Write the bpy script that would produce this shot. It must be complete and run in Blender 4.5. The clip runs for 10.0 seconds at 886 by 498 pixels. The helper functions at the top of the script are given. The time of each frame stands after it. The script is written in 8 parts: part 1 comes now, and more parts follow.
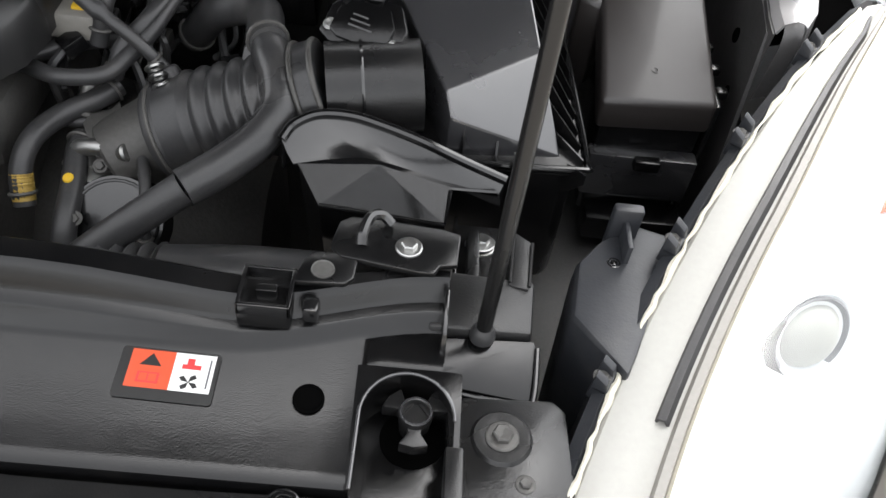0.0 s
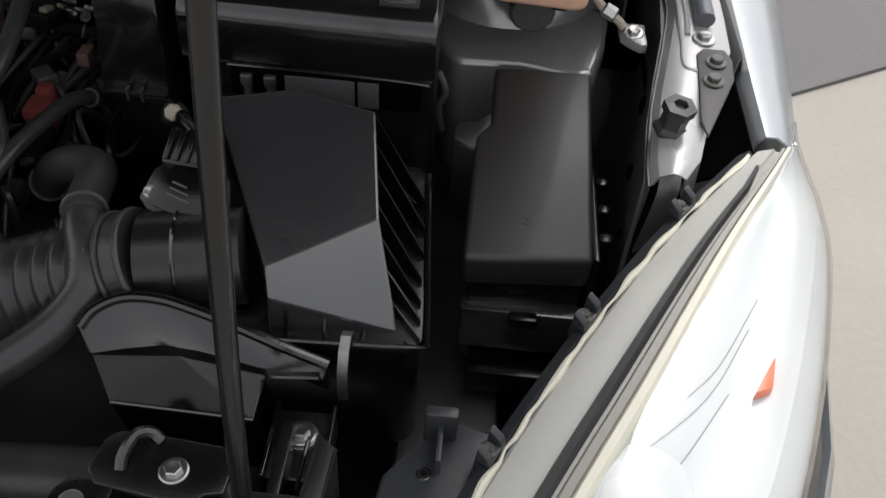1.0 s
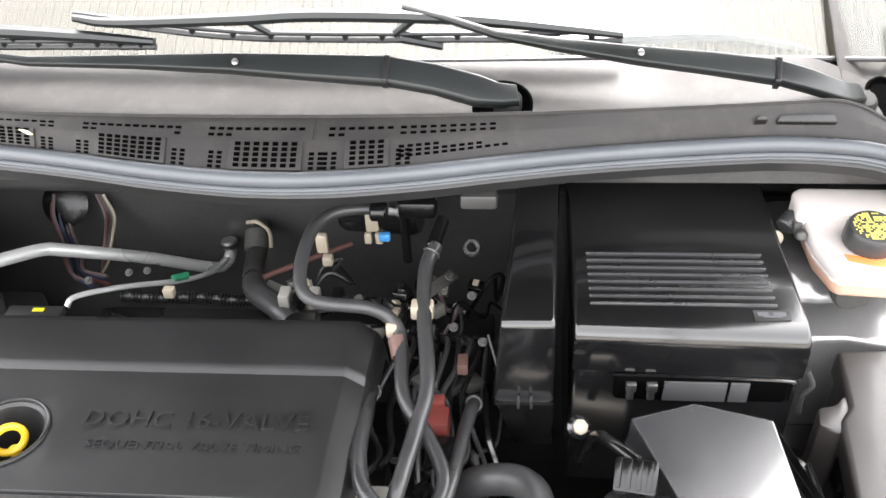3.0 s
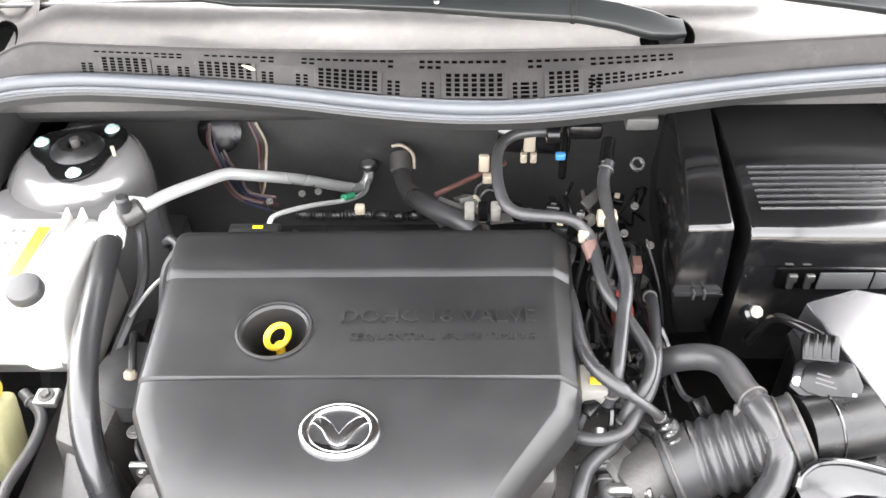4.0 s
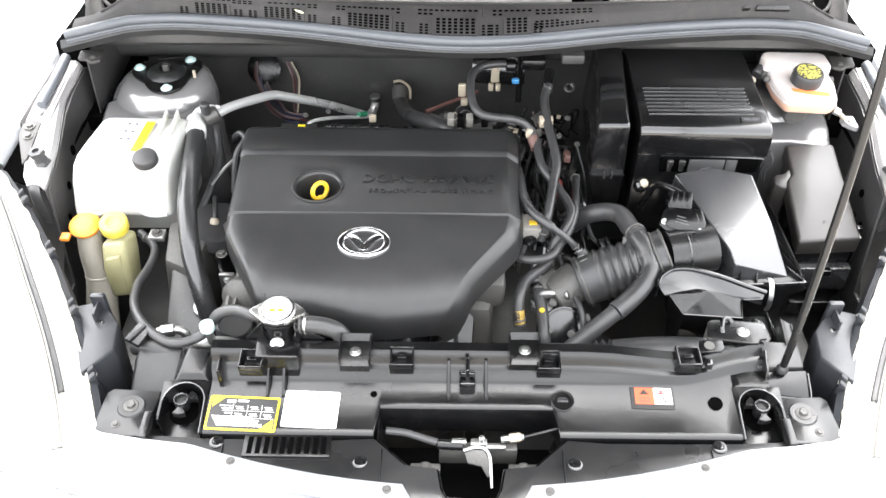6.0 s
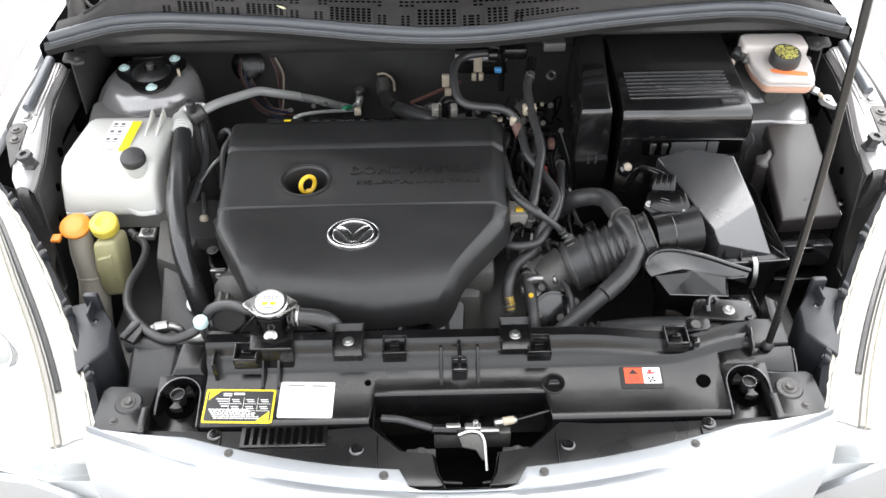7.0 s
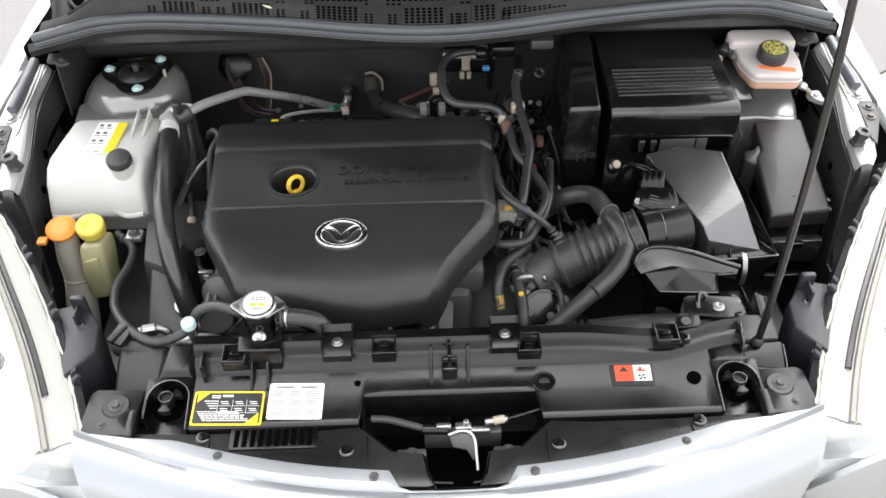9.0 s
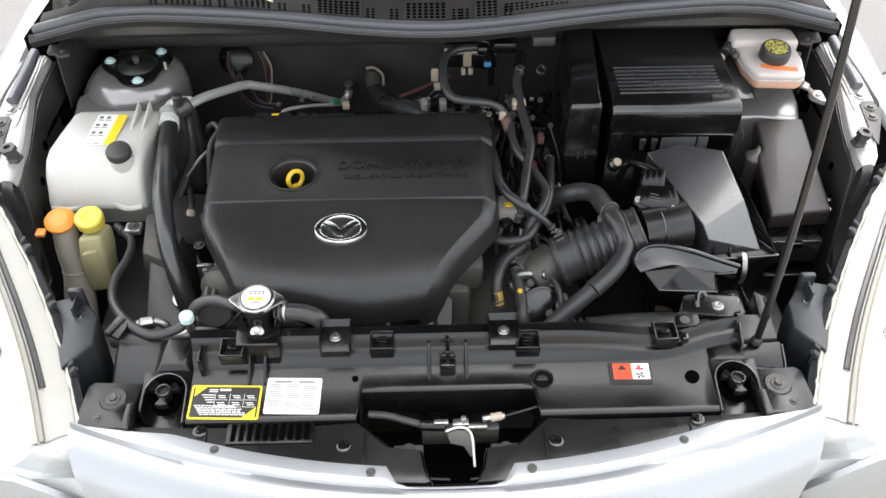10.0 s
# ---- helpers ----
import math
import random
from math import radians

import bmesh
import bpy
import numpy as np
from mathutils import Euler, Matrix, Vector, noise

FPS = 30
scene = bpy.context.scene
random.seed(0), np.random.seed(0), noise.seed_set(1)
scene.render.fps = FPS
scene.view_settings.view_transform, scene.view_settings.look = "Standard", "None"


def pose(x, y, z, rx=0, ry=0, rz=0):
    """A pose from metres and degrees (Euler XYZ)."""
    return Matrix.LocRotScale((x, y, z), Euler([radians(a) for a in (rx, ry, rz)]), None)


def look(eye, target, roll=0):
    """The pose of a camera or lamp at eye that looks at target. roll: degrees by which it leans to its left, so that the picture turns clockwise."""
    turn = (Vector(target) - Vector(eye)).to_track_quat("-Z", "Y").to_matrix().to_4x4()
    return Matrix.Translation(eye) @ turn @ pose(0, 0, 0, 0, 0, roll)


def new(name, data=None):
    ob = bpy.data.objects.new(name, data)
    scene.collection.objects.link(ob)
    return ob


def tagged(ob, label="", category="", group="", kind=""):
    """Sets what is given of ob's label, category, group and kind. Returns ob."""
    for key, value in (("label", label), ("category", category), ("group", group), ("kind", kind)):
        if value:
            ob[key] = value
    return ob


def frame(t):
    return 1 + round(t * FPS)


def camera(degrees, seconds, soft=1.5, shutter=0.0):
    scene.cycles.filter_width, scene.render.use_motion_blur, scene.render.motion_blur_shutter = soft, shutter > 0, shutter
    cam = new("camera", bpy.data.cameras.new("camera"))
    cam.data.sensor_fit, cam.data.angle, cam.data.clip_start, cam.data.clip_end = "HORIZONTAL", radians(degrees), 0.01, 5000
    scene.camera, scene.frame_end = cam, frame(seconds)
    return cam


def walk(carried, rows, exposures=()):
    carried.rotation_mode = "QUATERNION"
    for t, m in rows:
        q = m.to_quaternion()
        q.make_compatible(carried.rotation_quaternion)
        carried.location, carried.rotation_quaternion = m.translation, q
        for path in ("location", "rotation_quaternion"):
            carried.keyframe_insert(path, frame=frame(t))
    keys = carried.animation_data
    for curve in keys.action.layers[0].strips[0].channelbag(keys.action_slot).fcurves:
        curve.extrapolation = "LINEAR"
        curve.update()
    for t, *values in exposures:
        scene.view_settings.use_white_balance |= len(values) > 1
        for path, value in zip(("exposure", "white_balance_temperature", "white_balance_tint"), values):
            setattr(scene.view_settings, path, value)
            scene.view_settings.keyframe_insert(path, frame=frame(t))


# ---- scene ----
cam = camera(54.1, 10.0)
PATH = [
    (0, (0.4191, -0.3026, 1.2954), (0.4972, 0.7237, 0.2043), 8.89),
    (0.5, (0.5508, -0.2357, 1.3345), (0.5582, 0.7818, 0.2323), 7.66),
    (1, (0.5953, -0.1596, 1.3506), (0.5656, 0.8960, 0.2853), 4.40),
    (1.5, (0.6233, -0.0809, 1.4206), (0.4769, 1.0047, 0.3959), 1.50),
    (2, (0.5875, -0.0804, 1.4699), (0.4077, 1.0669, 0.5205), -0.36),
    (2.5, (0.4393, -0.1068, 1.5264), (0.2950, 1.0576, 0.5918), -3.06),
    (3, (0.2521, -0.1445, 1.5615), (0.1348, 1.0400, 0.6487), -2.80),
    (3.2, (0.1689, -0.1588, 1.5637), (0.0622, 1.0219, 0.6447), -2.97),
    (4.3, (-0.0468, -0.3728, 1.7160), (-0.0748, 0.7010, 0.6690), -1.33),
    (4.5, (-0.0459, -0.4510, 1.7517), (-0.0784, 0.6165, 0.6985), -0.99),
    (5, (-0.0394, -0.6143, 1.7972), (-0.0660, 0.4763, 0.7677), -0.64),
    (5.5, (-0.0311, -0.7413, 1.8338), (-0.0449, 0.3581, 0.8134), 0.55),
    (7, (-0.0284, -0.8007, 1.8615), (-0.0193, 0.2887, 0.8304), -0.92),
    (7.5, (-0.0237, -0.7991, 1.8596), (-0.0172, 0.2851, 0.8230), -1.56),
    (8, (-0.0251, -0.7979, 1.8586), (-0.0075, 0.2894, 0.8254), -1.31),
    (8.5, (-0.0237, -0.7965, 1.8578), (-0.0058, 0.2904, 0.8241), -1.46),
    (9, (-0.0240, -0.7971, 1.8565), (-0.0005, 0.2916, 0.8248), -0.95),
    (9.5, (-0.0254, -0.7962, 1.8560), (-0.0055, 0.2917, 0.8236), -0.74),
    (10, (-0.0237, -0.7947, 1.8548), (0.0005, 0.2890, 0.8180), -0.29),
]
EXPOSURES = [(0, 2.26, 6500, 10), (0.5, 1.75, 6500, 10), (1.0, 1.10, 6500, 10), (1.5, 1.05, 6500, 10), (2.0, 1.98, 6550, 10), (2.3, 2.5, 6600, 10), (2.5, 3.2, 6600, 10), (3.2, 3.95, 6620, 11), (4.3, 4.64, 6650, 11), (4.6, 4.64, 6650, 11), (5.0, 4.28, 6600, 11), (5.5, 4.18, 6550, 10), (7.0, 2.85, 6480, 10), (8.0, 2.62, 6540, 10), (10, 2.5, 6540, 10)]
walk(cam, [(t, look(eye, target, roll)) for t, eye, target, roll in PATH], EXPOSURES)

# ---- daylight ----
world = bpy.data.worlds.new("daylight")
scene.world = world
world.use_nodes = True
wn = world.node_tree
wn.nodes.clear()
sky = wn.nodes.new("ShaderNodeTexSky")
sky.sky_type, sky.sun_disc = "NISHITA", False
sky.sun_elevation, sky.sun_rotation = radians(66), radians(8)
sky.dust_density, sky.air_density = 4.0, 1.0
bg = wn.nodes.new("ShaderNodeBackground")
bg.inputs["Strength"].default_value = 0.15
wo = wn.nodes.new("ShaderNodeOutputWorld")
haze = wn.nodes.new("ShaderNodeHueSaturation")
haze.inputs["Saturation"].default_value = 0.10
wn.links.new(sky.outputs[0], haze.inputs["Color"])
wn.links.new(haze.outputs[0], bg.inputs["Color"])
wn.links.new(bg.outputs[0], wo.inputs["Surface"])
sun_data = bpy.data.lights.new("sun", "SUN")
sun_data.energy, sun_data.angle, sun_data.color = 0.8, radians(14), (1.0, 0.97, 0.93)
sun = new("sun", sun_data)
sun.matrix_world = look((0.5, 3.5, 9.3), (0, 0, 0))


# ---- materials ----
def material(name, base, rough=0.5, metal=0.0, vary=0.25, big=6.0, small=300.0, bump=0.15, coat=0.0, spec=0.5, trans=0.0, sss=0.0, rough_vary=0.15, size=0.0006, dust=0.0, wave=0.0):
    """A surface with variation at two scales in colour and gloss, and fine relief."""
    m = bpy.data.materials.new(name)
    m.use_nodes = True
    nt = m.node_tree
    p = nt.nodes["Principled BSDF"]
    tc = nt.nodes.new("ShaderNodeTexCoord")
    n1, n2 = nt.nodes.new("ShaderNodeTexNoise"), nt.nodes.new("ShaderNodeTexNoise")
    n1.inputs["Scale"].default_value, n2.inputs["Scale"].default_value = big, small
    n1.inputs["Detail"].default_value, n2.inputs["Detail"].default_value = 5, 3
    for n in (n1, n2):
        nt.links.new(tc.outputs["Object"], n.inputs["Vector"])
    mix = nt.nodes.new("ShaderNodeMath")
    mix.operation = "MULTIPLY_ADD"
    mix.inputs[1].default_value = 0.35
    nt.links.new(n2.outputs["Fac"], mix.inputs[0])
    nt.links.new(n1.outputs["Fac"], mix.inputs[2])
    ramp = nt.nodes.new("ShaderNodeMapRange")
    ramp.inputs["From Min"].default_value, ramp.inputs["From Max"].default_value = 0.35, 1.0
    ramp.inputs["To Min"].default_value, ramp.inputs["To Max"].default_value = 1 - vary, 1 + vary
    nt.links.new(mix.outputs[0], ramp.inputs["Value"])
    col = nt.nodes.new("ShaderNodeVectorMath")
    col.operation = "SCALE"
    col.inputs[0].default_value = base
    nt.links.new(ramp.outputs[0], col.inputs["Scale"])
    if dust:
        n3 = nt.nodes.new("ShaderNodeTexNoise")
        n3.inputs["Scale"].default_value, n3.inputs["Detail"].default_value, n3.inputs["Roughness"].default_value = 32.0, 9, 0.72
        nt.links.new(tc.outputs["Object"], n3.inputs["Vector"])
        cut = nt.nodes.new("ShaderNodeMapRange")
        cut.inputs["From Min"].default_value, cut.inputs["From Max"].default_value = 0.48, 0.78
        cut.inputs["To Min"].default_value, cut.inputs["To Max"].default_value = 0.0, dust
        nt.links.new(n3.outputs["Fac"], cut.inputs["Value"])
        film = nt.nodes.new("ShaderNodeMix")
        film.data_type = "RGBA"
        film.inputs[7].default_value = (0.30, 0.27, 0.235, 1)
        nt.links.new(cut.outputs[0], film.inputs[0])
        nt.links.new(col.outputs[0], film.inputs[6])
        nt.links.new(film.outputs[2], p.inputs["Base Color"])
    else:
        nt.links.new(col.outputs[0], p.inputs["Base Color"])
    rr = nt.nodes.new("ShaderNodeMapRange")
    rr.inputs["From Min"].default_value, rr.inputs["From Max"].default_value = 0.3, 0.7
    rr.inputs["To Min"].default_value, rr.inputs["To Max"].default_value = max(0.02, rough - rough_vary * 0.5), min(1, rough + rough_vary * 0.5)
    nt.links.new(n1.outputs["Fac"], rr.inputs["Value"])
    nt.links.new(rr.outputs[0], p.inputs["Roughness"])
    p.inputs["Metallic"].default_value = metal
    p.inputs["Coat Weight"].default_value = coat
    p.inputs["Coat Roughness"].default_value = 0.10
    p.inputs["Specular IOR Level"].default_value = spec
    p.inputs["Transmission Weight"].default_value = trans
    if sss:
        p.inputs["Subsurface Weight"].default_value = sss
        p.inputs["Subsurface Radius"].default_value = (0.02, 0.018, 0.014)
        p.inputs["Subsurface Scale"].default_value = 0.6
    if bump:
        b = nt.nodes.new("ShaderNodeBump")
        b.inputs["Strength"].default_value, b.inputs["Distance"].default_value = bump, size
        nt.links.new(n2.outputs["Fac"], b.inputs["Height"])
        nt.links.new(b.outputs[0], p.inputs["Normal"])
        if wave:
            n4 = nt.nodes.new("ShaderNodeTexNoise")
            n4.inputs["Scale"].default_value, n4.inputs["Detail"].default_value, n4.inputs["Roughness"].default_value = 26.0, 4, 0.55
            nt.links.new(tc.outputs["Object"], n4.inputs["Vector"])
            b2 = nt.nodes.new("ShaderNodeBump")
            b2.inputs["Strength"].default_value, b2.inputs["Distance"].default_value = wave, 0.004
            nt.links.new(n4.outputs["Fac"], b2.inputs["Height"])
            nt.links.new(b2.outputs[0], b.inputs["Normal"])
    return m


PLASTIC = material("black grained plastic", (0.0042, 0.0042, 0.0045), 0.22, small=900, bump=0.22, vary=0.35, spec=0.4, dust=0.016, coat=0.12, wave=0.09, rough_vary=0.22)
PLASTIC_DULL = material("dull black plastic", (0.01, 0.01, 0.0103), 0.32, small=700, bump=0.3, vary=0.4, dust=0.03, wave=0.12, rough_vary=0.25)
COVER_PLASTIC = material("engine cover plastic", (0.0145, 0.0145, 0.0148), 0.38, small=1200, bump=0.25, vary=0.25, spec=0.5, dust=0.02, coat=0.0, wave=0.06, rough_vary=0.2)
GLOSS_PLASTIC = material("smooth black plastic", (0.006, 0.006, 0.0064), 0.17, small=500, bump=0.08, vary=0.3, spec=0.7, coat=0.3, wave=0.07, rough_vary=0.2, dust=0.01)
LID_PLASTIC = material("grey-black lid plastic", (0.026, 0.026, 0.028), 0.27, small=1400, bump=0.15, vary=0.2, spec=1.0, coat=0.8, wave=0.04, dust=0.02)
BROWN_PLASTIC = material("brown-black plastic", (0.021, 0.018, 0.017), 0.44, small=900, bump=0.14, vary=0.2, spec=0.6, coat=0.12, wave=0.03)
DUCT_PLASTIC = material("blue-black plastic", (0.019, 0.0205, 0.024), 0.38, small=600, bump=0.2, vary=0.3, dust=0.06, wave=0.2, rough_vary=0.25)
RUBBER = material("black rubber hose", (0.03, 0.03, 0.031), 0.38, small=500, bump=0.25, vary=0.35, dust=0.07, wave=0.12, rough_vary=0.25)
RUBBER_SHINY = material("shiny black rubber hose", (0.024, 0.024, 0.025), 0.32, small=400, bump=0.1, vary=0.3, spec=0.8)
CRIMP = material("bright crimped aluminium", (0.72, 0.72, 0.70), 0.36, metal=0.25, small=300, bump=0.15, vary=0.12)
RUBBER_GREY = material("grey rubber seal", (0.085, 0.092, 0.102), 0.34, small=400, bump=0.2, vary=0.2, wave=0.08)
COWL_PLASTIC = material("weathered grey cowl plastic", (0.031, 0.0292, 0.0288), 0.6, spec=0.3, small=800, bump=0.25, vary=0.25, dust=0.07, wave=0.12)
PAINT = material("silver metallic paint", (0.29, 0.305, 0.32), 0.32, metal=0.55, small=2500, bump=0.02, vary=0.05, coat=0.6, rough_vary=0.05, dust=0.04)
# same silver as PAINT, toned down in colour for parts in shade
PAINT_SHADED = material("body silver in a shaded tone", (0.26, 0.255, 0.255), 0.20, metal=0.5, small=500, bump=0.05, vary=0.2, coat=0.5, dust=0.05, wave=0.12)
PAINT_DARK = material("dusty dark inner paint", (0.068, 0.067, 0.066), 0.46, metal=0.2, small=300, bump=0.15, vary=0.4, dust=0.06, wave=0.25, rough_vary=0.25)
STEEL = material("bright zinc steel", (0.44, 0.44, 0.43), 0.34, metal=1.0, small=600, bump=0.1, vary=0.2)
ALUMINIUM = material("cast aluminium", (0.36, 0.36, 0.35), 0.42, metal=1.0, small=350, bump=0.4, vary=0.3)
PIPE_METAL = material("drawn aluminium pipe", (0.62, 0.62, 0.61), 0.3, metal=0.5, small=400, bump=0.1, vary=0.12)
DARK_METAL = material("dirty cast iron", (0.080, 0.078, 0.074), 0.5, metal=0.4, small=250, bump=0.5, vary=0.5, dust=0.07, wave=0.35, rough_vary=0.3)
CHROME = material("chrome emblem", (0.82, 0.82, 0.83), 0.16, metal=1.0, small=300, bump=0.02, vary=0.05)
TANK_WHITE = material("milky tank plastic", (0.52, 0.52, 0.495), 0.36, small=300, bump=0.05, vary=0.08, sss=0.4)
RESERVOIR = material("milky reservoir plastic", (0.52, 0.48, 0.46), 0.34, small=300, bump=0.04, vary=0.08, sss=0.4)
FLUID_PINK = material("amber fluid seen through plastic", (0.62, 0.38, 0.28), 0.36, small=300, bump=0.04, vary=0.1, sss=0.3)
WASHER_BODY = material("yellowed washer tank plastic", (0.36, 0.34, 0.19), 0.42, small=200, bump=0.05, vary=0.2, sss=0.3)
WASHER_NECK = material("grey filler neck plastic", (0.28, 0.26, 0.22), 0.45, small=200, bump=0.05, vary=0.2)
YELLOW = material("yellow plastic", (0.72, 0.46, 0.03), 0.4, small=300, bump=0.05, vary=0.1)
YELLOW_PALE = material("pale yellow cap plastic", (0.66, 0.53, 0.07), 0.4, small=300, bump=0.05, vary=0.1)
ORANGE = material("orange cap plastic", (0.74, 0.26, 0.03), 0.42, small=300, bump=0.05, vary=0.1)
LABEL_YELLOW = material("yellow label print", (0.80, 0.62, 0.02), 0.4, small=300, bump=0.0, vary=0.06)
LABEL_BLACK = material("black label print", (0.02, 0.02, 0.02), 0.4, small=300, bump=0.0, vary=0.1)
LABEL_WHITE = material("white label paper", (0.78, 0.78, 0.76), 0.45, small=300, bump=0.0, vary=0.06)
LABEL_GREY = material("grey label print", (0.09, 0.09, 0.10), 0.45, small=300, bump=0.0, vary=0.1)
LABEL_ORANGE = material("orange label print", (0.62, 0.085, 0.035), 0.4, small=300, bump=0.0, vary=0.06)
LABEL_RED = material("red label print", (0.6, 0.05, 0.05), 0.4, small=300, bump=0.0, vary=0.06)
GASKET = material("off-white headlamp housing", (0.33, 0.325, 0.30), 0.5, small=200, bump=0.15, vary=0.12)
CREAM = material("cream sealing bead", (0.55, 0.53, 0.44), 0.5, small=200, bump=0.1, vary=0.1)
REFLECTOR = material("silvered lamp reflector", (0.62, 0.628, 0.635), 0.35, metal=0.0, small=60, bump=0.0, vary=0.05)
AMBER = material("amber reflector", (0.75, 0.12, 0.03), 0.25, small=200, bump=0.1, vary=0.1)
BLUE_CAP = material("pale blue service cap", (0.52, 0.68, 0.67), 0.4, small=200, bump=0.05, vary=0.1)
BLUE_CLIP = material("blue clip plastic", (0.03, 0.14, 0.3), 0.4, small=200, bump=0.05, vary=0.1)
CLIP_WHITE = material("ivory clip plastic", (0.36, 0.31, 0.24), 0.45, small=200, bump=0.05, vary=0.12)
RED_CONN = material("dull red connector", (0.15, 0.03, 0.025), 0.5, small=200, bump=0.1, vary=0.2)
GREY_CONN = material("grey connector", (0.22, 0.21, 0.19), 0.5, small=200, bump=0.1, vary=0.2)
COPPER_TAPE = material("brown wrapped tape", (0.11, 0.06, 0.05), 0.55, small=300, bump=0.2, vary=0.3)
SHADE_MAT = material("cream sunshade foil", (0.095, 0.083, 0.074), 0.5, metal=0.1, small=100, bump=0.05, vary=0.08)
CONCRETE = material("beige concrete", (0.225, 0.206, 0.182), 0.8, big=1.2, small=60, bump=0.3, vary=0.18, size=0.002)
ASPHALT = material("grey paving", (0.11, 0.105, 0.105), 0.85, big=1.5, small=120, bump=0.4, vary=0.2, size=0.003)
TYRE = material("tyre rubber", (0.02, 0.02, 0.02), 0.75, small=200, bump=0.2, vary=0.3)


PAINT_FLECK = material("worn yellow paint", (0.30, 0.20, 0.04), 0.5, big=60, small=900, bump=0.3, vary=0.9)
# dull black for the sheet added under the bonnet against bright reflections
DARK_LINING = material("dull black of the added lining", (0.012, 0.012, 0.012), 0.95, small=500, bump=0.3, vary=0.3, spec=0.1)
LEAF_PALE = material("pale dry leaf", (0.62, 0.60, 0.40), 0.6, small=200, bump=0.1, vary=0.2)
ROD_BLACK = material("black rod enamel", (0.007, 0.007, 0.007), 0.24, small=300, bump=0.05, vary=0.2)
WIRE_RED = material("red wire", (0.05, 0.012, 0.012), 0.45, small=200, bump=0.0, vary=0.1)
WIRE_BLUE = material("blue wire", (0.012, 0.016, 0.04), 0.45, small=200, bump=0.0, vary=0.1)
WIRE_PALE = material("pale pink wire", (0.085, 0.06, 0.06), 0.45, small=200, bump=0.0, vary=0.1)
PIPE_BROWN = material("brown pipe", (0.07, 0.03, 0.025), 0.45, small=200, bump=0.05, vary=0.2)
GREEN_TAPE = material("green paint band", (0.02, 0.18, 0.09), 0.45, small=200, bump=0.05, vary=0.1)
# flat black that stands for the shade inside holes, gaps and recesses
DEEP_SHADE = material("flat black for deep shade", (0.002, 0.002, 0.002), 0.9, small=100, bump=0.0, vary=0.1, spec=0.0)


def glass_material(name, tint=(1, 1, 1)):
    m = bpy.data.materials.new(name)
    m.use_nodes = True
    nt = m.node_tree
    nt.nodes.clear()
    out, mx = nt.nodes.new("ShaderNodeOutputMaterial"), nt.nodes.new("ShaderNodeMixShader")
    tr, gl, lw = nt.nodes.new("ShaderNodeBsdfTransparent"), nt.nodes.new("ShaderNodeBsdfGlossy"), nt.nodes.new("ShaderNodeLayerWeight")
    pw, fr = nt.nodes.new("ShaderNodeMath"), nt.nodes.new("ShaderNodeMath")
    pw.operation, fr.operation = "POWER", "MULTIPLY_ADD"
    pw.inputs[1].default_value, fr.inputs[1].default_value, fr.inputs[2].default_value = 5.0, 0.96, 0.04
    lw.inputs["Blend"].default_value = 0.5
    nt.links.new(lw.outputs["Facing"], pw.inputs[0])
    nt.links.new(pw.outputs[0], fr.inputs[0])
    tr.inputs["Color"].default_value = (*tint, 1)
    gl.inputs["Roughness"].default_value = 0.03
    nt.links.new(fr.outputs[0], mx.inputs[0])
    nt.links.new(tr.outputs[0], mx.inputs[1])
    nt.links.new(gl.outputs[0], mx.inputs[2])
    nt.links.new(mx.outputs[0], out.inputs["Surface"])
    return m


GLASS = glass_material("clear lens", (0.96, 0.97, 0.97))
WINDSCREEN = glass_material("windscreen glass", (0.82, 0.83, 0.80))


# ---- building helpers ----
def thing(name, base, label, category, group="", kind=""):
    """An empty at the base of a thing, to carry its parts."""
    e = new(name)
    e.empty_display_size = 0.05
    e.matrix_world = Matrix.Translation(base)
    return tagged(e, label, category, group, kind)


def finish(bm, name, mat, smooth=35):
    me = bpy.data.meshes.new(name)
    bmesh.ops.recalc_face_normals(bm, faces=bm.faces[:])
    bm.to_mesh(me)
    bm.free()
    me.materials.append(mat)
    if smooth:
        me.shade_smooth()
        me.set_sharp_from_angle(angle=radians(smooth))
    return me


def stands(ob):
    """Where an object stands in the world."""
    return ob.matrix_basis if ob.parent is None else stands(ob.parent) @ ob.matrix_parent_inverse @ ob.matrix_basis


def part(name, bm, mat, parent, label="", smooth=35):
    """Links a bmesh, given in world places, as one mesh under its thing."""
    me = bm if isinstance(bm, bpy.types.Mesh) else finish(bm, name, mat, smooth)
    ob = new(name, me)
    if parent is not None:
        ob.parent = parent
        ob.matrix_parent_inverse = stands(parent).inverted()
    return tagged(ob, label)


def placed(name, me, m, parent, label=""):
    """A part on a shared mesh, at the pose m in the world."""
    ob = part(name, me, None, parent, label)
    ob.matrix_basis = m
    return ob


def top(name, bm, mat, label, category, group="", kind="", smooth=35):
    """A thing that is one mesh."""
    return tagged(part(name, bm, mat, None, "", smooth), label, category, group, kind)


def bevel(bm, width, segments=2, angle=30):
    bmesh.ops.remove_doubles(bm, verts=bm.verts[:], dist=1e-6)
    bmesh.ops.recalc_face_normals(bm, faces=bm.faces[:])
    es = [e for e in bm.edges if len(e.link_faces) == 2 and e.calc_face_angle(0) > radians(angle)]
    if es:
        bmesh.ops.bevel(bm, geom=es, offset=width, segments=segments, profile=0.5, affect="EDGES", clamp_overlap=True)
    return bm


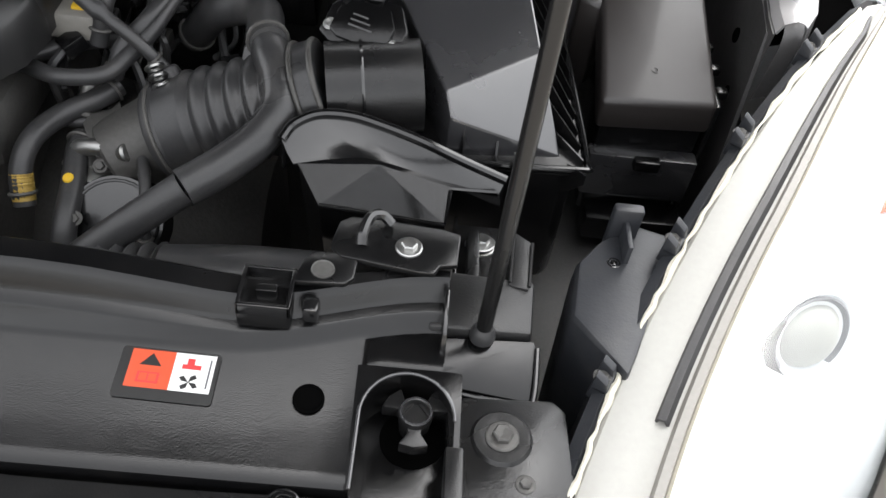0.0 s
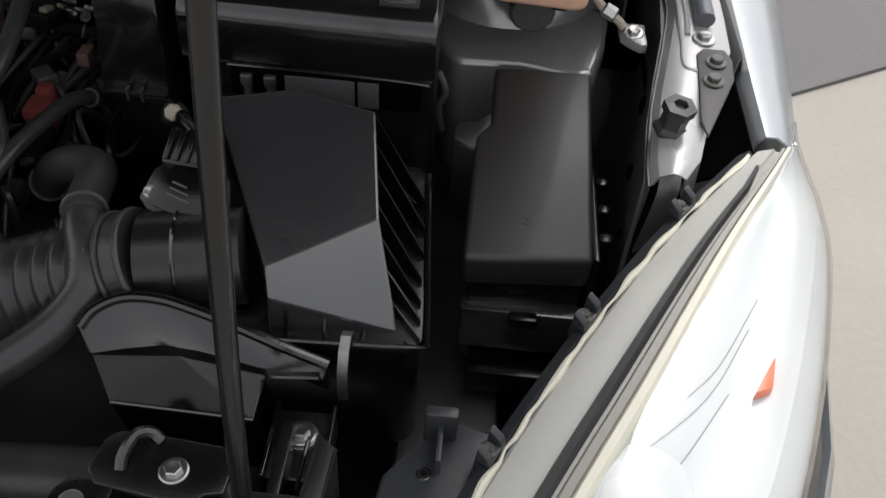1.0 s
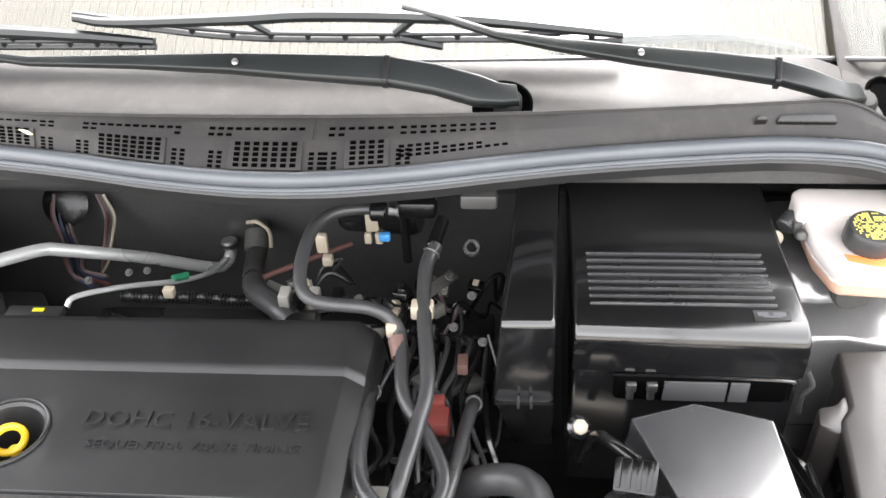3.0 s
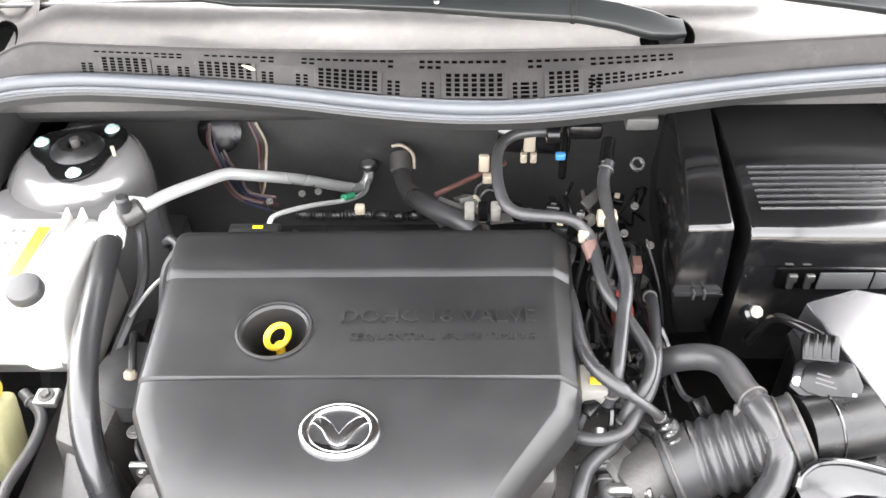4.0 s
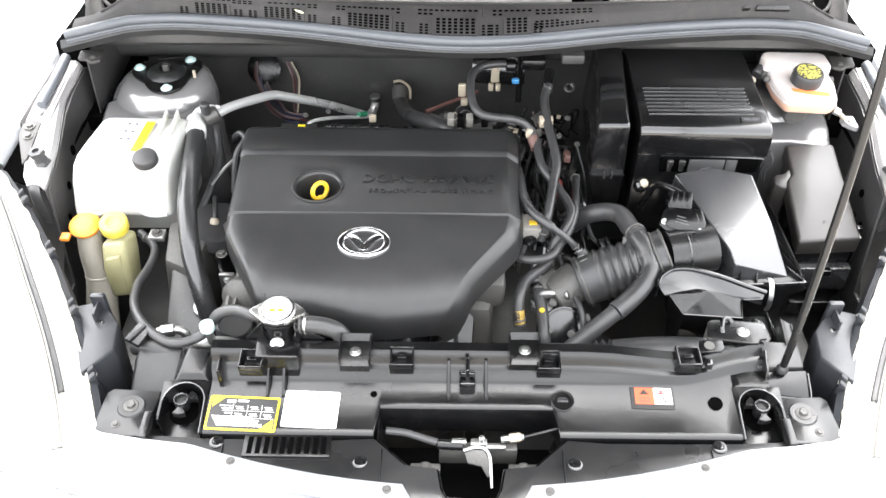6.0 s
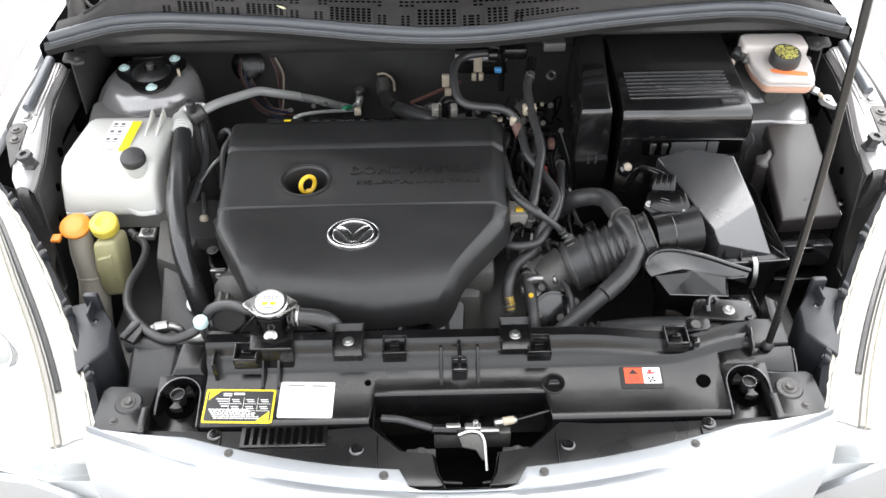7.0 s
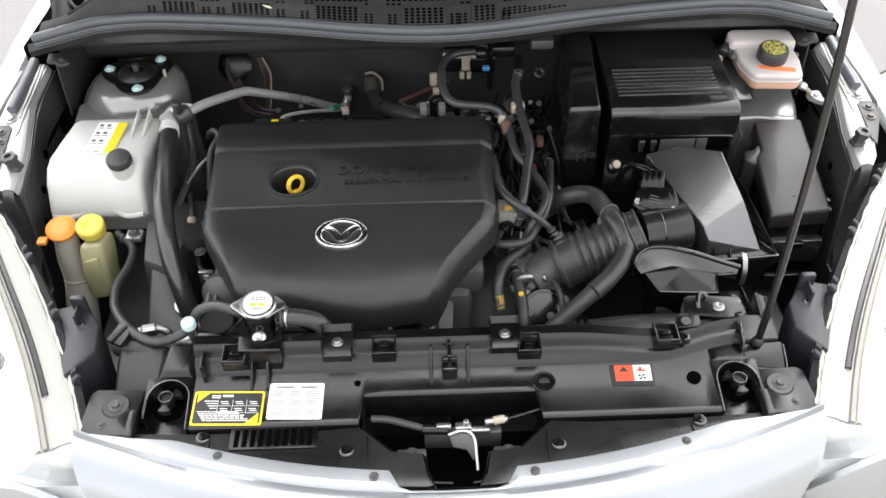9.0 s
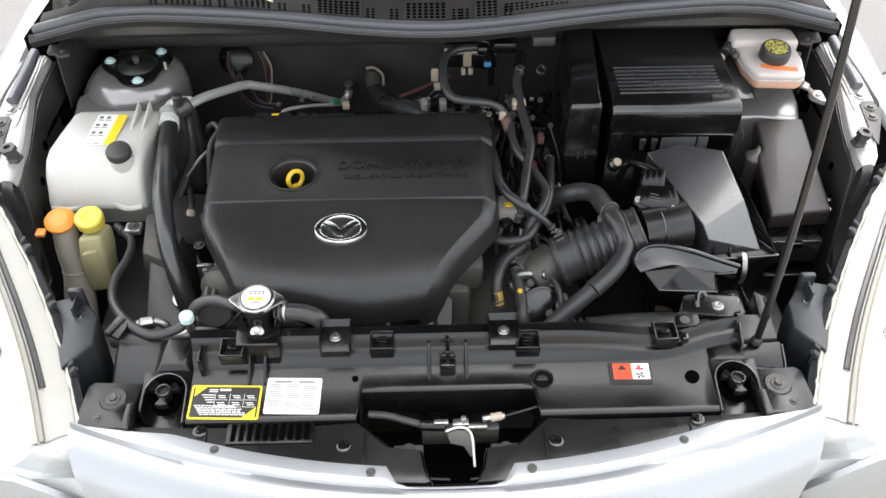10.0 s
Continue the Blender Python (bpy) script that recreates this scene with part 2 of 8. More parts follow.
def loft(rings, cap=True, closed=True, bm=None):
    """Skins rings of points that all have the same count."""
    bm = bm or bmesh.new()
    vs = [[bm.verts.new(p) for p in r] for r in rings]
    n = len(rings[0])
    for a, b in zip(vs, vs[1:]):
        for i in range(n if closed else n - 1):
            j = (i + 1) % n
            bm.faces.new((a[i], a[j], b[j], b[i]))
    if cap and closed:
        bm.faces.new(list(reversed(vs[0])))
        bm.faces.new(vs[-1])
    return bm


def sheet(rows, thick=0.0, bm=None):
    """An open surface through rows of points, with thickness."""
    bm = loft(rows, cap=False, closed=False, bm=bm)
    if thick:
        bmesh.ops.recalc_face_normals(bm, faces=bm.faces[:])
        bmesh.ops.solidify(bm, geom=bm.faces[:], thickness=thick)
    return bm


def block(lo, hi, soft=0.0, m=None, bm=None, segments=2):
    b = bmesh.new()
    x0, y0, z0 = lo
    x1, y1, z1 = hi
    loft([[(x0, y0, z0), (x1, y0, z0), (x1, y1, z0), (x0, y1, z0)], [(x0, y0, z1), (x1, y0, z1), (x1, y1, z1), (x0, y1, z1)]], bm=b)
    if soft:
        bevel(b, soft, segments)
    if m is not None:
        b.transform(m)
    return merge(bm, b)


def merge(bm, b):
    if bm is None:
        return b
    me = bpy.data.meshes.new("scratch")
    b.to_mesh(me)
    b.free()
    bm.from_mesh(me)
    bpy.data.meshes.remove(me)
    return bm


def prism(poly, z0, z1, soft=0.0, bm=None, segments=2):
    """A plate with an outline in plan; z0 and z1 may be functions of (x, y)."""
    lo = z0 if callable(z0) else (lambda x, y: z0)
    hi = z1 if callable(z1) else (lambda x, y: z1)
    b = loft([[(x, y, lo(x, y)) for x, y in poly], [(x, y, hi(x, y)) for x, y in poly]])
    if soft:
        bevel(b, soft, segments)
    return merge(bm, b)


def lathe(profile, at=(0, 0, 0), axis=(0, 0, 1), seg=24, bm=None, m=None):
    """Turns (radius, height) pairs round an axis; a first or last radius of 0 closes it."""
    b = bmesh.new()
    rings = []
    for r, h in profile:
        if r <= 1e-6:
            rings.append([b.verts.new((0, 0, h))])
        else:
            rings.append([b.verts.new((r * math.cos(2 * math.pi * k / seg), r * math.sin(2 * math.pi * k / seg), h)) for k in range(seg)])
    for a, c in zip(rings, rings[1:]):
        for k in range(seg):
            q = (k + 1) % seg
            f = [a[k % len(a)], a[q % len(a)], c[q % len(c)], c[k % len(c)]]
            f = list(dict.fromkeys(f))
            if len(f) > 2:
                b.faces.new(f)
    for r in (rings[0], rings[-1]):
        if len(r) > 2:
            b.faces.new(r)
    turn = Vector(axis).to_track_quat("Z", "Y").to_matrix().to_4x4()
    b.transform((m if m is not None else Matrix.Identity(4)) @ Matrix.Translation(at) @ turn)
    return merge(bm, b)


def rod(p0, p1, r, r1=None, seg=14, bm=None, soft=0.0):
    p0, p1 = Vector(p0), Vector(p1)
    h = (p1 - p0).length
    r1 = r if r1 is None else r1
    s = min(soft, h * 0.4, r * 0.5)
    prof = [(r - s, 0), (r, s), (r1, h - s), (r1 - s, h)] if s else [(r, 0), (r1, h)]
    return lathe(prof, p0, p1 - p0, seg, bm)


def spline(pts, per=10):
    """A smooth line through the points."""
    P = [Vector(p) for p in pts]
    P = [2 * P[0] - P[1]] + P + [2 * P[-1] - P[-2]]
    out = []
    for a, b, c, d in zip(P, P[1:], P[2:], P[3:]):
        for k in range(per):
            t = k / per
            out.append(0.5 * (2 * b + (c - a) * t + (2 * a - 5 * b + 4 * c - d) * t * t + (3 * b - a - 3 * c + d) * t ** 3))
    out.append(P[-2])
    return out


def tube(pts, r, seg=12, per=8, bm=None, smooth=True, hollow=False):
    """A hose along a smooth line; r may be a function of the way along, 0 to 1."""
    line = spline(pts, per) if smooth else [Vector(p) for p in pts]
    rad = r if callable(r) else (lambda s: r)
    b = bmesh.new()
    n = len(line)
    side = None
    rings = []
    for i, p in enumerate(line):
        d = (line[min(i + 1, n - 1)] - line[max(i - 1, 0)]).normalized()
        if side is None:
            side = d.cross(Vector((0, 0, 1)))
            if side.length < 0.1:
                side = d.cross(Vector((1, 0, 0)))
        side = (side - d * side.dot(d)).normalized()
        up = d.cross(side)
        q = rad(i / (n - 1))
        rings.append([p + q * (math.cos(2 * math.pi * k / seg) * side + math.sin(2 * math.pi * k / seg) * up) for k in range(seg)])
    loft(rings, bm=b)
    return merge(bm, b)


def ring(at, axis, R, r, seg=28, sub=10, bm=None, squash=1.0):
    """A torus."""
    b = bmesh.new()
    rs = []
    for i in range(seg):
        a = 2 * math.pi * i / seg
        rs.append([((R + r * math.cos(2 * math.pi * k / sub)) * math.cos(a), (R + r * math.cos(2 * math.pi * k / sub)) * math.sin(a) * squash, r * math.sin(2 * math.pi * k / sub)) for k in range(sub)])
    loft(rs + [rs[0]], cap=False, bm=b)
    bmesh.ops.remove_doubles(b, verts=b.verts[:], dist=1e-6)
    turn = Vector(axis).to_track_quat("Z", "Y").to_matrix().to_4x4()
    b.transform(Matrix.Translation(at) @ turn)
    return merge(bm, b)


def bolt_mesh(name, r, mat, washer=1.6, h=0.8):
    """A flanged hexagon bolt, standing on the origin."""
    b = lathe([(0, 0), (r * washer, 0), (r * washer, r * 0.18), (r * washer * 0.9, r * 0.3), (r * 0.9, r * 0.32)], seg=20)
    lathe([(r, r * 0.3), (r, r * h), (r * 0.85, r * (h + 0.15)), (r * 0.5, r * (h + 0.12)), (0, r * (h + 0.02))], seg=6, bm=b)
    return finish(b, name, mat)


def clip_mesh(name, r, mat):
    """A round push clip with a raised button."""
    b = lathe([(0, 0), (r, 0), (r, r * 0.2), (r * 0.85, r * 0.32), (r * 0.62, r * 0.34), (r * 0.6, r * 0.2), (r * 0.5, r * 0.2), (r * 0.45, r * 0.4), (0, r * 0.45)], seg=22)
    return finish(b, name, mat)


def lettering(text, size, m, mat, parent, name="lettering", depth=0.0004, width=None):
    """Letters of the built-in font as a mesh; m takes the text's plane to the world."""
    cu = bpy.data.curves.new(name, "FONT")
    cu.body, cu.size, cu.extrude, cu.align_x, cu.align_y = text, size, depth, "CENTER", "CENTER"
    cu.resolution_u = 2
    tmp = new("scratch", cu)
    bpy.context.view_layer.update()
    me = bpy.data.meshes.new_from_object(tmp)
    if width:
        xs = [v.co.x for v in me.vertices]
        me.transform(Matrix.Diagonal((width / (max(xs) - min(xs)), 1, 1, 1)))
    bpy.data.objects.remove(tmp)
    bpy.data.curves.remove(cu)
    me.transform(m)
    me.materials.clear()
    me.materials.append(mat)
    return part(name, me, mat, parent)


BOLT = bolt_mesh("bolt", 0.0072, STEEL)
BOLT_DARK = bolt_mesh("bolt", 0.0065, DARK_METAL)
BOLT_SMALL = bolt_mesh("screw", 0.0042, DARK_METAL)
BOLT_ZINC = bolt_mesh("nut", 0.0075, BLUE_CAP)
CLIP = clip_mesh("clip", 0.0105, GLOSS_PLASTIC)


# ---- ground ----
ground = sheet([[(x, y, 0) for x in (-300, -8, 8, 300)] for y in (-300, -8, 8, 300)])
tagged(top("ground", ground, CONCRETE, "pale beige concrete forecourt with thin dark joints", "ground", kind="structure"))
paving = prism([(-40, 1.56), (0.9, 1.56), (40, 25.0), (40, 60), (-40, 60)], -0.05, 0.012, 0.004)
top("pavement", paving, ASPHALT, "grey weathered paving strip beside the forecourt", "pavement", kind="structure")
crack_line = [(1.24, 0.75, 0.001), (1.238, 0.6, 0.001), (1.24, 0.48, 0.001), (1.248, 0.40, 0.001), (1.244, 0.2, 0.001), (1.25, -0.3, 0.001)]
top("floor_joint", tube(crack_line, 0.003, seg=6), LABEL_BLACK, "thin dark open joint in the concrete", "joint", kind="structure")

# dusty silver darkened in colour; on the rail it stands for shade
APRON = material("dusty body silver darkened for shade", (0.075, 0.073, 0.073), 0.36, metal=0.4, small=300, bump=0.1, vary=0.4, dust=0.05, wave=0.2)
CAP_DARK = material("dull bracket coating", (0.035, 0.033, 0.032), 0.55, small=400, bump=0.15, vary=0.3)
# the same silver lightened to carry the light on the rail top
FLANGE = material("body silver in a lit tone", (0.36, 0.352, 0.352), 0.3, metal=0.3, small=800, bump=0.03, vary=0.06, coat=0.3)

# ---- car body ----
car = thing("car", (0, 0.4, 0), "silver metallic car front with its bonnet raised", "car")


def edge_y(x):
    return -0.166 + 0.385 * x * x


# bumper skin: its rear edge follows the curved top, lower rows widen under the lamps
rows = []
for dy, z, w, k in ((0.040, 0.0, 0.540, 1.0), (0.037, 0.004, 0.542, 1.0), (0.020, 0.0048, 0.546, 1.0), (0.009, 0.0042, 0.550, 1.0), (0.006, 0.0018, 0.551, 1.0), (0.002, 0.7935, 0.552, 1.0), (-0.008, 0.794, 0.553, 1.0), (-0.030, 0.786, 0.550, 1.0), (-0.055, 0.762, 0.538, 1.0), (-0.078, 0.722, 0.508, 1.0), (-0.098, 0.66, 0.47, 1.05), (-0.105, 0.62, 0.62, 1.05), (-0.115, 0.58, 0.86, 1.0), (-0.11, 0.45, 0.90, 1.0), (-0.06, 0.28, 0.89, 0.95)):
    row = []
    for u in [i / 36 - 1 for i in range(73)]:
        x = w * u
        f = max(0.0, min(1.0, (abs(x) - 0.07) / 0.02)) * (1 - 0.9 * max(0.0, min(1.0, (abs(x) - 0.40) / 0.13)))
        y = edge_y(x) * k + (dy if dy <= 0.002 else 0.004 + (dy - 0.004) * max(f, 0.12))
        row.append((x, y, z if z > 0.1 else 0.795 + 0.10 * (y + 0.10) + z))
    rows.append(row)
part("bumper", sheet(rows, 0.003), PAINT, car, "pale silver painted bumper skin")
for s in (-1, 1):
    corner = [[(s * x, y - dy, z - dz) for x, y, z in ((0.530, -0.112, 0.690), (0.570, -0.116, 0.735), (0.62, -0.112, 0.772), (0.68, -0.105, 0.778), (0.74, -0.065, 0.775), (0.80, 0.005, 0.765), (0.86, 0.10, 0.75), (0.915, 0.25, 0.74), (0.945, 0.42, 0.74))] for dy, dz in ((-0.004, 0.006), (0.0, 0.0), (0.006, 0.002), (0.02, 0.03), (0.035, 0.10), (0.04, 0.25), (0.02, 0.42))]
    part("bumper_corner", sheet(corner, 0.003), PAINT, car, "silver bumper corner under the headlamp")

def steps(table, v):
    """Straight runs between (place, value...) rows."""
    for (a, *p), (b, *q) in zip(table, table[1:]):
        if v <= b:
            f = max(0.0, (v - a) / (b - a))
            return [m + (n - m) * f for m, n in zip(p, q)]
    return table[-1][1:]


def rail_z(y):
    return 0.886 + 0.14 * (y - 0.42)


def rail_edges(y):
    return steps([(0.41, 0.752, 0.772), (0.44, 0.752, 0.790), (0.47, 0.755, 0.797), (0.516, 0.760, 0.808), (0.585, 0.773, 0.831), (0.65, 0.784, 0.830), (0.74, 0.779, 0.818), (0.80, 0.775, 0.812)], y)


for s in (-1, 1):
    # outer fender
    rows = []
    for i in range(13):
        y = 0.49 + i * 0.07
        zt = 0.880 + 0.14 * max(0, y - 0.5)
        dx = -0.045 * (y - 0.5)
        bulge = max(-0.03, 0.014 * (1 - ((y - 0.78) / 0.25) ** 2))
        rows.append([(s * (x + dx * a + bulge * b), y, z) for x, z, a, b in ((0.850, zt - 0.03, 1, 0), (0.855, zt - 0.008, 1, 0), (0.861, zt - 0.001, 1, 0), (0.873, zt - 0.001, 0.8, 0.2), (0.890, zt - 0.011, 0.5, 0.5), (0.907, zt - 0.035, 0.2, 1), (0.92, zt - 0.085, 0, 1), (0.928, 0.7, 0, 1), (0.93, 0.55, 0, 1), (0.92, 0.28, 0, 1))])
    part("fender", sheet(rows, 0.002), PAINT, car)
    # folded inner flange of the fender beside the rail groove
    rows = []
    for i in range(11):
        y = 0.585 + i * 0.0185
        zt, zr, out = 0.880 + 0.14 * (y - 0.5), rail_z(y), rail_edges(y)[1]
        edge = 0.858 - 0.045 * (y - 0.5)
        k = min(1.0, 0.6 + i / 8)
        a = edge + (out + 0.010 - edge) * k
        rows.append([(s * (a - 0.001), y, zr - 0.030), (s * a, y, zr - 0.012), (s * (a + 0.003 * k), y, zr - 0.006), (s * (a + (edge - a) * 0.6), y, (zr + zt) / 2 - 0.006), (s * edge, y, zt - 0.012)])
    part("fender_flange", sheet(rows, 0.0015), PAINT_SHADED, car, "silver inner fold of the fender")
    # flange rail along the bay with its raised bead
    rows, skirt_rows = [], []
    for i in range(15):
        y = 0.415 + i * 0.0243
        zt = rail_z(y)
        inner, outer = rail_edges(y)
        skirt_rows.append([(s * (inner - 0.004), y, zt - 0.09), (s * (inner - 0.001), y, zt - 0.05), (s * inner, y, zt - 0.014)])
        rows.append([(s * inner, y, zt - 0.013), (s * (inner + 0.005), y, zt - 0.003), (s * (inner + 0.012), y, zt), (s * (inner + 0.012 + 0.4 * (outer - inner - 0.012)), y, zt + 0.002), (s * outer, y, zt), (s * (outer + 0.005), y, zt - 0.004), (s * (outer + 0.008), y, zt - 0.05)])
    part("flange_rail", sheet(rows, 0.002), FLANGE, car)
    # nose in the darkened silver, so its falling shade is colour
    nose = [[(x * (1 - 0.15 * dz), y - dy, z - dz) for x, y, z in rows[0][1:5]] for dy, dz in ((0.0005, 0.0), (0.006, 0.003), (0.011, 0.010), (0.014, 0.022), (0.016, 0.045), (0.017, 0.075))]
    part("rail_nose", sheet(nose, 0.0015), APRON, car, "down-turned front end of the rail")
    # upright side of the rail, darker than its top to imitate shade
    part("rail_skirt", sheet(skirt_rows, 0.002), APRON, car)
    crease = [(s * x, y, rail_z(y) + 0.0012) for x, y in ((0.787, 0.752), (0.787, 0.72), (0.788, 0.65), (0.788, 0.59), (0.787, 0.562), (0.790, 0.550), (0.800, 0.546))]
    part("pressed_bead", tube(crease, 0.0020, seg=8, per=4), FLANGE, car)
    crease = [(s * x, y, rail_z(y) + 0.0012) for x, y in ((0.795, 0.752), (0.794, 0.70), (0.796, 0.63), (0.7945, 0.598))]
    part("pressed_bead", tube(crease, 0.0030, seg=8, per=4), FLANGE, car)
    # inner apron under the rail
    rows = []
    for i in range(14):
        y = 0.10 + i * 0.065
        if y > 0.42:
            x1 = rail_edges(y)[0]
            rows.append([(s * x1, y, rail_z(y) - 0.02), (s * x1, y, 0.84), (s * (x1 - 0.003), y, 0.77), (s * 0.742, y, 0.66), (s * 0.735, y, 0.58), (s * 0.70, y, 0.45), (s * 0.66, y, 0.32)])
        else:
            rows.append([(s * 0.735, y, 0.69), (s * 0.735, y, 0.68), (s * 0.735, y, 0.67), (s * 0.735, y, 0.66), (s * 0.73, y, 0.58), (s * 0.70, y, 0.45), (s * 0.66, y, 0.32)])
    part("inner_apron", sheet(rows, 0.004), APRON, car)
    # strut tower, a dome that runs out to the apron
    rings = []
    for z, r, ox in ((0.60, 0.125, 0.03), (0.76, 0.118, 0.025), (0.80, 0.112, 0.018), (0.835, 0.105, 0.01), (0.862, 0.097, 0.004), (0.880, 0.087, 0), (0.890, 0.076, 0), (0.8925, 0.066, 0), (0.893, 0.03, 0)):
        rings.append([(s * (0.614 + ox + r * math.cos(a) * (1.12 if math.cos(a) > 0 else 1)), 0.770 + r * math.sin(a), z) for a in [2 * math.pi * k / 40 for k in range(40)]])
    part("strut_tower", loft(rings), PAINT_SHADED, car)
    skirt = prism([(s * x, y) for x, y in ((0.556, 0.632), (0.572, 0.610), (0.640, 0.614), (0.700, 0.600), (0.716, 0.606), (0.728, 0.655), (0.735, 0.72), (0.70, 0.75), (0.54, 0.75), (0.535, 0.68))], 0.70, lambda x, y: 0.853 + 0.05 * (y - 0.6), 0.012, segments=3)
    part("tower_skirt", skirt, PAINT_SHADED, car, smooth=50)
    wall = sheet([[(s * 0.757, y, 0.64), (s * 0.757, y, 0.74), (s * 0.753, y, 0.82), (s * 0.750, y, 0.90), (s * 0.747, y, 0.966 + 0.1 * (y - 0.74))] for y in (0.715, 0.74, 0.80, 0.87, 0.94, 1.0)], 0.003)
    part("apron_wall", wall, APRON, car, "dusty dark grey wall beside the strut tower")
    # hood stop and bolts on the flange
    stop = lathe([(0.016, 0), (0.016, 0.004), (0.012, 0.008), (0.012, 0.020), (0.015, 0.022), (0.015, 0.030), (0.007, 0.031), (0.006, 0.026), (0, 0.026)], (s * 0.769, 0.471, 0.890), (s * 0.10, -0.1, 1), 6)
    part("hood_stop", stop, RUBBER, car, "black hexagonal rubber bump stop")
    for x, y, me in ((0.812, 0.531, BOLT_DARK), (0.817, 0.557, BOLT_DARK), (0.8095, 0.593, BOLT)):
        placed("bolt", me, Matrix.Translation((s * x, y, rail_z(y) + (0.004 if y < 0.58 else 0.001))), car)
    plate = prism([(s * x, y) for x, y in ((0.800, 0.568), (0.807, 0.576), (0.827, 0.576), (0.833, 0.562), (0.832, 0.536), (0.824, 0.516), (0.801, 0.460), (0.796, 0.478), (0.799, 0.530))], lambda x, y: rail_z(y) + 0.001, lambda x, y: rail_z(y) + 0.0045, 0.001)
    part("bracket", plate, CAP_DARK, car, "dull grey-black bracket plate")
    # openings are black discs on the apron, inner shade put into the colour
    for y, z, r in ((0.50, 0.815, 0.008), (0.585, 0.835, 0.010), (0.455, 0.775, 0.006)):
        part("opening", lathe([(0, 0), (r, 0), (r, 0.0015), (r * 0.9, 0.002), (0, 0.002)], (s * (rail_edges(y)[0] - 0.0055), y, z), (-s, 0, 0.1), 20), DEEP_SHADE, car, "round dark opening in the apron")
    strip = tube([(s * 0.811, 0.610, 0.922), (s * 0.8075, 0.68, 0.932), (s * 0.804, 0.753, 0.943)], 0.0092, seg=14)
    part("edge_strip", strip, RUBBER_GREY, car, "grey rubber strip")

# firewall with its ledge, bay floor, cross beams


SEAL = [(0.0, 0.642, 1.045), (0.05, 0.6435, 1.045), (0.10, 0.650, 1.045), (0.17, 0.662, 1.045), (0.235, 0.677, 1.045), (0.30, 0.690, 1.045), (0.36, 0.700, 1.045), (0.42, 0.708, 1.045), (0.49, 0.716, 1.045), (0.54, 0.721, 1.0445), (0.59, 0.7225, 1.043), (0.65, 0.717, 1.040), (0.70, 0.701, 1.034), (0.75, 0.689, 1.026), (0.80, 0.680, 1.018)]


def seal_y(x):
    return steps(SEAL, abs(x))[0]


def seal_z(x):
    return steps(SEAL, abs(x))[1]


rows = [[(0.772 * u, seal_y(0.772 * u) + 0.006, seal_z(0.772 * u) - 0.012) for u in [i / 20 - 1 for i in range(41)]]]
for y, z in ((0.715, 1.005), (0.775, 0.965), (0.845, 0.925), (0.852, 0.905), (0.868, 0.885), (0.90, 0.875), (0.915, 0.862), (0.94, 0.855), (0.962, 0.835), (0.975, 0.74), (0.975, 0.55), (0.93, 0.40), (0.90, 0.30)):
    rows.append([(0.772 * u, y + 0.03 * u * u, z - 0.02 * u * u) for u in [i / 20 - 1 for i in range(41)]])
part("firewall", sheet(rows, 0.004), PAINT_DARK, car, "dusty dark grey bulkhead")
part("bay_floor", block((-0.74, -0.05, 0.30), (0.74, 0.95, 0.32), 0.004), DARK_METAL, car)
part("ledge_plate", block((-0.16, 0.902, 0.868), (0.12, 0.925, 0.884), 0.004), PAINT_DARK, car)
part("crossmember", block((-0.70, -0.02, 0.52), (0.70, 0.03, 0.66), 0.01), PLASTIC_DULL, car)
for s in (-1, 1):
    part("frame_rail", block((s * 0.60 - 0.05, 0.05, 0.50), (s * 0.60 + 0.05, 0.95, 0.62), 0.012), PAINT_DARK, car)
    part("wheel", lathe([(0.0, -0.09), (0.20, -0.10), (0.29, -0.10), (0.315, -0.07), (0.315, 0.07), (0.29, 0.10), (0.20, 0.10), (0.0, 0.09)], (s * 0.78, 0.80, 0.315), (1, 0, 0), 40), TYRE, car, "black front tyre")

# raised bonnet, hinged behind the cowl and held by the prop
rows = []
for i in range(13):
    t = i / 12
    y, z = 0.88 - 0.72 * t, 1.20 + 0.70 * t + 0.04 * math.sin(math.pi * t)
    w = 0.825 - 0.16 * t * t
    rows.append([(w * u, y - 0.02 * (1 - u * u), z + 0.03 * (1 - u * u)) for u in [k / 8 - 1 for k in range(17)]])
bonnet = part("bonnet", sheet(rows, 0.012), PAINT_DARK, car, "raised bonnet panel")
# unseen sheet added below the bonnet to darken reflections on the plastics
part("reflection_blocker", sheet([[(x * 0.93, y - 0.020, z - 0.022) for x, y, z in r] for r in rows[1:-1]], 0.006), DARK_LINING, bonnet, "unseen black sheet added to darken reflections in the bay")

# ---- cowl and windscreen ----


XS = [i / 40 * 0.8 for i in range(-40, 41)]


def lip_fall(x):
    """The lip sinks towards the ends of the cowl."""
    f = max(0.0, min(1.0, (abs(x) - 0.60) / 0.11))
    return 1 - f * f * (3 - 2 * f)


def lip_at(x):
    """The raised edge between the intake slope and the trough."""
    a = abs(x)
    g = 1 - lip_fall(x)
    y, z = 0.711 + 0.10 * a * a, 1.087
    return y + (seal_y(x) + 0.032 - y) * g, z + (seal_z(x) + 0.016 - z) * g


def intake_at(x, f):
    """A place on the intake, 0 at the seal, 0.78 at the foot of the upright face, 1 at the lip."""
    y0, z0 = seal_y(x) + 0.006, seal_z(x) + 0.009
    y1, z1 = lip_at(x)
    k = min(1.0, f / 0.78)
    w = max(0.0, (f - 0.78) / 0.22)
    return y0 + (y1 - y0) * (0.50 * k + 0.50 * w), z0 + (z1 - z0) * (0.64 * k + 0.36 * w)


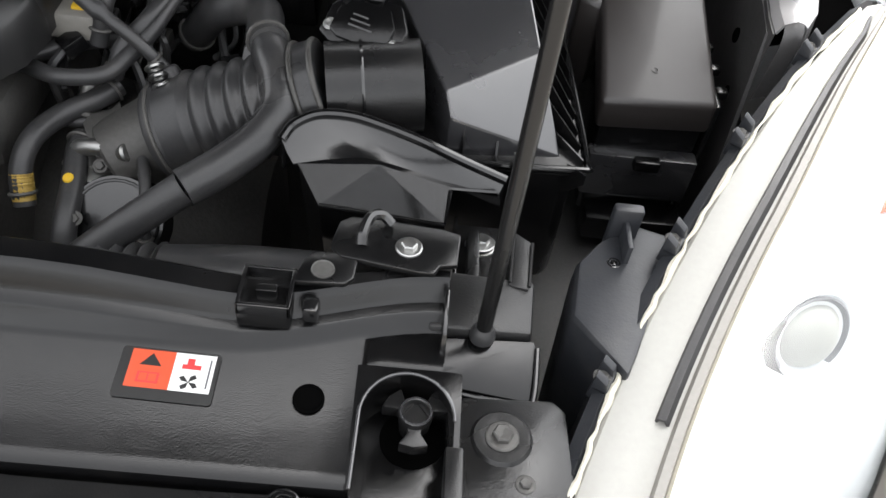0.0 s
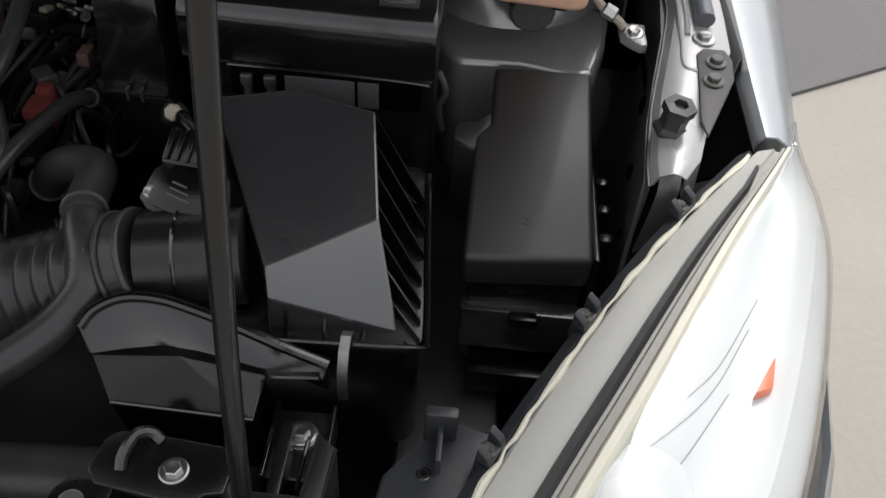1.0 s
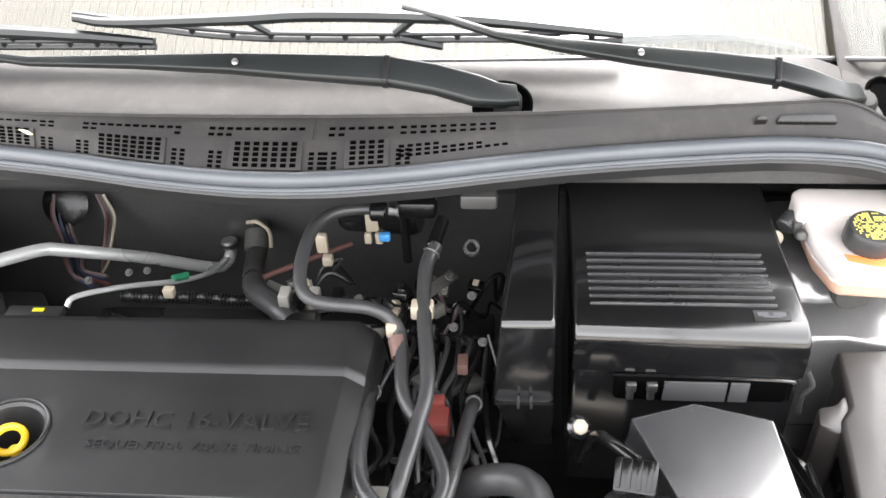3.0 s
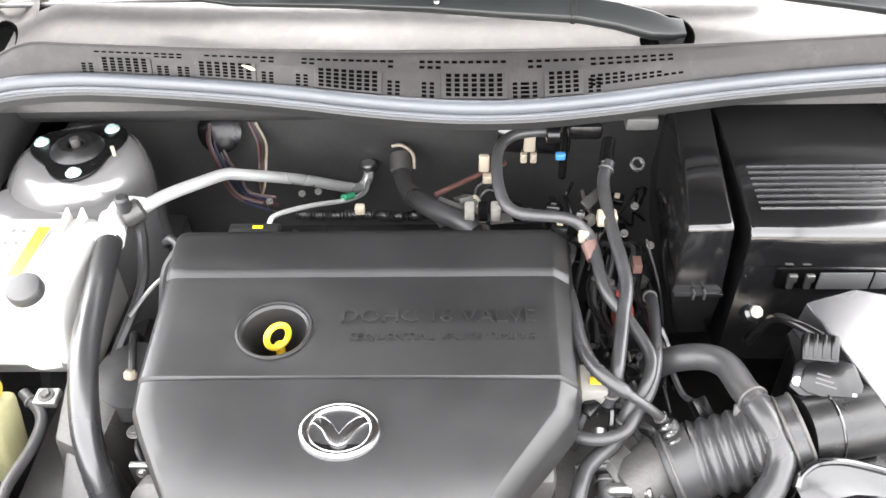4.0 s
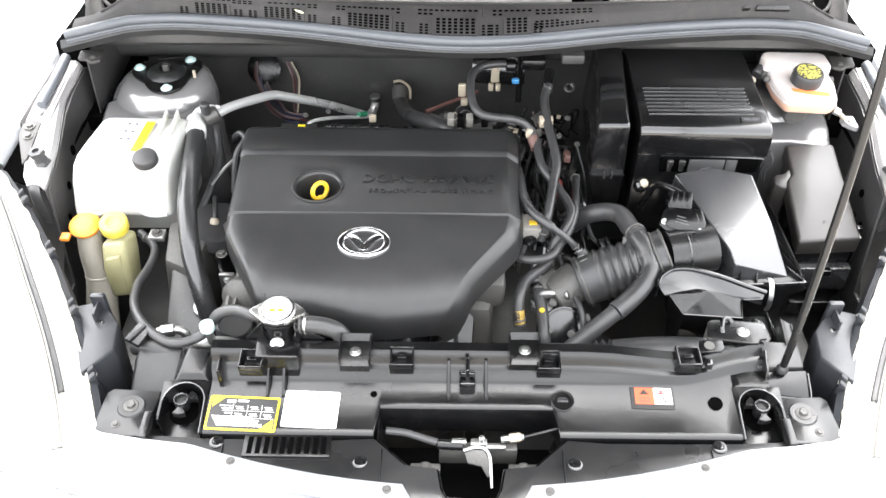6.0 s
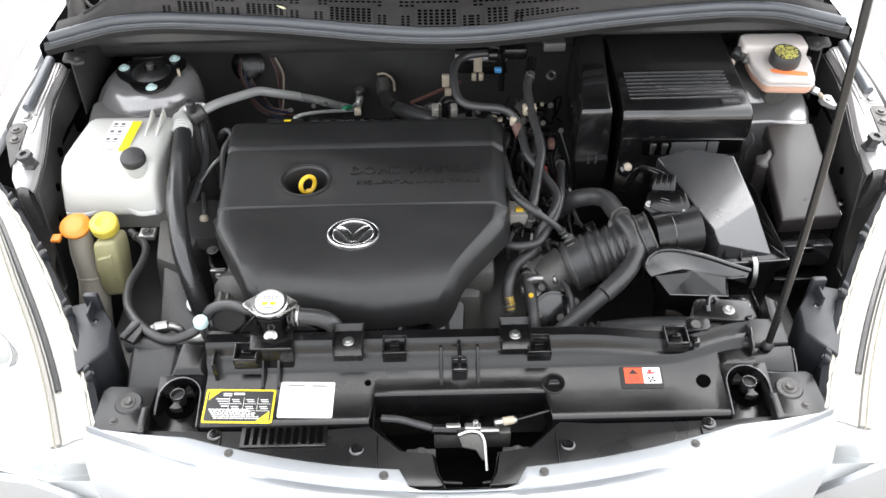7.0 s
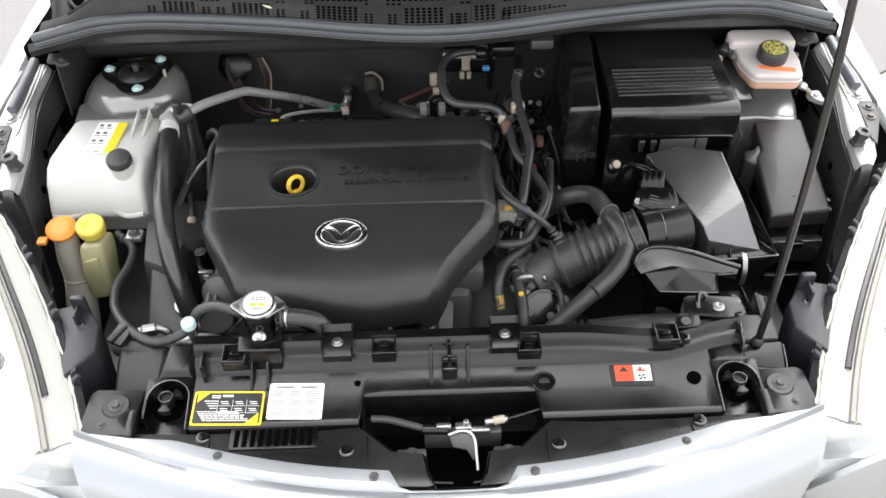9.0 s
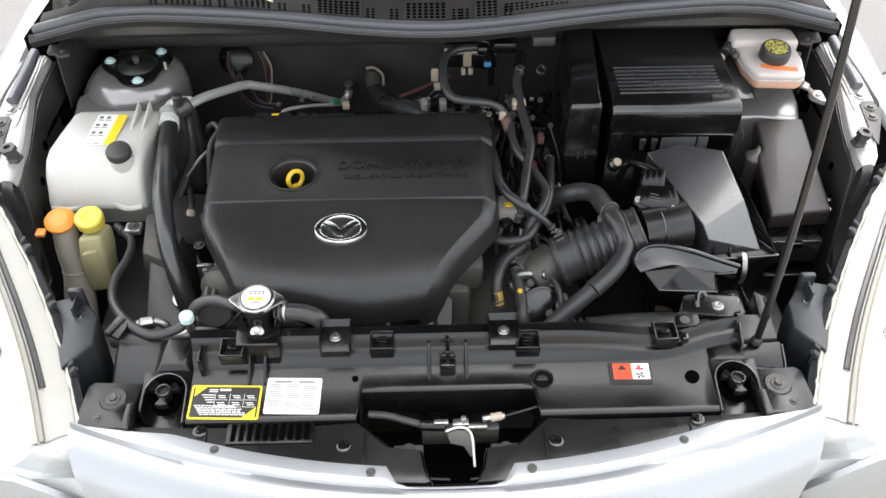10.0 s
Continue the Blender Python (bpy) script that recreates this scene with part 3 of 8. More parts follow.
XI = [0.935 * x for x in XS]
rows = [[(x, seal_y(x) + 0.003, seal_z(x) - 0.009) for x in XI], [(x, seal_y(x) + 0.002, seal_z(x) - 0.006) for x in XI]]
rows += [[(x, *intake_at(x, f)) for x in XI] for f in (0.0, 0.26, 0.52, 0.77, 0.79, 0.86, 0.93, 1.0)]
rows += [[(x, lip_at(x)[0] + dy, lip_at(x)[1] + dz) for x in XI] for dy, dz in ((0.003, 0.0005), (0.006, -0.003))]
intake = sheet(rows, 0.002)
rows = [[(x, lip_at(x)[0] + dy * (0.866 + 0.03 * x * x - lip_at(x)[0]) / 0.126, lip_at(x)[1] + dz) for x in [0.925 * q for q in XS]] for dy, dz in ((0.003, 0), (0.006, -0.006), (0.018, -0.022), (0.045, -0.030), (0.075, -0.025), (0.102, -0.013), (0.122, -0.004), (0.126, -0.008))]
cowl = part("cowl_panel", sheet(rows, 0.003), COWL_PLASTIC, car, "weathered grey plastic cowl panel below the windscreen")
part("intake_panel", intake, COWL_PLASTIC, cowl, "perforated air intake panel")


def panel_at(x, f, lift):
    """A place on the perforated intake slope."""
    y, z = intake_at(x, f)
    return Vector((x, y - lift * 0.5, z + lift * 0.86))


def perforation(bm, x, f, w=0.0032, h=0.075, lift=0.0006):
    q = [panel_at(x - w, f - h, lift), panel_at(x + w, f - h, lift), panel_at(x + w, f + h, lift), panel_at(x - w, f + h, lift)]
    d = Vector((0, 0.0004, -0.0009))
    loft([[v + d for v in q], q], bm=bm)


# holes are thin black plates on the slope, with shade as colour
holes = bmesh.new()
GRIDS = ((0.072, 0.113), (-0.058, 0.017), (-0.222, -0.142), (-0.382, -0.308), (-0.515, -0.450))
for x0, x1 in GRIDS:
    n = round((x1 - x0) / 0.0105)
    for i in range(n):
        for k in range(5):
            perforation(holes, x0 + (i + 0.5) * (x1 - x0) / n, 0.14 + 0.135 * k, h=0.042, lift=0.0042)
    q = [(x0 - 0.004, 0.02), (x1 + 0.004, 0.02), (x1 + 0.004, 0.77), (x0 - 0.004, 0.77)]
    part("raised_grid", bevel(loft([[panel_at(x, f, -0.001) for x, f in q], [panel_at(x, f, 0.0035) for x, f in q]]), 0.0012), COWL_PLASTIC, cowl)
    for sx in (x0 - 0.026, x0 - 0.016, x1 + 0.014, x1 + 0.024):
        for k in range(4):
            perforation(holes, sx, 0.10 + 0.12 * k, w=0.0028, h=0.036)
for i in range(13):
    for k in range(3 - i // 5):
        perforation(holes, 0.130 + 0.0095 * i, 0.30 + 0.10 * i / 13 + 0.13 * k, w=0.003, h=0.036)
for x0, x1 in ((0.046, 0.122), (0.126, 0.236), (-0.092, 0.022), (-0.245, -0.122), (-0.375, -0.278), (-0.525, -0.402)):
    n = round((x1 - x0) / 0.0105)
    for i in range(n):
        x = x0 + (i + 0.5) * (x1 - x0) / n
        for f in (0.835, 0.895):
            if f > 0.86 or x > 0.13 or not any(a - 0.006 < x < b + 0.006 for a, b in GRIDS):
                perforation(holes, x, f, h=0.0115, lift=0.0012)
tagged(part("perforation", holes, DEEP_SHADE, cowl, "rows of small square air holes"), kind="stuff")
leaf = sheet([[panel_at(-0.322 + 0.006 * i, 0.62 - 0.05 * i + k * w, 0.0055 + (0.0012 if k == 0 else 0.0)) for k in (-1, 0, 1)] for i, w in enumerate((0.01, 0.06, 0.08, 0.02))], 0.0004)
top("fallen_leaf", leaf, LEAF_PALE, "small pale dry leaf lying on the intake grid", "leaf")
for x0, x1, f0, f1, hgt in ((0.545, 0.612, 0.50, 0.78, 0.006), (0.520, 0.535, 0.52, 0.70, 0.010)):
    q = [(x0, f0), (x1, f0), (x1 - 0.004, f1), (x0 + 0.004, f1)]
    part("panel_clip", bevel(loft([[panel_at(x, f, -0.001) for x, f in q], [panel_at(x, f, hgt) for x, f in q]]), 0.0015), PLASTIC_DULL, cowl)
part("panel_seam", tube([panel_at(0.030, 0.80, 0.0), panel_at(0.030, 0.90, 0.0005), panel_at(0.030, 0.99, 0.001)], 0.0010, seg=6), COWL_PLASTIC, cowl)

part("lip_bead", tube([(x, lip_at(x)[0] + 0.002, lip_at(x)[1] + 0.0012) for x in [i / 30 * 0.70 for i in range(-30, 31)]], 0.0021, seg=8, per=2), COWL_PLASTIC, cowl, "raised lip of the cowl")
seal = tube([(x, seal_y(x) - 0.002, seal_z(x) + 0.005) for x in [i / 20 * 0.758 for i in range(-20, 21)]], 0.0090, seg=14, per=4)
for dy, dz, r in ((-0.0075, -0.0040, 0.0030), (-0.0050, -0.0095, 0.0026)):
    seal = tube([(x, seal_y(x) - 0.002 + dy, seal_z(x) + dz) for x in [i / 20 * 0.755 for i in range(-20, 21)]], r, seg=10, per=4, bm=seal)
seal_ob = top("cowl_seal", seal, RUBBER_GREY, "grey rubber weather seal along the cowl edge", "seal")
lip = sheet([[(x, seal_y(x) + dy, seal_z(x) + dz) for x in [0.965 * q for q in XS]] for dy, dz in ((0.004, -0.006), (-0.003, -0.018), (0.002, -0.030), (0.03, -0.034))], 0.002)
part("seal_lip", lip, LABEL_BLACK, seal_ob)

rows = [[(x, 0.874 + 0.05 * x * x + 0.55 * t, 1.0785 - 0.05 * max(0, abs(x) - 0.45) + 0.36 * t) for x in [i / 10 * 0.78 for i in range(-10, 11)]] for t in (0, 0.25, 0.5, 0.75, 1.0)]
screen = top("windscreen", sheet(rows, 0.004), WINDSCREEN, "curved windscreen glass above the cowl", "windscreen")
screen.visible_shadow = False
rim_line = [(x, 0.873 + 0.05 * x * x, 1.0795 - 0.05 * max(0, abs(x) - 0.45)) for x in [i / 10 * 0.78 for i in range(-10, 11)]]
part("glass_seal", tube(rim_line, 0.0035, seg=8, per=3), RUBBER, screen, "thin dark seal along the glass")
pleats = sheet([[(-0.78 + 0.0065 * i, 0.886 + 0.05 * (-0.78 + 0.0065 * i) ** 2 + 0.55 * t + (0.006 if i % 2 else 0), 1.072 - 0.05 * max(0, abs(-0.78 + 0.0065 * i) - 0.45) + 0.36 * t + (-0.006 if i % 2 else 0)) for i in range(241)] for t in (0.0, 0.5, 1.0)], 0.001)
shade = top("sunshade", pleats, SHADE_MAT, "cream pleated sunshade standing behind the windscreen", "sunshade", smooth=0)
# dark tube added to draw a curved line of shading behind the glass
part("shading_strip", tube([(0.30, 0.905, 1.090), (0.40, 0.912, 1.090), (0.51, 0.922, 1.088), (0.60, 0.925, 1.072), (0.66, 0.925, 1.055)], 0.008, seg=8), RUBBER_GREY, shade, "dark strip drawn for a curved line of shading")


FACE = Vector((0, -0.6, 0.8))


def strap(line):
    """A flat pressed arm through (place, half width, half depth), its broad side raised to the front."""
    rings = []
    pts = [Vector(p) for p, w, h in line]
    for i, (p, w, h) in enumerate(line):
        d = (pts[min(i + 1, len(pts) - 1)] - pts[max(i - 1, 0)]).normalized()
        side = d.cross(FACE).normalized()
        q = pts[i]
        rings.append([q + side * w - FACE * h, q + side * w + FACE * h * 0.5, q + side * w * 0.82 + FACE * h, q - side * w * 0.82 + FACE * h, q - side * w + FACE * h * 0.5, q - side * w - FACE * h])
    return bevel(loft(rings), 0.0012, 2, 25)


def wiper(head, arm, base, rivet):
    w = part("wiper_arm", strap(arm), WIPER_BLACK, car, "black wiper arm resting above the cowl")
    part("arm_head", strap(head), WIPER_BLACK, w)
    # the pivot well is coloured black for the shade inside it
    well = lathe([(0.0, 0), (0.026, 0.0), (0.030, 0.004), (0.033, 0.010), (0.036, 0.010), (0.036, 0.0), (0.0, -0.004)], base, (0, -0.35, 1), 30)
    part("pivot_well", well, DEEP_SHADE, w)
    part("pivot_cap", lathe([(0.017, 0), (0.017, 0.016), (0.014, 0.021), (0, 0.023)], Vector(base) + Vector((0.006, 0, 0)), (0, -0.3, 1), 24), CAP_GREY, w)
    k = Vector(arm[0][0])
    d = (Vector(arm[1][0]) - k).normalized()
    part("knuckle", strap([(k - d * 0.006, 0.0185, 0.0085), (k + d * 0.001, 0.0185, 0.0085)]), PLASTIC_DULL, w)
    part("rivet", lathe([(0, 0), (0.004, 0), (0.004, 0.002), (0.002, 0.003), (0, 0.003)], Vector(rivet), FACE, 12), STEEL, w)
    return w


def blade(lower, upper, w):
    """Rubber with its frame: a long strip, a bowed upper bar and the bridges between them."""
    n = 40
    lo, up = spline(lower, 10), spline(upper, 10)
    part("rubber", tube(lower, 0.0042, seg=8), RUBBER, w)
    part("frame_bar", tube([v + Vector((0, -0.002, 0.009)) for v in lo[::6]], 0.0035, seg=8), WIPER_BLACK, w)
    part("bow", tube(upper, lambda s: 0.005 + 0.004 * math.sin(math.pi * s), seg=8), WIPER_BLACK, w)
    for i in range(2, n - 1, 3):
        a = lo[int(i / n * (len(lo) - 1))]
        part("bridge", rod(a, a + Vector((0, -0.002, 0.009)), 0.004, seg=8), WIPER_BLACK, w)
    for f in (0.12, 0.36, 0.62, 0.86):
        a, b = lo[int(f * (len(lo) - 1))], up[int(f * (len(up) - 1))]
        part("yoke", rod(a + Vector((0, 0, 0.008)), b, 0.0055, seg=8), WIPER_BLACK, w)


CAP_GREY = material("dull grey cap plastic", (0.03, 0.03, 0.03), 0.8, small=400, bump=0.1, vary=0.2, spec=0.15)
WIPER_BLACK = material("satin black wiper paint", (0.012, 0.014, 0.014), 0.36, small=700, bump=0.12, vary=0.3)
w1 = wiper([((0.258, 0.768, 1.086), 0.012, 0.007), ((0.238, 0.760, 1.090), 0.014, 0.008), ((0.212, 0.752, 1.100), 0.0180, 0.008), ((0.165, 0.753, 1.114), 0.0175, 0.007), ((0.109, 0.753, 1.125), 0.0170, 0.007)],
           [((0.106, 0.753, 1.125), 0.0175, 0.007), ((0.01, 0.760, 1.127), 0.0150, 0.006), ((-0.077, 0.772, 1.126), 0.0120, 0.006), ((-0.20, 0.790, 1.120), 0.0080, 0.005), ((-0.346, 0.81, 1.112), 0.0055, 0.004), ((-0.45, 0.83, 1.116), 0.004, 0.003)], (0.240, 0.776, 1.064), (-0.068, 0.762, 1.132))
w2 = wiper([((0.676, 0.842, 1.048), 0.012, 0.007), ((0.655, 0.826, 1.057), 0.013, 0.007), ((0.634, 0.812, 1.068), 0.0125, 0.008), ((0.60, 0.808, 1.082), 0.0140, 0.007), ((0.558, 0.805, 1.096), 0.0145, 0.007)],
           [((0.556, 0.805, 1.096), 0.0150, 0.007), ((0.48, 0.808, 1.106), 0.0135, 0.006), ((0.399, 0.812, 1.114), 0.011, 0.006), ((0.30, 0.826, 1.123), 0.0075, 0.005), ((0.232, 0.838, 1.130), 0.005, 0.004), ((0.17, 0.850, 1.146), 0.0045, 0.004), ((0.118, 0.860, 1.157), 0.0045, 0.003)], (0.674, 0.845, 1.024), (0.40, 0.806, 1.120))
blade([(-0.30, 0.868, 1.142), (-0.117, 0.866, 1.118), (0.043, 0.864, 1.113), (0.20, 0.862, 1.113), (0.384, 0.858, 1.112)], [(-0.30, 0.862, 1.146), (-0.245, 0.860, 1.140), (-0.092, 0.858, 1.144), (0.014, 0.856, 1.149), (0.185, 0.856, 1.143), (0.32, 0.855, 1.129), (0.384, 0.855, 1.121)], w2)
blade([(-0.78, 0.89, 1.10), (-0.6, 0.875, 1.105), (-0.45, 0.866, 1.106), (-0.3, 0.860, 1.108), (-0.2, 0.858, 1.108)], [(-0.78, 0.888, 1.108), (-0.62, 0.872, 1.124), (-0.45, 0.863, 1.130), (-0.3, 0.858, 1.124), (-0.2, 0.856, 1.116)], w1)
part("link", rod((0.165, 0.862, 1.105), (0.113, 0.860, 1.116), 0.006, seg=8), WIPER_BLACK, w2)

# hinge pockets at the ends of the cowl
for s in (-1, 1):
    # solid fillers coloured black for the shade in pocket and fender gap
    part("hinge_pocket", bevel(prism([(s * 0.764, 0.765), (s * 0.80, 0.757), (s * 0.836, 0.79), (s * 0.822, 1.25), (s * 0.766, 1.25)], 0.86, 0.955), 0.004), DEEP_SHADE, car, "black plastic hinge pocket, its depth drawn as flat black shade")
    part("pocket_floor", block((s * 0.795 - 0.065, 0.70, 0.80), (s * 0.795 + 0.065, 1.25, 0.835), 0.002), DEEP_SHADE, car)
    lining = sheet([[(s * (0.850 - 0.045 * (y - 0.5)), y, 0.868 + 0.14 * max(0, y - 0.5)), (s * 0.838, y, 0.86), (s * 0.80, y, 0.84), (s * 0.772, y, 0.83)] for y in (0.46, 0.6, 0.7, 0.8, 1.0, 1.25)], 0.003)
    part("fender_gap_shade", lining, DEEP_SHADE, car, "black sheet standing for the shade in the fender gap")
    # scooped end moulding that runs up beside the glass
    rows = []
    for y, zt in ((0.782, 1.004), (0.80, 1.018), (0.83, 1.032), (0.87, 1.052), (0.92, 1.085), (1.0, 1.13), (1.2, 1.22)):
        k = min(1.0, (y - 0.782) / 0.09)
        rows.append([(s * x, y, z) for x, z in ((0.655, zt + 0.014), (0.668, zt + 0.002), (0.690, zt - 0.014 * k), (0.715, zt - 0.018 * k), (0.735, zt - 0.006 * k), (0.746, zt + 0.020 * k), (0.752, zt + 0.030 * k), (0.758, zt + 0.020 * k), (0.762, zt - 0.06))])
    part("cowl_end", sheet(rows, 0.003), COWL_PLASTIC, car, "grey scooped cowl end moulding")
    # bowl whose inner shadow is given by flat black colour
    scoop = lathe([(0.0, -0.018), (0.014, -0.016), (0.024, -0.006), (0.029, 0.003), (0.031, 0.003), (0.033, -0.002)], seg=28)
    scoop.transform(Matrix.Translation((s * 0.706, 0.840, 1.036)) @ Matrix.Rotation(0.45, 4, "X") @ Matrix.Diagonal((0.75, 1.25, 1, 1)))
    part("scoop", scoop, DEEP_SHADE, car, "scooped recess beside the wiper pivot, blackened for its shade")
    part("scoop_edge", tube([(s * x, y, z) for x, y, z in ((0.640, 0.786, 1.052), (0.668, 0.792, 1.040), (0.695, 0.798, 1.030), (0.718, 0.812, 1.034), (0.731, 0.840, 1.052), (0.736, 0.885, 1.082), (0.738, 0.94, 1.115))], 0.0032, seg=10), COWL_PLASTIC, car)
    part("vent_block", bevel(prism([(s * 0.698, 0.778), (s * 0.742, 0.772), (s * 0.745, 0.800), (s * 0.700, 0.806)], 0.96, 1.006), 0.003), COWL_PLASTIC, car)
    strap_rows = [[(s * (x + dx), y + dy, z) for dx, dy in ((-0.003, -0.012), (0.003, -0.012), (0.003, 0.012), (-0.003, 0.012))] for x, y, z in ((0.762, 0.826, 0.955), (0.763, 0.830, 0.99), (0.766, 0.845, 1.05), (0.774, 0.862, 1.10), (0.775, 0.88, 1.16), (0.765, 0.88, 1.21))]
    part("bonnet_hinge", bevel(loft(strap_rows), 0.0015), APRON, car, "dull silver pressed hinge strap")
    for y in (0.800, 0.845):
        placed("bolt", BOLT_DARK, Matrix.Translation((s * 0.790, y, 0.955)), car)
    part("end_bracket", bevel(prism([(s * 0.712, 0.698), (s * 0.728, 0.690), (s * 0.742, 0.702), (s * 0.758, 0.704), (s * 0.762, 0.735), (s * 0.716, 0.740)], 0.962, 0.970), 0.003), CAP_DARK, car)
    placed("bolt", BOLT_SMALL, Matrix.Translation((s * 0.728, 0.708, 0.970)), car)
    # vent holes are blocks coloured black for the shade inside
    for i in (0, 1):
        for k in (0, 1):
            part("vent_hole", block((s * 0.716 - 0.0035 + s * 0.011 * i, 0.783 + 0.010 * k, 1.000), (s * 0.716 + 0.0035 + s * 0.011 * i, 0.7895 + 0.010 * k, 1.0068)), DEEP_SHADE, car)


# ---- headlamps ----
INNER = [(0.540, -0.052, 0.790), (0.576, 0.035, 0.805), (0.623, 0.130, 0.825), (0.684, 0.235, 0.850), (0.758, 0.345, 0.875), (0.842, 0.450, 0.890)]
OUTER = [(0.700, -0.085, 0.750), (0.775, 0.020, 0.770), (0.830, 0.120, 0.790), (0.868, 0.215, 0.812), (0.900, 0.330, 0.834), (0.917, 0.440, 0.852), (0.892, 0.522, 0.874)]


RING_GREY = material("dark grey lamp ring", (0.15, 0.15, 0.155), 0.35, small=200, bump=0.05, vary=0.15)


rng = random.Random(11)


def along(pts, t):
    line = spline(pts, 8)
    f = t * (len(line) - 1)
    i = min(int(f), len(line) - 2)
    return line[i].lerp(line[i + 1], f - i)


def headlamp(s):
    lamp = thing("headlamp", (s * 0.7, 0.15, 0.62), "large clear headlamp with a silvered reflector and off-white housing rim", "headlamp", "pair of headlamps")
    N = 22
    ts = [i / N for i in range(N + 1)]

    def flip(v):
        return (s * v[0], v[1], v[2])

    def at(t, d, dz):
        """A point d metres outward from the inner edge."""
        a, b = along(INNER, t), along(OUTER, t)
        h = Vector((b.x - a.x, b.y - a.y, 0))
        h.normalize()
        n = Vector((0.85, -0.53, 0))
        d = d if d < 0 else d * (1 - 0.55 * max(0, (t - 0.55) / 0.45) ** 1.5)
        w = n.lerp(h, 0.4).normalized()
        return flip(a + w * d + Vector((0, 0, dz)))
    rim = sheet([[at(t, d, z) for t in ts] for d, z in ((-0.003, -0.02), (-0.001, -0.001), (0.002, 0.002), (0.030, 0.006), (0.036, 0.0035), (0.047, 0.003))], 0.003)
    part("housing_rim", rim, GASKET, lamp, "off-white housing rim")
    groove = sheet([[at(t, d * (0.9 if t < 0.95 else 0.7), z) for t in ts[4:-1]] for d, z in ((0.034, 0.004), (0.036, 0.009), (0.042, 0.010), (0.046, 0.005))], 0.002)
    part("seal_strip", groove, RUBBER, lamp, "dark rubber strip in the rim")
    grey = sheet([[at(t, d, z) for t in ts] for d, z in ((0.044, 0.004), (0.046, 0.008), (0.052, 0.008), (0.054, 0.005))], 0.002)
    part("inner_lip", grey, GREY_CONN, lamp, "grey inner lip")
    bead = sheet([[at(t, d, z) for t in ts] for d, z in ((0.052, 0.003), (0.055, 0.010), (0.061, 0.010), (0.066, 0.003))], 0.002)
    part("sealing_bead", bead, CREAM, lamp, "cream sealing bead")
    # lens: a swelling skin from the bead to the outer edge and down the front
    rows = []
    for t in ts:
        a, b = Vector(at(t, 0.064, 0.006)), Vector(flip(along(OUTER, t)))
        row = []
        for k in range(9):
            f = k / 8
            q = a.lerp(b, f)
            q.z += 0.022 * math.sin(math.pi * f) * (1 - 0.3 * t) - 0.012 * f ** 4
            row.append(q)
        drop = 1 - t
        row += [b + Vector((s * 0.010, -0.010 * drop, -0.030)), b + Vector((s * 0.012, -0.030 * drop, -0.085)), b + Vector((s * 0.008, -0.085 * drop, -0.30 + 0.19 * t))]
        rows.append(row)
    front = [Vector((s * x, y, z)) for x, y, z in ((0.560, -0.052, 0.788), (0.559, -0.055, 0.785), (0.557, -0.059, 0.780), (0.555, -0.064, 0.774), (0.552, -0.069, 0.766), (0.548, -0.075, 0.757), (0.542, -0.082, 0.745), (0.534, -0.090, 0.73), (0.524, -0.098, 0.715), (0.512, -0.107, 0.70), (0.490, -0.125, 0.65), (0.50, -0.165, 0.50))]
    mid = [p.lerp(q, 0.5) + Vector((0, -0.015, 0.006)) for p, q in zip(front, rows[0])]
    rows = [front, mid] + rows
    lens = part("lens", sheet(rows, 0.0025), GLASS, lamp, "clear moulded lens")
    lens.visible_shadow = False
    bowl = [[p + (Vector((-s * 0.003, 0.003, -0.004 - 0.045 * math.sin(math.pi * i / 7))) if i < 7 else Vector((-s * 0.003, 0.001, -0.003))) for i, p in enumerate(r)] for r in rows]
    part("reflector", sheet(bowl, 0.002), REFLECTOR, lamp, "silvered reflector")
    c = Vector((s * 0.738, 0.104, 0.804))
    ax = Vector((s * 0.30, -0.86, 0.40)).normalized()
    m = Matrix.Translation(c) @ ax.to_track_quat("Z", "Y").to_matrix().to_4x4()
    part("projector_bell", lathe([(0.062, -0.052), (0.052, -0.024), (0.044, -0.010), (0.037, -0.004), (0.0335, -0.006)], m=m, seg=40), REFLECTOR, lamp, "silvered bell round the projector")
    part("projector_ring", lathe([(0.0345, -0.012), (0.0345, -0.004), (0.033, -0.003), (0.029, -0.007), (0.027, -0.014)], m=m, seg=36), RING_GREY, lamp, "grey projector ring")
    part("projector_lens", lathe([(0.028, -0.016), (0.027, -0.006), (0.022, 0.000), (0.012, 0.004), (0, 0.005)], m=m, seg=32), GASKET, lamp, "pale projector lens")
    # solid black crescent that paints the shade below the projector ring
    lower = m.inverted().to_3x3() @ Vector((-s * 0.75, -0.35, -0.6))
    a0 = math.atan2(lower.y, lower.x)
    gap = []
    for k in range(19):
        q = k / 18 * 2 - 1
        w = 0.0005 + 0.0085 * (1 - q * q)
        ca, sa = math.cos(a0 + 1.25 * q), math.sin(a0 + 1.25 * q)
        gap.append([m @ Vector((r * ca, r * sa, h)) for r, h in ((0.0345, -0.004), (0.0345, -0.0005), (0.0345 + w, -0.0005 - w * 0.15), (0.0345 + w, -0.008))])
    part("shade_crescent", loft(gap), LABEL_BLACK, lamp, "black crescent standing for the shade beside the projector")
    # moulded steps across the reflector
    for (i0, f0), (i1, f1), (i2, f2) in (((13, 1), (15, 3), (17, 4)), ((15, 2), (16, 3), (18, 4)), ((12, 2), (13, 3), (15, 4))):
        part("reflector_step", tube([bowl[i][f] + Vector((0, 0, 0.0015)) for i, f in ((i0, f0), (i1, f1), (i2, f2))], 0.0004, seg=6, per=6), GREY_CONN, lamp)
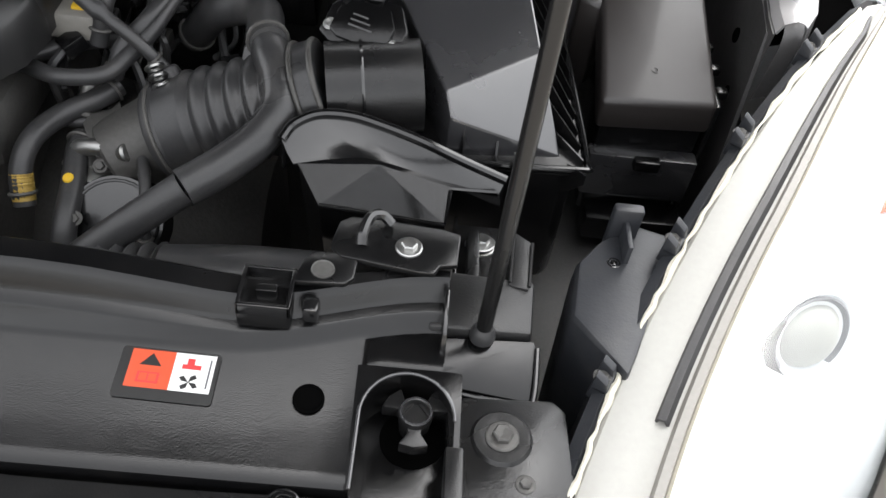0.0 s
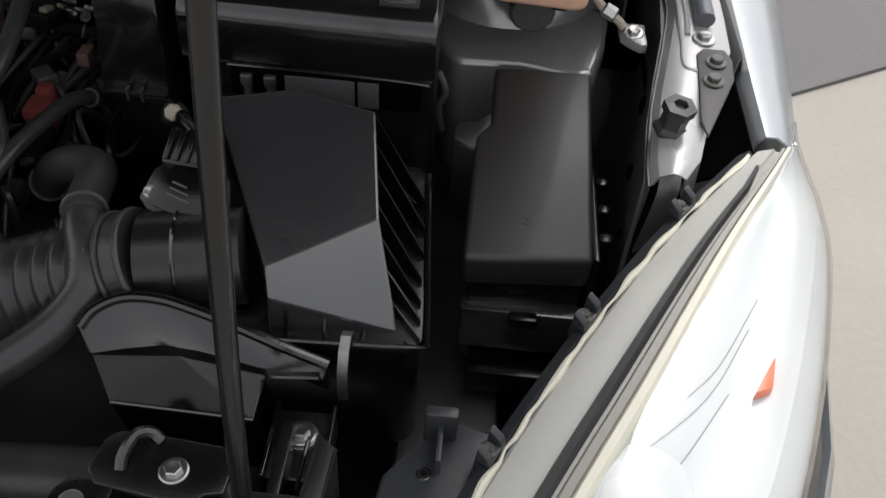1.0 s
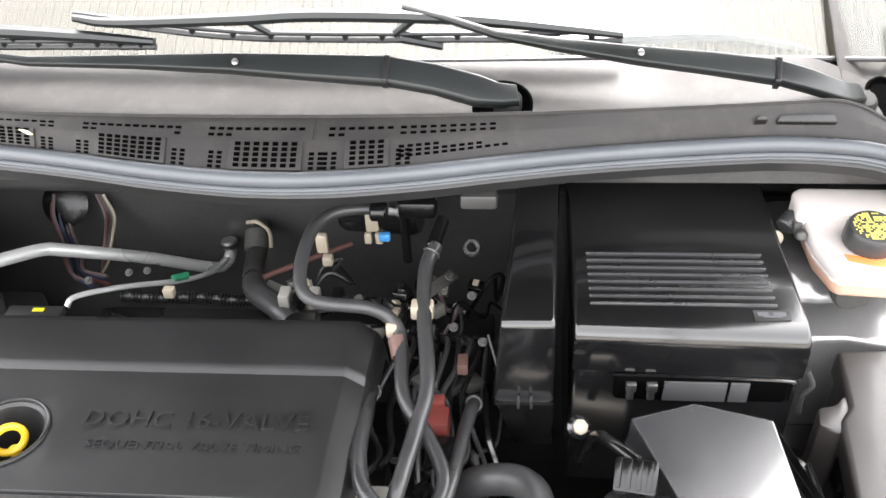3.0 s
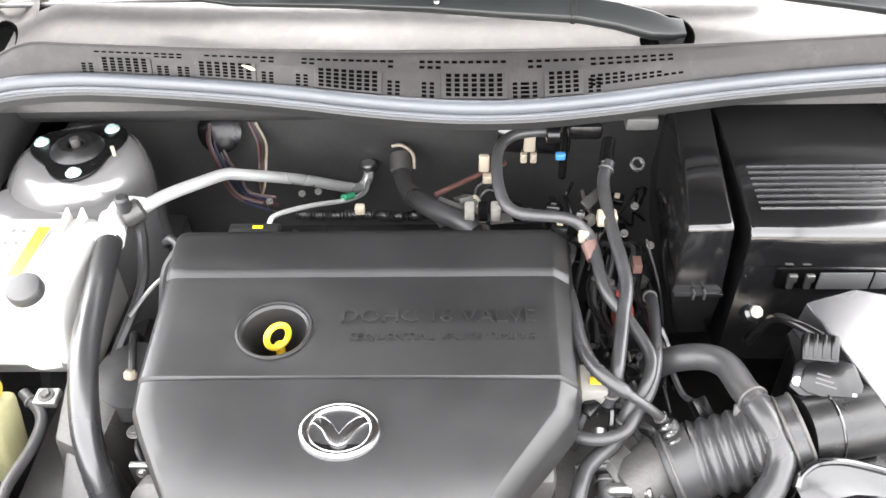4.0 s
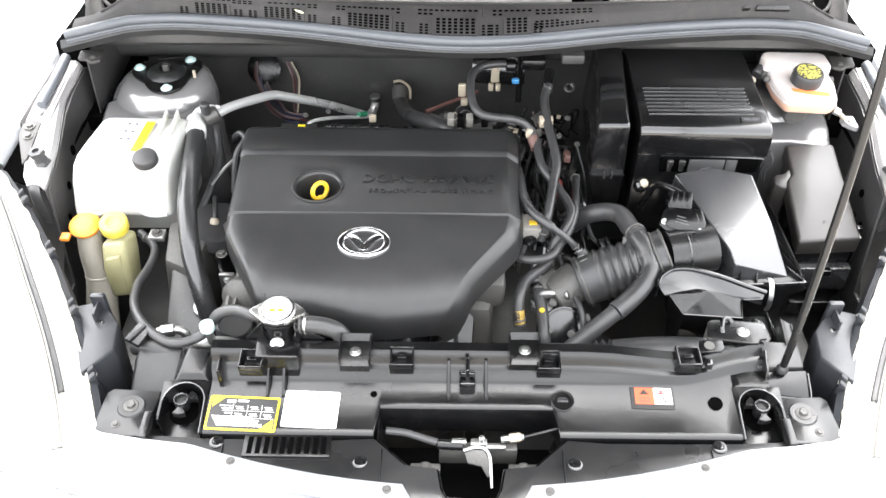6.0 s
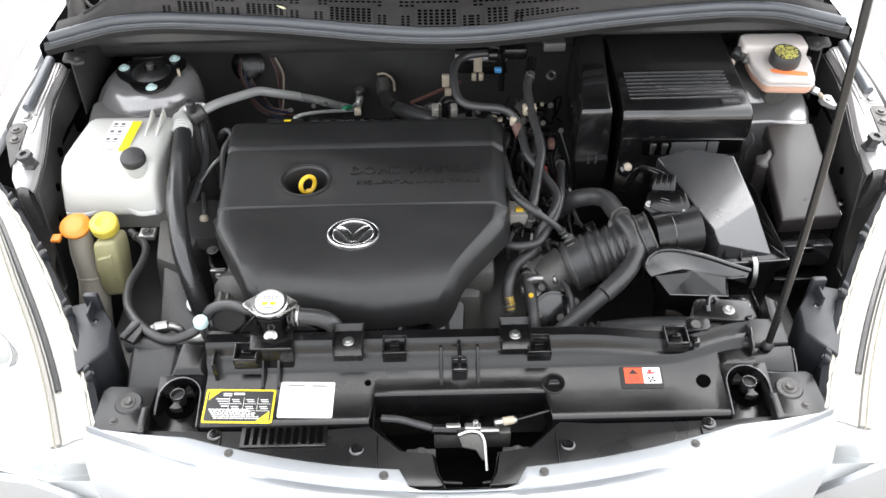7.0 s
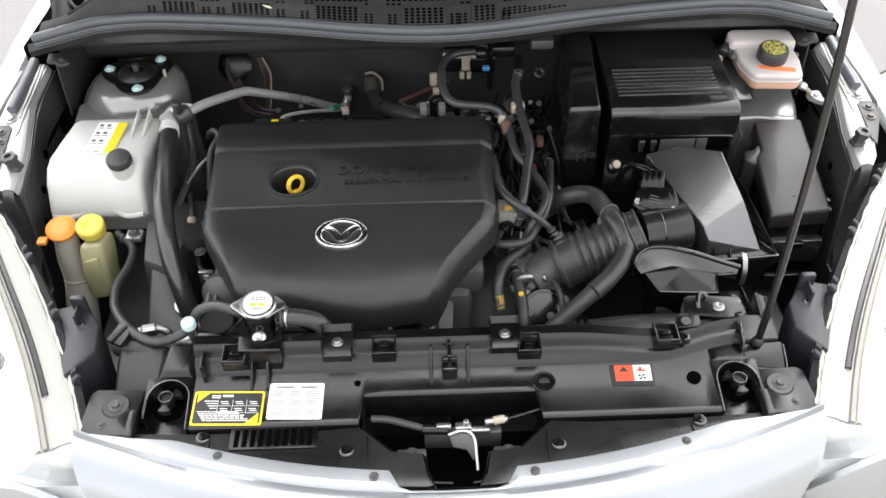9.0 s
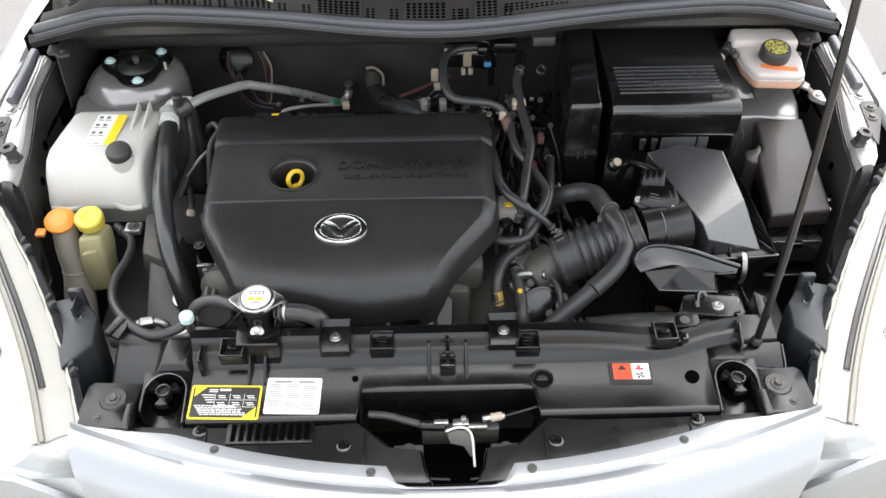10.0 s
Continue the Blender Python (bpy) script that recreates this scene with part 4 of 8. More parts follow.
    part("side_reflector", prism([(s * x, y) for x, y in ((0.828, 0.244), (0.842, 0.250), (0.850, 0.282))], 0.812, 0.823, 0.001), AMBER, lamp, "amber side reflector")
    part("corner_cap", prism([(s * x, y) for x, y in ((0.536, -0.060), (0.545, -0.078), (0.600, -0.082), (0.612, -0.060), (0.596, -0.030), (0.556, -0.034))], 0.755, 0.790, 0.004), REFLECTOR, lamp)
    # lumpy sealant squeezed out along the rim's inner edge
    edge = [Vector(at(0.01 + 0.98 * i / 60, -0.001 - 0.0022 * rng.random(), 0.0015)) for i in range(61)]
    part("sealant", tube(edge, lambda q: 0.0022 + 0.0013 * math.sin(57 * q) * math.sin(23 * q + 1), seg=7, per=2), CREAM, lamp, "lumpy cream sealant")
    # dark shroud under the rim, with raised lugs
    rows = [[at(t, d, z) for t in ts] for d, z in ((0.0, -0.004), (-0.006, 0.002), (-0.014, -0.004), (-0.018, -0.05), (-0.01, -0.16))]
    part("shroud", sheet(rows, 0.003), DUCT_PLASTIC, lamp, "blue-black inner shroud")
    for t in (0.20, 0.44, 0.64, 0.84):
        q, r = Vector(at(t, -0.012, 0)), Vector(at(t + 0.035, -0.012, 0.002))
        e = (r - q).normalized()
        o = Vector((-e.y, e.x, 0)) * s
        lug = bmesh.new()
        for a, b in ((q, q + e * 0.006), (r - e * 0.006, r)):
            loft([[a + o * 0.006 + Vector((0, 0, -0.01)), b + o * 0.006 + Vector((0, 0, -0.01)), b - o * 0.010 + Vector((0, 0, -0.01)), a - o * 0.010 + Vector((0, 0, -0.01))], [a + o * 0.004 + Vector((0, 0, 0.016)), b + o * 0.004 + Vector((0, 0, 0.016)), b - o * 0.006 + Vector((0, 0, 0.010)), a - o * 0.006 + Vector((0, 0, 0.010))]], bm=lug)
        loft([[q + o * 0.004, r + o * 0.004, r - o * 0.008, q - o * 0.008], [q + o * 0.004 + Vector((0, 0, 0.004)), r + o * 0.004 + Vector((0, 0, 0.004)), r - o * 0.008 + Vector((0, 0, 0.004)), q - o * 0.008 + Vector((0, 0, 0.004))]], bm=lug)
        part("lug", bevel(lug, 0.001), DUCT_PLASTIC, lamp)
        placed("screw", BOLT_SMALL, Matrix.Translation((q + r) / 2 + Vector((0, 0, 0.004))), lamp)
    return lamp


for s in (-1, 1):
    headlamp(s)


def air_duct(s):
    """The upright moulded duct between the lamp and the support."""
    d = thing("air_duct", (s * 0.60, 0.14, 0.60), "blue-black moulded duct standing beside the headlamp", "air duct", "side ducts")
    P = [(0.548, 0.095), (0.556, 0.148), (0.575, 0.172), (0.604, 0.196), (0.640, 0.185), (0.618, 0.120), (0.585, 0.045)]
    rings = [[(s * (x + (0.6 - x) * k * 0.3), y + oy, z) for x, y in P] for z, k, oy in ((0.60, 0.1, -0.02), (0.72, 0.0, -0.01), (0.795, 0.0, 0.0), (0.812, 0.05, 0.0), (0.818, 0.15, 0.0))]
    part("body", bevel(loft(rings), 0.004), DUCT_PLASTIC, d)
    part("tab", block((s * 0.594 - 0.012, 0.178, 0.78), (s * 0.594 + 0.012, 0.188, 0.847), 0.003), DUCT_PLASTIC, d)
    part("rib", block((s * 0.594 - 0.002, 0.150, 0.80), (s * 0.594 + 0.002, 0.184, 0.836), 0.0008), DUCT_PLASTIC, d)
    placed("clip", CLIP, Matrix.Translation((s * 0.585, 0.150, 0.816)) @ Matrix.Scale(0.6, 4), d)
    return d


for s in (-1, 1):
    air_duct(s)

# ---- radiator support cover ----
support = thing("radiator_support_cover", (0, 0, 0.74), "black grained plastic cover over the radiator support", "support cover")


def deck(y):
    """Height of the flat front deck."""
    return 0.795 + 0.15 * (y + 0.06)


def support_section(x):
    a = abs(x)
    f = max(0.0, min(1.0, (a - 0.128) / 0.008))
    y0 = -0.003 - 0.044 * f
    lift = max(0.0, min(1.0, (x - 0.31) / 0.15))
    back = 0.034 * lift * lift * (3 - 2 * lift)
    low = max(0.0, min(1.0, (x - 0.18) / 0.16))
    low = 0.017 * low * low * (3 - 2 * low)
    if x > 0.402:
        y0 = 0.036 if x > 0.4065 else -0.047 + 0.083 * (x - 0.402) / 0.0045
    q = [(y0, 0.762 if f > 0.5 else 0.750), (y0, deck(y0) - 0.006), (y0 + 0.0015, deck(y0) - 0.0015), (y0 + 0.005, deck(y0) + 0.001), (y0 + 0.012, deck(y0 + 0.012)), (0.0385 + back, deck(0.0385)), (0.0435 + back, 0.8135), (0.0485 + back, 0.828 - low * 0.5), (0.0505 + back, 0.8305 - low * 0.6), (0.057 + back, 0.8335 - low * 0.7), (0.0595 + back, 0.838 - low * 0.8), (0.0625 + back, 0.850 - low), (0.067 + back, 0.855 - low), (0.082 + back * 0.7, 0.856 - low), (0.088 + back * 0.7, 0.850 - low), (0.090 + back * 0.7, 0.76)]
    return [(x, y, z) for y, z in q]


xs = [-0.385, -0.38, -0.34, -0.30, -0.26, -0.22, -0.18, -0.14, -0.136, -0.132, -0.128, -0.10, -0.06, 0, 0.06, 0.10, 0.128, 0.132, 0.136, 0.14, 0.18, 0.22, 0.26, 0.30, 0.32, 0.34, 0.36, 0.38, 0.402, 0.4065, 0.415, 0.43, 0.445, 0.458]
part("deck", loft([support_section(x) for x in xs]), PLASTIC, support)
# both deck holes have flat black floors in place of inner shade
hole = lathe([(0.0, 0), (0.0085, 0.0), (0.0092, 0.0012), (0.0105, 0.0010), (0.0105, -0.002), (0, -0.002)], (0.371, 0.011, deck(0.011) + 0.001), (0, -0.15, 1), 24)
part("hole", hole, DEEP_SHADE, support, "round black hole")
hole = lathe([(0.0, 0), (0.0045, 0.0), (0.005, 0.0008), (0.005, -0.002), (0, -0.002)], (-0.139, 0.020, deck(0.020) + 0.001), (0, -0.15, 1), 18)
part("hole", hole, DEEP_SHADE, support, "small round hole")
emb = lathe([(0.0175, -0.002), (0.0175, 0.0015), (0.0165, 0.0024), (0.0150, 0.0022), (0.0142, 0.0004), (0, 0.0004)], (0.143, 0.012, deck(0.012) + 0.001), (0, -0.15, 1), 32)
part("round_boss", emb, PLASTIC, support, "round boss with a small moulded mark")
mark = prism([(0.135, 0.010), (0.151, 0.010), (0.150, 0.0155), (0.147, 0.0175), (0.139, 0.0175), (0.136, 0.0155)], deck(0.010) + 0.001, deck(0.015) + 0.0028, 0.0006)
part("moulded_mark", mark, LID_PLASTIC, support)
# ribs and the hook at the middle
for x in (-0.027, 0.029):
    part("rib", bevel(loft([[(x - 0.003, 0.012, 0.800), (x + 0.003, 0.012, 0.800), (x + 0.003, 0.062, 0.836), (x - 0.003, 0.062, 0.836)], [(x - 0.002, 0.014, 0.811), (x + 0.002, 0.014, 0.811), (x + 0.002, 0.056, 0.845), (x - 0.002, 0.056, 0.845)]]), 0.0008), PLASTIC, support)
for x in (-0.298, -0.274):
    part("rib", bevel(loft([[(x - 0.003, 0.012, 0.800), (x + 0.003, 0.012, 0.800), (x + 0.003, 0.062, 0.836), (x - 0.003, 0.062, 0.836)], [(x - 0.002, 0.014, 0.811), (x + 0.002, 0.014, 0.811), (x + 0.002, 0.056, 0.845), (x - 0.002, 0.056, 0.845)]]), 0.0008), PLASTIC, support)
hook = block((-0.011, 0.022, 0.805), (0.013, 0.040, 0.832), 0.003)
block((-0.002, 0.028, 0.828), (0.004, 0.054, 0.856), 0.002, bm=hook)
block((-0.010, 0.030, 0.840), (0.012, 0.036, 0.846), 0.002, bm=hook)
part("hook", hook, GLOSS_PLASTIC, support, "black rod hook")


def upright_bracket(x, y):
    b = bmesh.new()
    w = 0.022
    sheet([[(x + w * u, yy, zz) for u in (-1, -0.9, 0.9, 1)] for yy, zz in ((y - 0.026, 0.846), (y - 0.024, 0.856), (y - 0.012, 0.861), (y + 0.018, 0.864), (y + 0.024, 0.874))], 0.003, bm=b)
    for sgn in (-1, 1):
        block((x + sgn * w - 0.0015, y - 0.024, 0.855), (x + sgn * w + 0.0015, y + 0.024, 0.876), 0.001, bm=b)
    return b


for x, y in ((-0.166, 0.058), (0.086, 0.064)):
    br = part("mount_bracket", upright_bracket(x, y), PLASTIC, support, "black mount bracket with a bolt")
    placed("bolt", BOLT, Matrix.Translation((x, y - 0.002, 0.863)) @ Matrix.Scale(0.8, 4), br)
for x, y, z in ((-0.097, 0.054, 0.853), (0.121, 0.050, 0.853), (0.335, 0.070, 0.842), (-0.320, 0.048, 0.852)):
    w, d = 0.018, 0.018
    tab = part("tab", block((x - w, y - d, z - 0.018), (x + w, y + d, z - 0.003), 0.002), PLASTIC, support)
    for x0, y0, x1, y1 in ((x - w, y - d, x - w + 0.003, y + d), (x + w - 0.003, y - d, x + w, y + d), (x - w, y - d, x + w, y - d + 0.003), (x - w, y + d - 0.003, x + w, y + d)):
        part("wall", block((x0, y0, z - 0.006), (x1, y1, z + 0.005), 0.001), GLOSS_PLASTIC, tab)
    part("catch", block((x - 0.007, y - 0.003, z - 0.004), (x + 0.007, y + 0.004, z + 0.003), 0.001), PLASTIC, tab)
# filler bracket behind the ribs
fb = prism([(-0.315, 0.045), (-0.250, 0.045), (-0.250, 0.085), (-0.262, 0.098), (-0.305, 0.098), (-0.318, 0.085)], 0.80, 0.862, 0.004)
part("filler_bracket", fb, PLASTIC, support)
for x0, x1 in ((-0.335, -0.306), (-0.258, -0.215)):
    lo, hi = (x0, x1)
    tall_left = x0 > -0.3
    prof = [(lo, 0.085, 0.80), (hi, 0.085, 0.80), (hi, 0.085, 0.858 if tall_left else 0.893), (lo, 0.085, 0.893 if tall_left else 0.858)]
    part("gusset", bevel(loft([prof, [(x, y + 0.006, z) for x, y, z in prof]]), 0.001), PLASTIC, support)

# right-hand end: sloping duct ends, block and grommet of the prop
for s in (-1, 1):
    base = thing("lamp_mount_plate", (s * 0.5, 0, 0.78), "black plastic lamp mounting plate with a flange bolt", "mounting plate", "lamp mounting plates")
    pl = prism([(s * x, y) for x, y in ((0.462, 0.030), (0.536, 0.034), (0.545, 0.026), (0.548, -0.036), (0.535, -0.052), (0.476, -0.052), (0.468, -0.045))], 0.775, 0.797, 0.003)
    part("plate", pl, PLASTIC_DULL, base)
    part("boss", lathe([(0.021, -0.006), (0.021, 0.0), (0.019, 0.0025), (0.012, 0.0025), (0.0, 0.0015)], (s * 0.5, 0.0, 0.797), seg=26), PLASTIC_DULL, base)
    placed("bolt", BOLT_DARK, Matrix.Translation((s * 0.5, 0, 0.799)) @ Matrix.Scale(1.1, 4), base)
    placed("screw", BOLT_SMALL, Matrix.Translation((s * 0.515, -0.032, 0.797)), base)
    part("clip_rib", block((s * 0.468 - 0.006, -0.060, 0.79), (s * 0.468 + 0.006, -0.015, 0.808), 0.002), PLASTIC_DULL, base)
    # sunk well with the adjuster, framed flush with the deck
    w = thing("adjuster_well", (s * 0.435, 0, 0.76), "arched black well with a three-armed adjuster inside", "adjuster", "lamp adjusters")
    cx = 0.436 if s > 0 else 0.422
    R, back, low = 0.0315, 0.040, -0.046
    inner, outer = [], []
    for k in range(25):
        a = math.pi * k / 24
        q = (cx - R * math.cos(a), 0.004 + R * math.sin(a))
        inner.append(q)
        f = min(0.0355 / max(1e-6, abs(math.cos(a)) * 1.0), (back - 0.004) / max(1e-6, math.sin(a)))
        outer.append((cx - f * math.cos(a), 0.004 + f * math.sin(a)))
    inner = [(cx - R - 0.001, low)] + inner + [(cx + R, low + 0.02)]
    outer = [(cx - 0.0355, low)] + outer + [(cx + 0.0355, low + 0.02)]
    rim = sheet([[(s * x, y, deck(y) + dz) for x, y in line] for line, dz in ((outer, -0.012), (outer, 0.0), (inner, 0.0012))] + [[(s * (x + (cx - x) * k), y - 0.02 * k, z) for x, y in inner] for k, z in ((0.0, 0.790), (0.03, 0.770))], 0.0015)
    part("arched_rim", rim, PLASTIC, w, smooth=50)
    part("rim_edge", tube([(s * x, y, deck(y) + 0.0015) for x, y in inner[:-1]], 0.0013, seg=8, per=2), LID_PLASTIC, w)
    part("well_floor", prism([(s * x, y) for x, y in ((cx - 0.034, low), (cx + 0.034, low + 0.012), (cx + 0.034, 0.036), (cx - 0.034, 0.036))], 0.762, 0.772, 0.002), PLASTIC, w)
    hx = cx + 0.006
    # black disc laid on the well floor for the shade round the hub
    part("hub_shade", lathe([(0.0, 0), (0.0225, 0), (0.0225, 0.001), (0, 0.001)], (s * hx, 0.008, 0.772), seg=36), DEEP_SHADE, w)
    top_z = 0.800
    part("hub", lathe([(0.0, -0.02), (0.010, -0.02), (0.0118, 0.0), (0.0112, 0.0018), (0.0092, 0.0018), (0.0084, -0.003), (0, -0.003)], (s * hx, 0.012, top_z), seg=26), PLASTIC_DULL, w)
    part("hub_lip", ring((s * hx, 0.012, top_z + 0.0018), (0, 0, 1), 0.0102, 0.0011, 26, 6), LID_PLASTIC, w)
    for a in (-90, 38, 142):
        arm = bmesh.new()
        r = radians(a)
        d = Vector((math.cos(r), math.sin(r), 0))
        n = Vector((-d.y, d.x, 0))
        o = Vector((s * hx, 0.012, top_z))
        loft([[o + d * q + n * wd + Vector((0, 0, z + zz)) for q, wd, zz in ((0.006, 0.006, 0), (0.013, 0.0042, -0.002), (0.0215, 0.010, -0.003), (0.0235, 0.0, -0.003), (0.0215, -0.010, -0.003), (0.013, -0.0042, -0.002), (0.006, -0.006, 0))] for z in (-0.012, -0.001)], bm=arm)
        part("arm", bevel(arm, 0.0012), PLASTIC_DULL, w)

end = thing("support_end_duct", (0.48, 0.08, 0.74), "black faceted plastic end duct of the support", "end duct", "support end ducts")
duct = loft([[(0.462, 0.030, 0.75), (0.530, 0.028, 0.74), (0.534, 0.085, 0.74), (0.455, 0.078, 0.75)], [(0.466, 0.038, 0.796), (0.520, 0.032, 0.794), (0.524, 0.070, 0.806), (0.458, 0.046, 0.802)], [(0.458, 0.050, 0.803), (0.490, 0.058, 0.807), (0.522, 0.074, 0.808), (0.456, 0.070, 0.808)]])
part("lower_face", bevel(duct, 0.003), PLASTIC, end)
duct = loft([[(0.440, 0.060, 0.75), (0.526, 0.070, 0.75), (0.530, 0.135, 0.75), (0.440, 0.130, 0.75)], [(0.446, 0.074, 0.815), (0.520, 0.078, 0.812), (0.524, 0.128, 0.812), (0.446, 0.124, 0.820)]])
part("upper_face", bevel(duct, 0.003), PLASTIC_DULL, end)
part("fin", bevel(loft([[(0.454, 0.046, 0.79), (0.460, 0.046, 0.79), (0.460, 0.100, 0.79), (0.454, 0.100, 0.79)], [(0.4555, 0.060, 0.826), (0.4585, 0.060, 0.826), (0.4585, 0.090, 0.838), (0.4555, 0.090, 0.838)]]), 0.0008), GLOSS_PLASTIC, end)
part("lower_rim", tube([(0.462, 0.040, 0.797), (0.47, 0.034, 0.795), (0.515, 0.030, 0.794), (0.523, 0.036, 0.796), (0.525, 0.070, 0.806)], 0.002, seg=8, per=4), GLOSS_PLASTIC, end)
blk = prism([(0.503, 0.120), (0.519, 0.117), (0.523, 0.163), (0.508, 0.174)], 0.75, lambda x, y: 0.816 + 0.05 * (y - 0.15), 0.0015)
for a, b in (((0.5045, 0.122), (0.5085, 0.172)), ((0.519, 0.119), (0.5225, 0.162))):
    rod((*a, 0.8155), (*b, 0.8178), 0.0012, seg=6, bm=blk)
part("stop_hook", tube([(0.4995, 0.180, 0.800), (0.4990, 0.172, 0.802), (0.4985, 0.155, 0.802), (0.4980, 0.137, 0.800)], 0.0017, seg=8, per=4), GLOSS_PLASTIC, end)
part("stop_block", blk, PLASTIC_DULL, end, "matt grey-black stop block")

end = thing("support_end_duct", (-0.48, 0.08, 0.70), "black faceted resonator end of the support", "end duct", "support end ducts")
duct = loft([[(-0.526, 0.028, 0.70), (-0.440, 0.024, 0.70), (-0.430, 0.090, 0.70), (-0.526, 0.120, 0.70)], [(-0.520, 0.036, 0.772), (-0.452, 0.030, 0.778), (-0.440, 0.082, 0.800), (-0.522, 0.096, 0.792)], [(-0.516, 0.088, 0.800), (-0.462, 0.084, 0.806), (-0.446, 0.106, 0.812), (-0.516, 0.120, 0.806)]])
part("lower_face", bevel(duct, 0.004), PLASTIC_DULL, end)
duct = loft([[(-0.462, 0.030, 0.74), (-0.380, 0.030, 0.74), (-0.368, 0.100, 0.74), (-0.462, 0.108, 0.74)], [(-0.448, 0.038, 0.800), (-0.388, 0.038, 0.800), (-0.376, 0.090, 0.812), (-0.446, 0.098, 0.812)], [(-0.436, 0.050, 0.814), (-0.402, 0.050, 0.815), (-0.396, 0.090, 0.824), (-0.430, 0.096, 0.823)]])
part("arch", bevel(duct, 0.003), PLASTIC, end)
part("pipe", tube([(-0.528, 0.124, 0.792), (-0.50, 0.116, 0.798), (-0.475, 0.108, 0.796), (-0.45, 0.100, 0.790)], 0.016), PLASTIC_DULL, end)
flap = bevel(loft([[(-0.540, 0.118, 0.808), (-0.512, 0.100, 0.812), (-0.496, 0.128, 0.816), (-0.522, 0.146, 0.812)], [(-0.540, 0.118, 0.816), (-0.512, 0.100, 0.820), (-0.496, 0.128, 0.828), (-0.522, 0.146, 0.824)]]), 0.002)
part("flap", flap, PLASTIC, end)
part("flap_rib", rod((-0.530, 0.110, 0.820), (-0.508, 0.136, 0.827), 0.003, seg=8), PLASTIC, end)
part("stay", block((-0.372, 0.030, 0.79), (-0.366, 0.062, 0.846), 0.001), PLASTIC, end)

# ---- upper grille cover in front of the support ----
gc = thing("grille_cover", (0, -0.1, 0.76), "black plastic grille cover with push clips and vent slots", "grille cover")


def cover_half(sgn):
    q = [(0.141, -0.048), (0.095, -0.090), (0.049, -0.095), (0.043, -0.128), (0.033, -0.146)]
    front = [(x, edge_y(x) + 0.017) for x in [0.036 + 0.499 * i / 12 for i in range(13)]]
    back = [(0.47, -0.046), (0.40, -0.050), (0.30, -0.052), (0.20, -0.052)]
    dx = 0.006
    pts = [(x + dx * (1 if x < 0.2 else 0), y) for x, y in q] if sgn > 0 else [(x - dx * (1 if x < 0.2 else 0), y) for x, y in q]
    return [(sgn * x, y) for x, y in pts + front + back]


for sgn in (-1, 1):
    part("panel", prism(cover_half(sgn), 0.776, lambda x, y: 0.790 + 0.05 * (y + 0.10), 0.002), PLASTIC_DULL, gc)
    part("seam_ridge", block((sgn * 0.130 - 0.0008 + 0.008, -0.125, 0.782), (sgn * 0.130 + 0.0008 + 0.008, -0.066, 0.7935), 0.0005), PLASTIC, gc)
    part("seam_ridge", block((sgn * 0.352 - 0.001, -0.100, 0.782), (sgn * 0.352 + 0.001, -0.062, 0.7945), 0.0006), PLASTIC, gc)
for x, y in ((-0.362, -0.058), (-0.152, -0.088), (0.154, -0.088), (0.365, -0.057)):
    placed("clip", CLIP, Matrix.Translation((x, y, 0.790 + 0.05 * (y + 0.10))), gc, "black push clip")
for x, y in ((-0.334, -0.094), (-0.111, -0.135), (0.114, -0.135), (0.335, -0.096)):
    placed("screw", BOLT_SMALL, Matrix.Translation((x, y, 0.7995 + 0.05 * (y + 0.10))), gc)
vent = block((-0.322, -0.082, 0.780), (-0.196, -0.044, 0.7950), 0.001)
vent_ob = part("vent_frame", vent, PLASTIC, gc)
# slots are raised bars, black for the shade between the vent ribs
for i in range(10):
    x = -0.312 + 0.0118 * i
    part("slot", block((x - 0.0036, -0.078, 0.786), (x + 0.0036, -0.049, 0.7956), 0.0004), DEEP_SHADE, vent_ob)
# sunk tray behind the bumper edge, with the latch in it
edge = [(0.135, -0.010), (0.135, -0.046), (0.090, -0.089), (0.046, -0.094), (0.039, -0.127), (0.030, -0.150)]
edge = [(-x + 0.006, y) for x, y in edge] + [(x + 0.006, y) for x, y in reversed(edge)]
tray = sheet([[(x + (0.006 - x) * k, y + (-0.04 - y) * k, z) for x, y in edge] for k, z in ((-0.012, 0.787), (0.0, 0.786), (0.04, 0.745), (0.12, 0.70))], 0.002)
part("tray", tray, PLASTIC, gc, "sunk black tray")
# floor coloured flat black for the shade deep in the tray
part("tray_floor", block((-0.15, -0.13, 0.692), (0.16, 0.0, 0.699), 0.001), DEEP_SHADE, gc)
part("tray_lip", tube([(-0.118, -0.088, 0.752), (-0.06, -0.088, 0.755), (-0.048, -0.100, 0.750), (-0.036, -0.112, 0.742), (0.0, -0.114, 0.738)], 0.003, seg=8), PLASTIC, gc)
part("tray_lip", tube([(0.140, -0.084, 0.752), (0.084, -0.088, 0.755), (0.072, -0.100, 0.750), (0.060, -0.112, 0.742), (0.03, -0.114, 0.738)], 0.003, seg=8), PLASTIC, gc)

latch = thing("bonnet_latch", (0.02, -0.05, 0.74), "bonnet latch with zinc levers, a hook and a black cable", "latch")
part("latch_plate", block((-0.040, -0.052, 0.735), (0.075, -0.038, 0.772), 0.003), DARK_METAL, latch)
part("cable", tube([(-0.118, -0.034, 0.792), (-0.09, -0.036, 0.79), (-0.06, -0.042, 0.784), (-0.034, -0.046, 0.778), (-0.01, -0.046, 0.776)], 0.0055, seg=10), RUBBER, latch)
part("cable_sleeve", rod((-0.044, -0.046, 0.778), (-0.004, -0.047, 0.776), 0.008, soft=0.002), PLASTIC, latch)
part("lever", block((-0.022, -0.050, 0.780), (0.000, -0.041, 0.787), 0.002), STEEL, latch)
